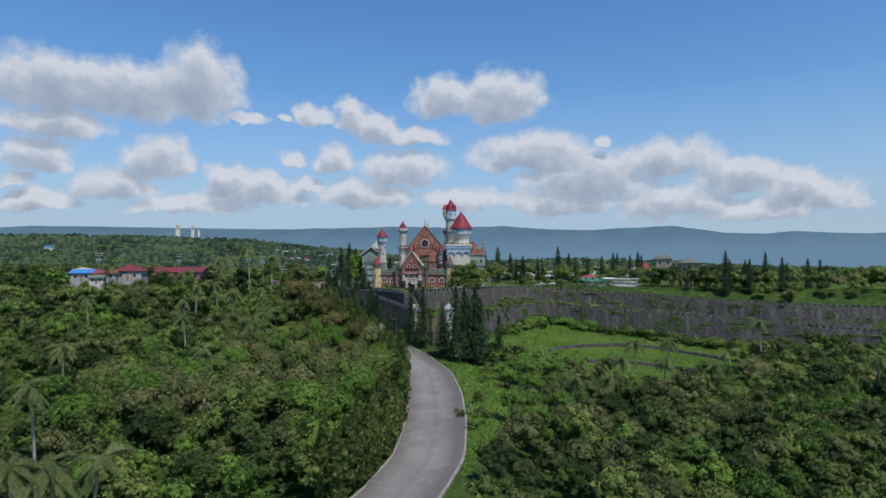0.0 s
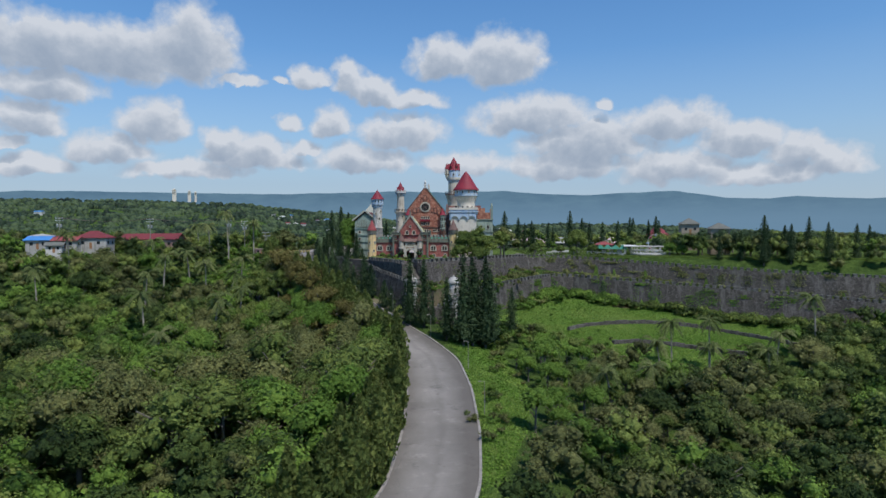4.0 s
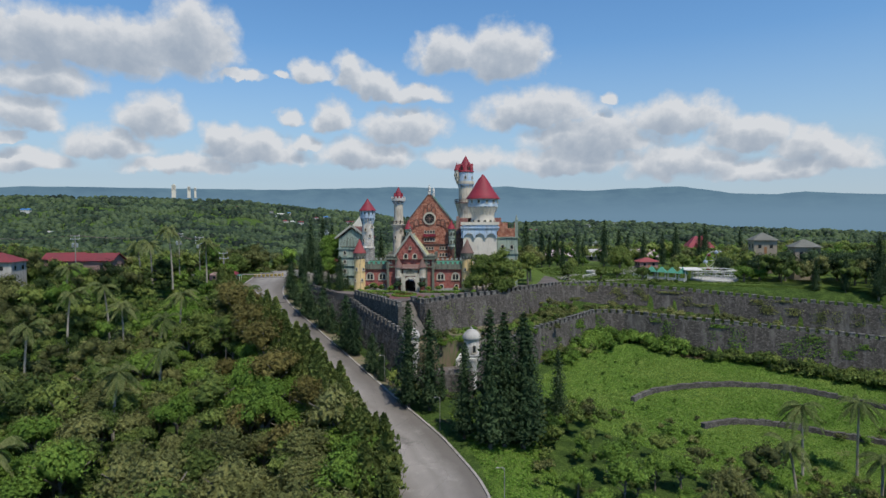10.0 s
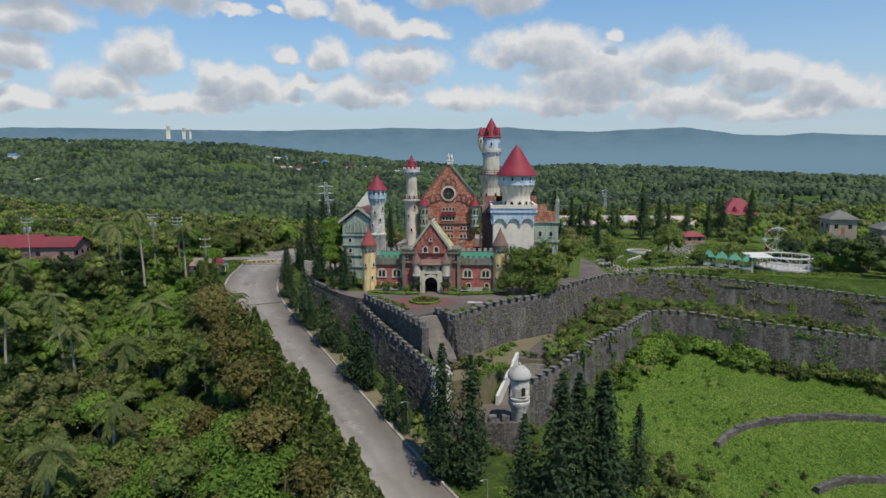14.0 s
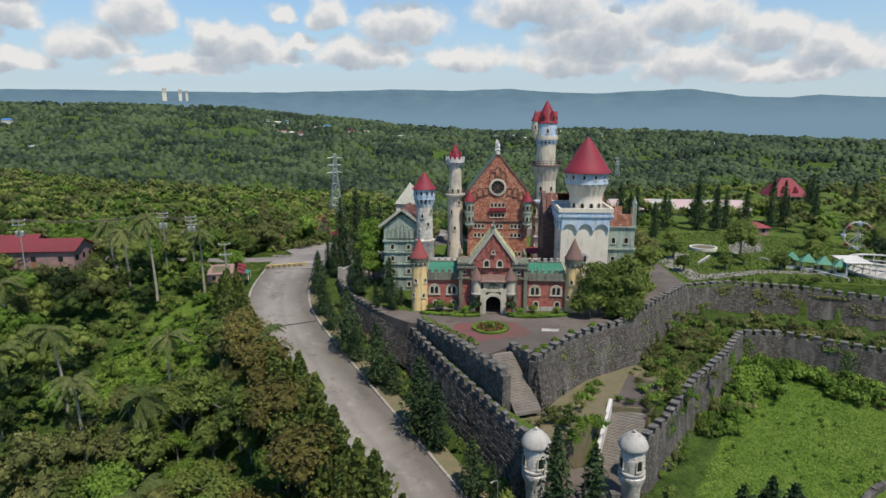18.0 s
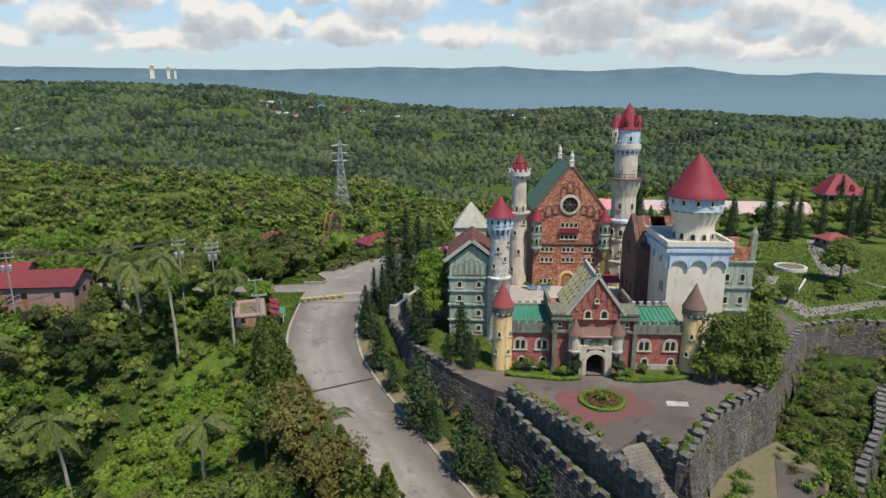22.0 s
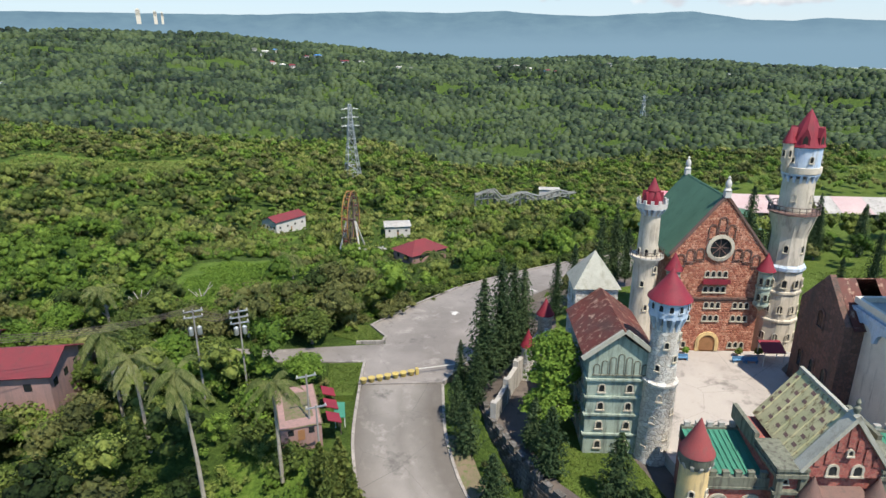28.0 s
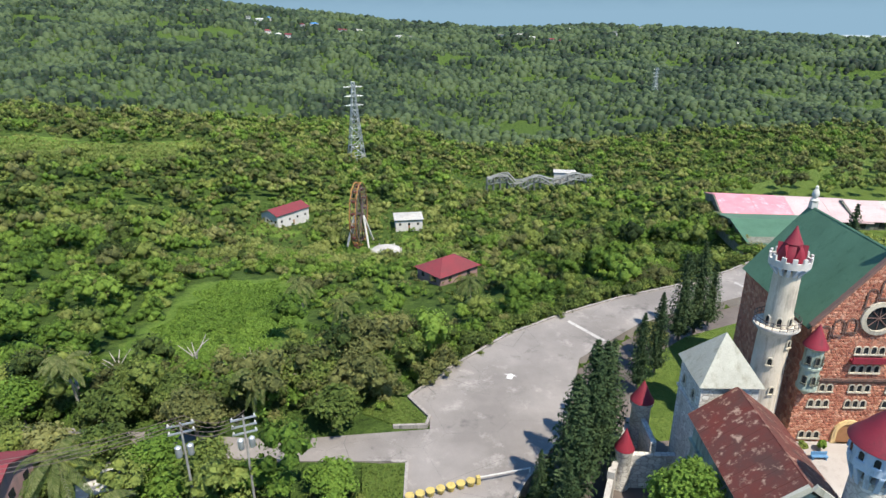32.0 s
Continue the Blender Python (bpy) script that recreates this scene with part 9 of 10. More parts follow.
house(-74, 566, -53.5, 16, 14, 6, 1.0, 5, "chalk", "concrete", "white flat-roofed building in the valley", windows=3)
house(-53, 560, -68, 8, 7, 4, 1.0, 5, "chalk", "concrete", "small white hut in the valley")
house(62, 738, -73, 18, 11, 9, 0.6, -12, "chalk", "concrete", "white boxy ride station in the valley", windows=2)
house(136.3, 291, 9.6, 8.6, 8, 5.6, 2.9, -12, "beige", "greyroof", "beige two-storey house with a grey hipped roof", drop=8)
house(146.8, 280, 7.2, 9, 8, 5.6, 2.8, -12, "beige", "greyroof", "beige two-storey house with a grey hipped roof", drop=8)
house(106.5, 343, -0.2, 9, 7, 3.4, 1.8, 4, "pinkwall", "fadedred", "small pink park hut with a red roof", hip=True)
house(46, 394, 0, 28, 31, 2.4, 2.5, -7, "trim", "gableroof", "low park pavilion under a wide dark green roof", hip=False, windows=4)


def long_hall(x, y, w, d, h, rise, turn, tones):
    t = thing("park_hall", "long park hall with a roof of pink and bleached sheets", "hall", (x, y, 0, turn), "long halls")
    part("wall", Geo().box(-w / 2 + 0.5, w / 2 - 0.5, -d / 2 + 0.8, d / 2 - 0.8, -4, h), MAT["trim"], t)
    n = len(tones)
    for i, tone in enumerate(tones):
        x0, x1 = -w / 2 + w * i / n, -w / 2 + w * (i + 1) / n - 0.06
        for s in (-1, 1):
            q = ((x0, 0, h + rise), (x0, s * d / 2, h - 0.2), (x1, s * d / 2, h - 0.2), (x1, 0, h + rise))
            part("roof_sheet", Geo().sheet(*(q if s < 0 else q[::-1]), 0.2), MAT[tone], t)
    for s in (-1, 1):
        part("gable_wall", Geo().prism(((-d / 2 + 0.8, h), (d / 2 - 0.8, h), (0, h + rise - 0.3)), s * w / 2 - 0.5, s * w / 2 + 0.5 - 0.3 * s, Matrix(((0, 1, 0, 0), (1, 0, 0, 0), (0, 0, 1, 0), (0, 0, 0, 1)))), MAT["trim"], t)
    for i in range(int(w / 5)):
        part("window", Geo().box(-w / 2 + 2 + 5 * i, -w / 2 + 4 + 5 * i, -d / 2 + 0.7, -d / 2 + 0.9, 0.4, h * 0.8), MAT["window"], t)


MAT["palepink"] = plain("bleached_pink_roof", (0.40, 0.29, 0.28), (0.44, 0.35, 0.33), 0.5, (0.38, 0.22, 0.22))
long_hall(60, 415, 46, 30, 2.6, 3.4, -13, ("pinkroof", "pinkroof", "palepink", "palepink"))
long_hall(104, 404, 56, 24, 3.0, 3.6, -9, ("palepink", "concrete", "palepink", "concrete", "palepink"))


def pavilion():
    t = thing("red_pavilion", "tiered crimson pavilion with upturned roofs", "pavilion", (178, 447, -12, -8))
    for z, w, h, rr, rise, ridge in ((0, 10, 8, 14, 4.0, 0.75), (11.5, 7.5, 4.5, 10.5, 9.0, 0.35)):
        tier = part("tier_wall", Geo().box(-w, w, -w * 0.8, w * 0.8, z - 2, z + h), MAT["pinkwall"], t)
        vs = [Vector(v) for v in ((-rr, -rr * 0.8, z + h - 0.4), (rr, -rr * 0.8, z + h - 0.4), (rr, rr * 0.8, z + h - 0.4), (-rr, rr * 0.8, z + h - 0.4), (-w * ridge, -w * ridge * 0.6, z + h + rise), (w * ridge, -w * ridge * 0.6, z + h + rise), (w * ridge, w * ridge * 0.6, z + h + rise), (-w * ridge, w * ridge * 0.6, z + h + rise))]
        part("tier_roof", Geo().add(vs, [(0, 1, 5, 4), (1, 2, 6, 5), (2, 3, 7, 6), (3, 0, 4, 7), (4, 5, 6, 7), (3, 2, 1, 0)]), MAT["pink"], t, "crimson roof tier")
        part("eave_band", Geo().box(-rr + 0.6, rr - 0.6, -rr * 0.8 + 0.6, rr * 0.8 - 0.6, z + h - 1.0, z + h - 0.42), MAT["chalk"], t, "pale band under the eaves")
        for i in range(4):
            # dark plates on the closed wall, painted for the shade within
            part("opening", Geo().box(-w + w * 0.5 * i + w * 0.1, -w + w * 0.5 * i + w * 0.4, -w * 0.8 - 0.1, -w * 0.8 + 0.1, z + 1, z + h * 0.75), MAT["void"], tier)
    for px2 in (-3.2, 3.2):
        part("dormer", Geo().prism(((-1.5, 0), (1.5, 0), (0, 2.6)), -1.5, 2.5, Matrix.Translation((px2, -6.0, 18.0))), MAT["pink"], t)


pavilion()


def kiosk(x, y):
    t = thing("kiosk", "little white park kiosk with a green pyramid roof", "kiosk", (x, y, -0.15, -25), "green-roofed kiosks")
    for px2 in (-1.4, 1.4):
        for py2 in (-1.4, 1.4):
            part("post", Geo().box(px2 - 0.12, px2 + 0.12, py2 - 0.12, py2 + 0.12, 0, 3.0), MAT["chalk"], t)
    part("counter", Geo().box(-1.5, 1.5, -1.5, -1.2, 0, 1.1), MAT["chalk"], t)
    part("roof", Geo().add([Vector(v) for v in ((-2.1, -2.1, 2.9), (2.1, -2.1, 2.9), (2.1, 2.1, 2.9), (-2.1, 2.1, 2.9), (0, 0, 5.2))], [(0, 1, 4), (1, 2, 4), (2, 3, 4), (3, 0, 4), (3, 2, 1, 0)]), MAT["greenroof"], t)


for i in range(4):
    kiosk(88.5 + 2.8 * i, 285.5 - 3.4 * i)


def ring_ride():
    t = thing("ring_ride", "round white steel ride frame on the lawn", "ride", (110, 277, -0.15))
    for r, z in ((8, 0.6), (8, 2.4), (8.4, 4.2), (7.2, 4.2)):
        part("ring_rail", Geo().tube([(r * math.cos(i * math.pi / 16), r * math.sin(i * math.pi / 16), z) for i in range(33)], 0.16, 5), MAT["chalk"], t)
    for i in range(16):
        a = i * math.pi / 8
        part("post", Geo().tube(((8.4 * math.cos(a), 8.4 * math.sin(a), 0), (8.1 * math.cos(a), 8.1 * math.sin(a), 4.2)), 0.13, 5), MAT["chalk"], t)
        part("strut", Geo().tube(((8.0 * math.cos(a), 8.0 * math.sin(a), 0.6), (8.0 * math.cos(a + 0.39), 8.0 * math.sin(a + 0.39), 2.4)), 0.09, 4), MAT["chalk"], t)
    part("floor", Geo().lathe(0, 0, ((8.6, 0.0), (8.6, 0.5), (0.1, 0.5)), 32), MAT["concrete"], t)
    part("canopy", Geo().sheet((-13.5, -4.5, 4.4), (-6.5, -5.5, 4.4), (-5.5, 3, 4.9), (-12.5, 4, 4.9), 0.2), MAT["chalk"], t, "flat white canopy")
    for lx, ly in ((-13, -4), (-12, 3.6), (-7, -5), (-6, 2.6)):
        part("post", Geo().tube(((lx, ly, 0), (lx, ly, 4.4)), 0.12, 5), MAT["chalk"], t)


ring_ride()


def small_wheel():
    t = thing("cabin_wheel", "small white wheel ride with hanging cabins", "ride", (127, 312, 0, -25))
    for s in (-0.7, 0.7):
        part("rim", Geo().tube([(4.4 * math.cos(i * math.pi / 12), s, 5.2 + 4.4 * math.sin(i * math.pi / 12)) for i in range(25)], 0.14, 5), MAT["chalk"], t)
        for lx in (-2.5, 2.5):
            part("leg", Geo().tube(((lx, s * 1.6, 0), (0, s, 5.2)), 0.18, 5), MAT["steel"], t)
    for i in range(8):
        a = i * math.pi / 4
        part("spoke", Geo().tube(((0, 0, 5.2), (4.4 * math.cos(a), 0, 5.2 + 4.4 * math.sin(a))), 0.1, 4), MAT["chalk"], t)
        part("cabin", Geo().lathe(4.4 * math.cos(a), 0, ((0.3, 4.0 + 4.4 * math.sin(a)), (0.9, 4.2 + 4.4 * math.sin(a)), (0.9, 4.8 + 4.4 * math.sin(a)), (0.2, 5.5 + 4.4 * math.sin(a))), 10), MAT["pink" if i % 2 else "blue"], t, "crimson cabin" if i % 2 else "pale blue cabin", True)


small_wheel()


MAT["wheelpaint"] = plain("rusty_wheel_paint", (0.36, 0.20, 0.06), (0.22, 0.10, 0.04), 0.6, (0.12, 0.06, 0.035), stain_at=(0.5, 0.7))


def big_wheel():
    t = thing("ferris_wheel", "derelict rusty ferris wheel on white steel legs", "ferris wheel", (-100.8, 540, -58, 84))
    c, r = 20.5, 17.5
    for s in (-1.6, 1.6):
        part("rim", Geo().tube([(r * math.cos(i * math.pi / 16), s, c + r * math.sin(i * math.pi / 16)) for i in range(33)], 0.32, 5), MAT["wheelpaint"], t, "rusty yellow rim")
        part("inner_rim", Geo().tube([(r * 0.84 * math.cos(i * math.pi / 16), s, c + r * 0.84 * math.sin(i * math.pi / 16)) for i in range(33)], 0.22, 4), MAT["iron"], t)
        for lx in (-8, 8):
            part("leg", Geo().tube(((lx, s * 4.2, 0), (0, s * 1.5, c)), 0.55, 6), MAT["chalk"], t, "white steel leg")
    for i in range(16):
        a = i * math.pi / 8
        for s in (-1.6, 1.6):
            part("spoke", Geo().tube(((0, s, c), (r * math.cos(a), s, c + r * math.sin(a))), 0.18, 4), MAT["iron"], t)
        part("cross_bar", Geo().tube(((r * math.cos(a), -1.6, c + r * math.sin(a)), (r * math.cos(a), 1.6, c + r * math.sin(a))), 0.2, 4), MAT["wheelpaint"], t)
        part("gondola", Geo().lathe(r * math.cos(a), 0, ((0.4, c + r * math.sin(a) - 2.6), (1.1, c + r * math.sin(a) - 2.2), (1.1, c + r * math.sin(a) - 1.2), (1.0, c + r * math.sin(a) - 1.2)), 8), MAT["rust"], t, "rusted gondola")
    part("hub", Geo().tube(((0, -3, c), (0, 3, c)), 0.9, 8), MAT["iron"], t)


big_wheel()
tent = thing("round_canopy", "collapsed pale round canopy beside the wheel", "canopy", (-85, 516, -52.5))
part("canopy", Geo().lathe(0, 0, ((8.0, 2.2), (7.6, 3.0), (4.4, 4.2), (0.1, 4.9)), 12), MAT["concrete"], tent)
for i in range(6):
    part("post", Geo().tube(((8 * math.cos(i * 1.047), 8 * math.sin(i * 1.047), -2), (8 * math.cos(i * 1.047), 8 * math.sin(i * 1.047), 3.6)), 0.25, 5), MAT["chalk"], tent)


def lattice_tower(x, y, z, h, label):
    t = thing("power_pylon", label, "pylon", (x, y, z, 20), "power pylons")
    def wid(f):
        return h * (0.085 * (1 - f) ** 1.4 + 0.018)
    n = 9
    for sx in (-1, 1):
        for sy in (-1, 1):
            part("leg", Geo().tube([(sx * wid(i / n), sy * wid(i / n), h * i / n) for i in range(n + 1)], 0.28, 4), MAT["steel"], t)
    for i in range(n):
        f0, f1 = i / n, (i + 1) / n
        a, b2 = wid(f0), wid(f1)
        for k in range(4):
            c, s = ((1, 0), (0, 1), (-1, 0), (0, -1))[k]
            def rot(px2, py2):
                return px2 * c - py2 * s, px2 * s + py2 * c
            for p0, p1, za in ((rot(-a, -a), rot(b2, -b2), f0), (rot(a, -a), rot(-b2, -b2), f0), (rot(-b2, -b2), rot(b2, -b2), f1)):
                part("brace", Geo().tube(((*p0, h * za), (*p1, h * f1)), 0.16, 4), MAT["steel"], t)
    for f in (0.72, 0.83, 0.94):
        w2 = h * 0.12
        part("cross_arm", Geo().tube(((-w2, 0, h * f), (0, 0, h * f + 1.2), (w2, 0, h * f)), 0.25, 4).tube(((-w2, 0, h * f), (w2, 0, h * f)), 0.22, 4), MAT["steel"], t)


lattice_tower(-118.8, 725, -51, 66, "tall grey lattice power pylon in the valley")
lattice_tower(303, 1175, -62, 50, "grey lattice power pylon on the far slope")


MAT["oldsteel"] = plain("dull_old_steel", (0.20, 0.21, 0.20), (0.13, 0.14, 0.13), 1.5, (0.12, 0.08, 0.06))


def coaster():
    t = thing("coaster_track", "derelict grey roller coaster lattice half overgrown", "roller coaster", (28, -62, 7.0))
    prof = [(-38 + 6 * i, 772 + 1.6 * i + 3 * math.sin(i * 0.9), -78 + (9 if i < 4 else 5 + 2.5 * math.sin(i * 1.1))) for i in range(17)]
    for s in (-1, 1):
        part("rail", Geo().tube([(x, y + s * 1.6, z) for x, y, z in prof], 0.7, 4), MAT["oldsteel"], t)
        part("lower_rail", Geo().tube([(x, y + s * 3.2, z - 5) for x, y, z in prof], 0.55, 4), MAT["oldsteel"], t)
        part("hoop_rail", Geo().tube([(x, y + s * 2.6 - 4, z + 3.5 * math.sin(k * 0.42)) for k, (x, y, z) in enumerate(prof)], 0.6, 4), MAT["oldsteel"], t)
    for k, (x, y, z) in enumerate(prof):
        part("trestle", Geo().tube(((x, y - 4, -92), (x, y - 1.6, z)), 0.6, 4).tube(((x, y + 4, -92), (x, y + 1.6, z)), 0.6, 4).tube(((x, y - 3, z - 5), (x, y + 3, z - 5)), 0.5, 4), MAT["oldsteel"], t)
        if k:
            q = prof[k - 1]
            part("brace", Geo().tube(((q[0], q[1] - 3, q[2] - 6), (x, y - 1.6, z)), 0.5, 4).tube(((q[0], q[1] + 1.6, q[2]), (x, y + 3, z - 6)), 0.5, 4), MAT["oldsteel"], t)


coaster()


# ---- poles, wires, lamps ----
def pole(x, y, z, top, arms, label, turn=20):
    t = thing("power_pole", label, "utility pole", (x, y, z, turn), "utility poles")
    h = top - z
    part("post", Geo().tube(((0, 0, -0.5), (0, 0, h)), 0.19, 7, 0.7), MAT["polegrey"], t)
    for k in range(arms):
        part("cross_arm", Geo().box(-1.6, 1.6, -0.09, 0.09, h - 0.5 - 1.1 * k, h - 0.28 - 1.1 * k), MAT["steel"], t)
        for i in (-1.4, 1.4):
            part("insulator", Geo().lathe(i, 0, ((0.1, h - 0.28 - 1.1 * k), (0.14, h - 0.1 - 1.1 * k), (0.06, h + 0.1 - 1.1 * k)), 6), MAT["chalk"], t)
    if arms > 1:
        for i in (-0.7, 0.7):
            part("transformer", Geo().lathe(i, -0.5, ((0.35, h - 4.6), (0.42, h - 4.4), (0.42, h - 3.2), (0.2, h - 3.0)), 10), MAT["steel"], t, "grey transformer can", True)
    return t


POLES = ((-97.5, 279, 1.5, 19), (-90.8, 282, 1.2, 17.5), (-132, 270, 4, 18.5), (-170, 262, 6, 19), (-77.0, 268.5, 0.8, 12.0), (-74.5, 262.0, -1.0, 10.5))
for k, (x, y, z, top) in enumerate(POLES):
    pole(x, y, z, top, 3 if k == 1 else 2 if k < 4 else 1, "concrete power pole with cross arms and transformers" if k < 2 else "concrete power pole among the trees")
wires = thing("power_wires", "sagging power wires between the poles", "wires")
for a, b2 in ((3, 2), (2, 0), (0, 1)):
    for o in (-1.3, -0.4, 0.5, 1.4):
        p, q = Vector((POLES[a][0], POLES[a][1] + o, POLES[a][3])), Vector((POLES[b2][0], POLES[b2][1] + o, POLES[b2][3]))
        part("wire", Geo().tube([p.lerp(q, s / 8) - Vector((0, 0, 1.6 * (1 - (s / 4 - 1) ** 2))) for s in range(9)], 0.045, 4), MAT["iron"], wires)
for s, h in ((46, 7), (62, 7), (76, 6.5), (88, 6.5)):
    if s < len(road_mid):
        x, y, z = road_mid[s]
        nx, ny = road_nrm[s]
        lp = thing("lamp_post", "slim grey lamp post beside the road", "lamp post", (x - nx * 9.4, y - ny * 9.4, z, math.degrees(math.atan2(ny, nx))), "road lamp posts")
        part("post", Geo().tube(((0, 0, -0.6), (0, 0, h)), 0.075, 6, 0.7), MAT["polegrey"], lp)
        part("arm", Geo().tube(((0, 0, h), (0.5, 0, h + 0.2), (1.0, 0, h + 0.2)), 0.05, 5), MAT["polegrey"], lp)
        part("lamp_head", Geo().box(0.9, 1.4, -0.1, 0.1, h + 0.12, h + 0.24), MAT["concrete"], lp)

# ---- the field: low curved walls ----
for nm, line in (("field_wall", ((53, 199.5), (57, 204), (63, 208), (73, 210.8), (86, 212.4), (98, 212.0), (106, 210), (115.5, 205), (124, 197), (134, 184))), ("field_wall_2", ((65.4, 185.5), (71, 189), (78.3, 191.2), (86, 191.2), (92, 190.0), (99.5, 186.4), (108, 182), (117, 174)))):
    g = Geo()
    p = np.array(line)
    s = np.concatenate([[0], np.cumsum(np.hypot(*np.diff(p, axis=0).T))])
    q = np.linspace(0, s[-1], 40)
    c = np.stack([np.interp(q, s, p[:, k]) for k in range(2)], 1)
    for _ in range(4):
        c[1:-1] = (c[:-2] + 2 * c[1:-1] + c[2:]) / 4
    w = thing(nm, "low dark stone wall curving through the grass", "wall", kind="structure")
    for a, b2 in zip(c, c[1:]):
        d = b2 - a
        z = at_land(*(a + b2) / 2)
        m = Matrix.Translation((*a, z)) @ Matrix.Rotation(math.atan2(d[1], d[0]), 4, "Z")
        part("stone_course", Geo().box(-0.1, float(np.hypot(*d)) + 0.1, -0.55, 0.55, -1.5, 1.3 + random.uniform(-0.25, 0.15), m), MAT["basalt"], w)

# ---- park paths and planters ----
setting("park_path", Geo().slab(((52, 271), (60, 273), (78, 279), (96, 276), (97, 279), (79, 283), (58, 278), (56, 292), (66, 306), (63, 309), (51, 295)), -0.5, -0.09), MAT["lot"], "grey paved path across the park lawn", "path")
setting("park_road", Geo().slab(((80, 305), (93, 310), (108, 340), (112, 352), (104, 354), (97, 342), (84, 316)), -0.5, -0.09), MAT["lot"], "grey park road running back between lawns", "path")
ringp = thing("round_planter", "round white-walled planter in the park", "planter", (74, 314, -0.15))
part("rim", Geo().lathe(0, 0, ((4.6, 0), (4.6, 1.0), (3.9, 1.0), (3.9, 0.2)), 32), MAT["chalk"], ringp, "", True)
part("soil", Geo().lathe(0, 0, ((3.95, 0.1), (3.9, 0.7), (0.1, 0.9)), 24), MAT["dirt"], ringp, "", True)
rail = thing("white_railing", "low white concrete railing in the park", "railing", (0, 0, 0))
for a, b2 in (((84.5, 296), (94.5, 268)), ((62, 290), (70, 300))):
    d = Vector((b2[0] - a[0], b2[1] - a[1]))
    m = Matrix.Translation((*a, -0.15)) @ Matrix.Rotation(math.atan2(d.y, d.x), 4, "Z")
    part("rail", Geo().box(0, d.length, -0.18, 0.18, 0.9, 1.15, m), MAT["chalk"], rail)
    for i in range(9):
        part("post", Geo().box(d.length * i / 8 - 0.15, d.length * i / 8 + 0.15, -0.15, 0.15, 0, 0.9, m), MAT["chalk"], rail)

# ---- far houses ----
rg = random.Random(21)
FAR = [(-14.5, 2192), (-13.7, 2185), (-13.0, 2206), (-10.6, 2075), (-9.7, 2090), (-7.6, 2048), (-6.3, 2027), (-4.6, 2276), (-12.6, 1696), (-11.9, 1685), (6.5, 2138), (7.4, 2071), (16.4, 2600), (10.8, 2386), (-32.7, 1902), (-16.0, 2580), (-13.3, 1900), (-12.6, 1850), (-14.2, 2050), (-9.6, 2300), (-8.8, 2250), (-6.5, 2100), (-3.3, 1900), (-2.4, 1950), (8.8, 2000), (9.5, 1960), (22.9, 2300), (-20, 2300), (-25, 2400), (-17.5, 2200), (5, 2150), (14, 2250), (-31, 1500)]
for az, dist in FAR:
    x, y = dist * math.sin(radians(az)), dist * math.cos(radians(az))
    house(x, y, at_land(x, y) + 3.5, rg.uniform(10, 22), rg.uniform(9, 13), 6, 2.5, rg.uniform(-30, 30), "chalk", rg.choice(("concrete", "chalk", "fadedred", "greyroof", "blueroof", "villageroof")), "distant pale house on the wooded hillside", "hillside_house", 3, rg.random() < 0.5, 1.0, 14, "hillside houses")
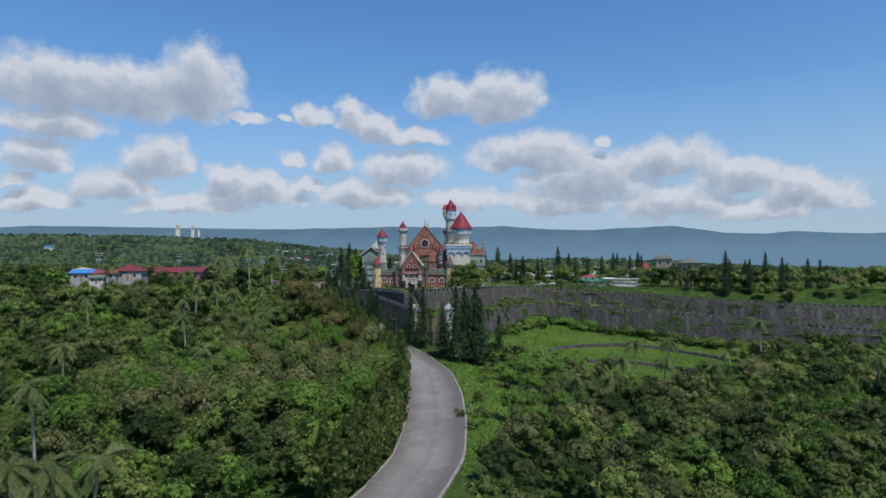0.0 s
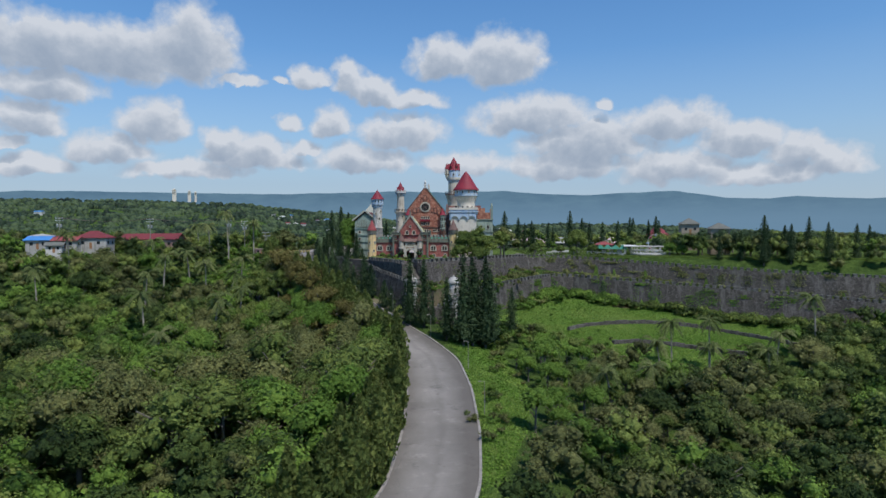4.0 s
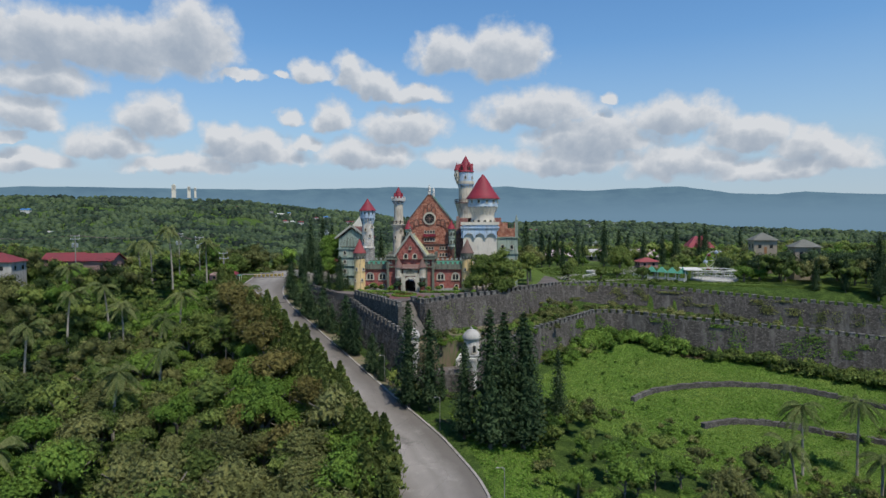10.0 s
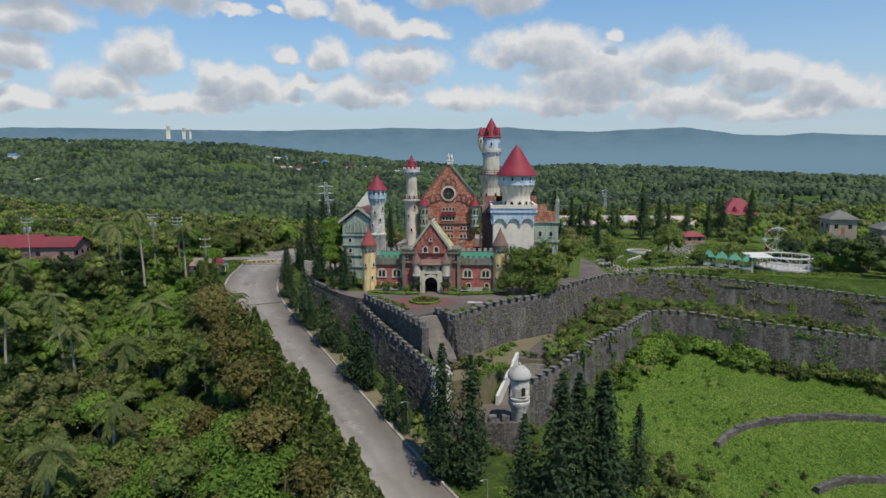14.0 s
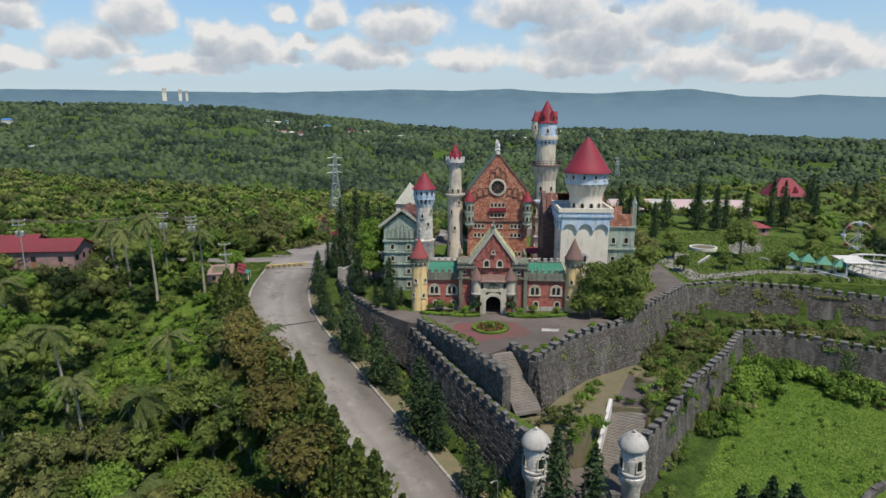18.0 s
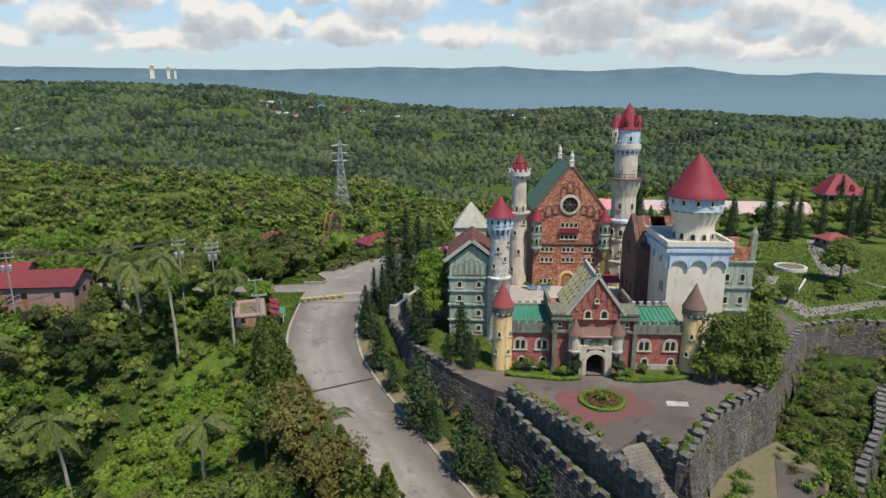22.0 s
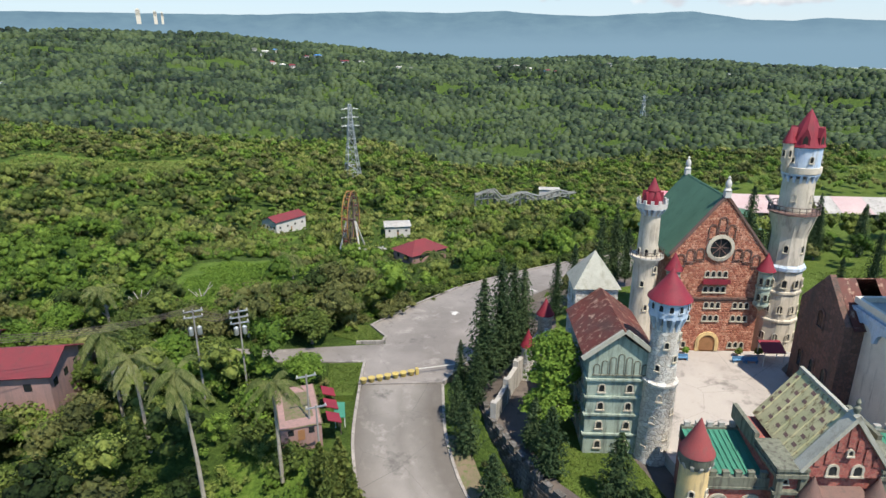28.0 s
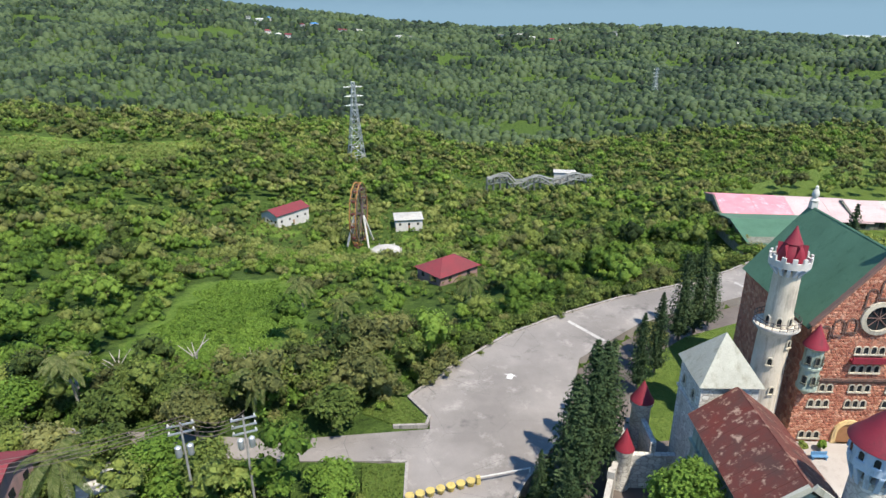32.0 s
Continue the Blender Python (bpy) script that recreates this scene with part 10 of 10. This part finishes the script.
for az, w, h in ((-22.7, 34, 50), (-21.5, 26, 36), (-21.0, 18, 28), (-36.5, 130, 30)):
    x, y = 5950 * math.sin(radians(az)), 5950 * math.cos(radians(az))
    t = thing("tower_block", "distant white apartment tower on the ridge", "building", (x, y, 312, -az), "towers on the ridge")
    part("wall", Geo().box(-w / 2, w / 2, -14, 14, -60, h), MAT["white"], t)
    part("roof_house", Geo().box(-w / 5, w / 5, -6, 6, h, h + 8), MAT["white"], t)
    for k in range(6):
        part("window_band", Geo().box(-w / 2 + 2, w / 2 - 2, -14.3, -14, h * (0.1 + 0.15 * k), h * (0.1 + 0.15 * k) + 3), MAT["greyroof"], t)


# ---- beside the lane: rough grass, dead trees ----
grass("island_grass", ((-78, 304), (-72, 300.6), (-67.2, 300.6), (-67, 302.2), (-70.4, 307.6), (-76, 309)), 900, 0.2, "rough grass on the kerbed island", "lawnblade", 1.6)
grass("strip_grass", ((-76, 280), (-71.2, 280), (-70.6, 286), (-70.6, 290.6), (-77, 290.6)), 900, 0.2, "rough grass on the kerbed strip", "lawnblade", 1.6)
grass("side_grass", ((-25.5, 243.5), (-23.5, 250), (-26, 262), (-36, 276), (-42.5, 268), (-38.5, 256), (-32, 247)), 3500, 0.16, "lawn grass beside the hall", "lawnblade", 0.05)
grass("park_grass", ((50, 268), (80, 270), (125, 258), (128, 330), (92, 350), (50, 340)), 14000, 0.3, "lawn grass of the park", "lawnblade", -0.15)


def dead_tree(x, y, h, seed):
    t = thing("dead_tree", "bare grey dead tree without leaves", "tree", (x, y, at_land(x, y), 40 * seed), "dead trees")
    rg3 = random.Random(seed)
    part("trunk", Geo().tube(((0, 0, -0.5), (0.2, 0.1, h * 0.35), (0.0, 0.3, h * 0.6)), 0.3, 6, 0.6), MAT["deadwood"], t)
    for k in range(7):
        a = k * 0.9 + rg3.uniform(-0.3, 0.3)
        z0 = h * rg3.uniform(0.3, 0.6)
        r = h * rg3.uniform(0.2, 0.34)
        g = Geo().tube(((0.1, 0.15, z0), (math.cos(a) * r * 0.5, math.sin(a) * r * 0.5, z0 + h * 0.2), (math.cos(a) * r, math.sin(a) * r, z0 + h * rg3.uniform(0.3, 0.42))), 0.15, 5, 0.35)
        part("limb", g, MAT["deadwood"], t)


MAT["deadwood"] = plain("bleached_dead_wood", (0.42, 0.39, 0.35), (0.30, 0.28, 0.25), 2.0)
for k, (x, y, h) in enumerate(((-130, 312, 11), (-124, 316, 9), (-100, 318, 8), (-112, 322, 9))):
    dead_tree(x, y, h, k + 1)
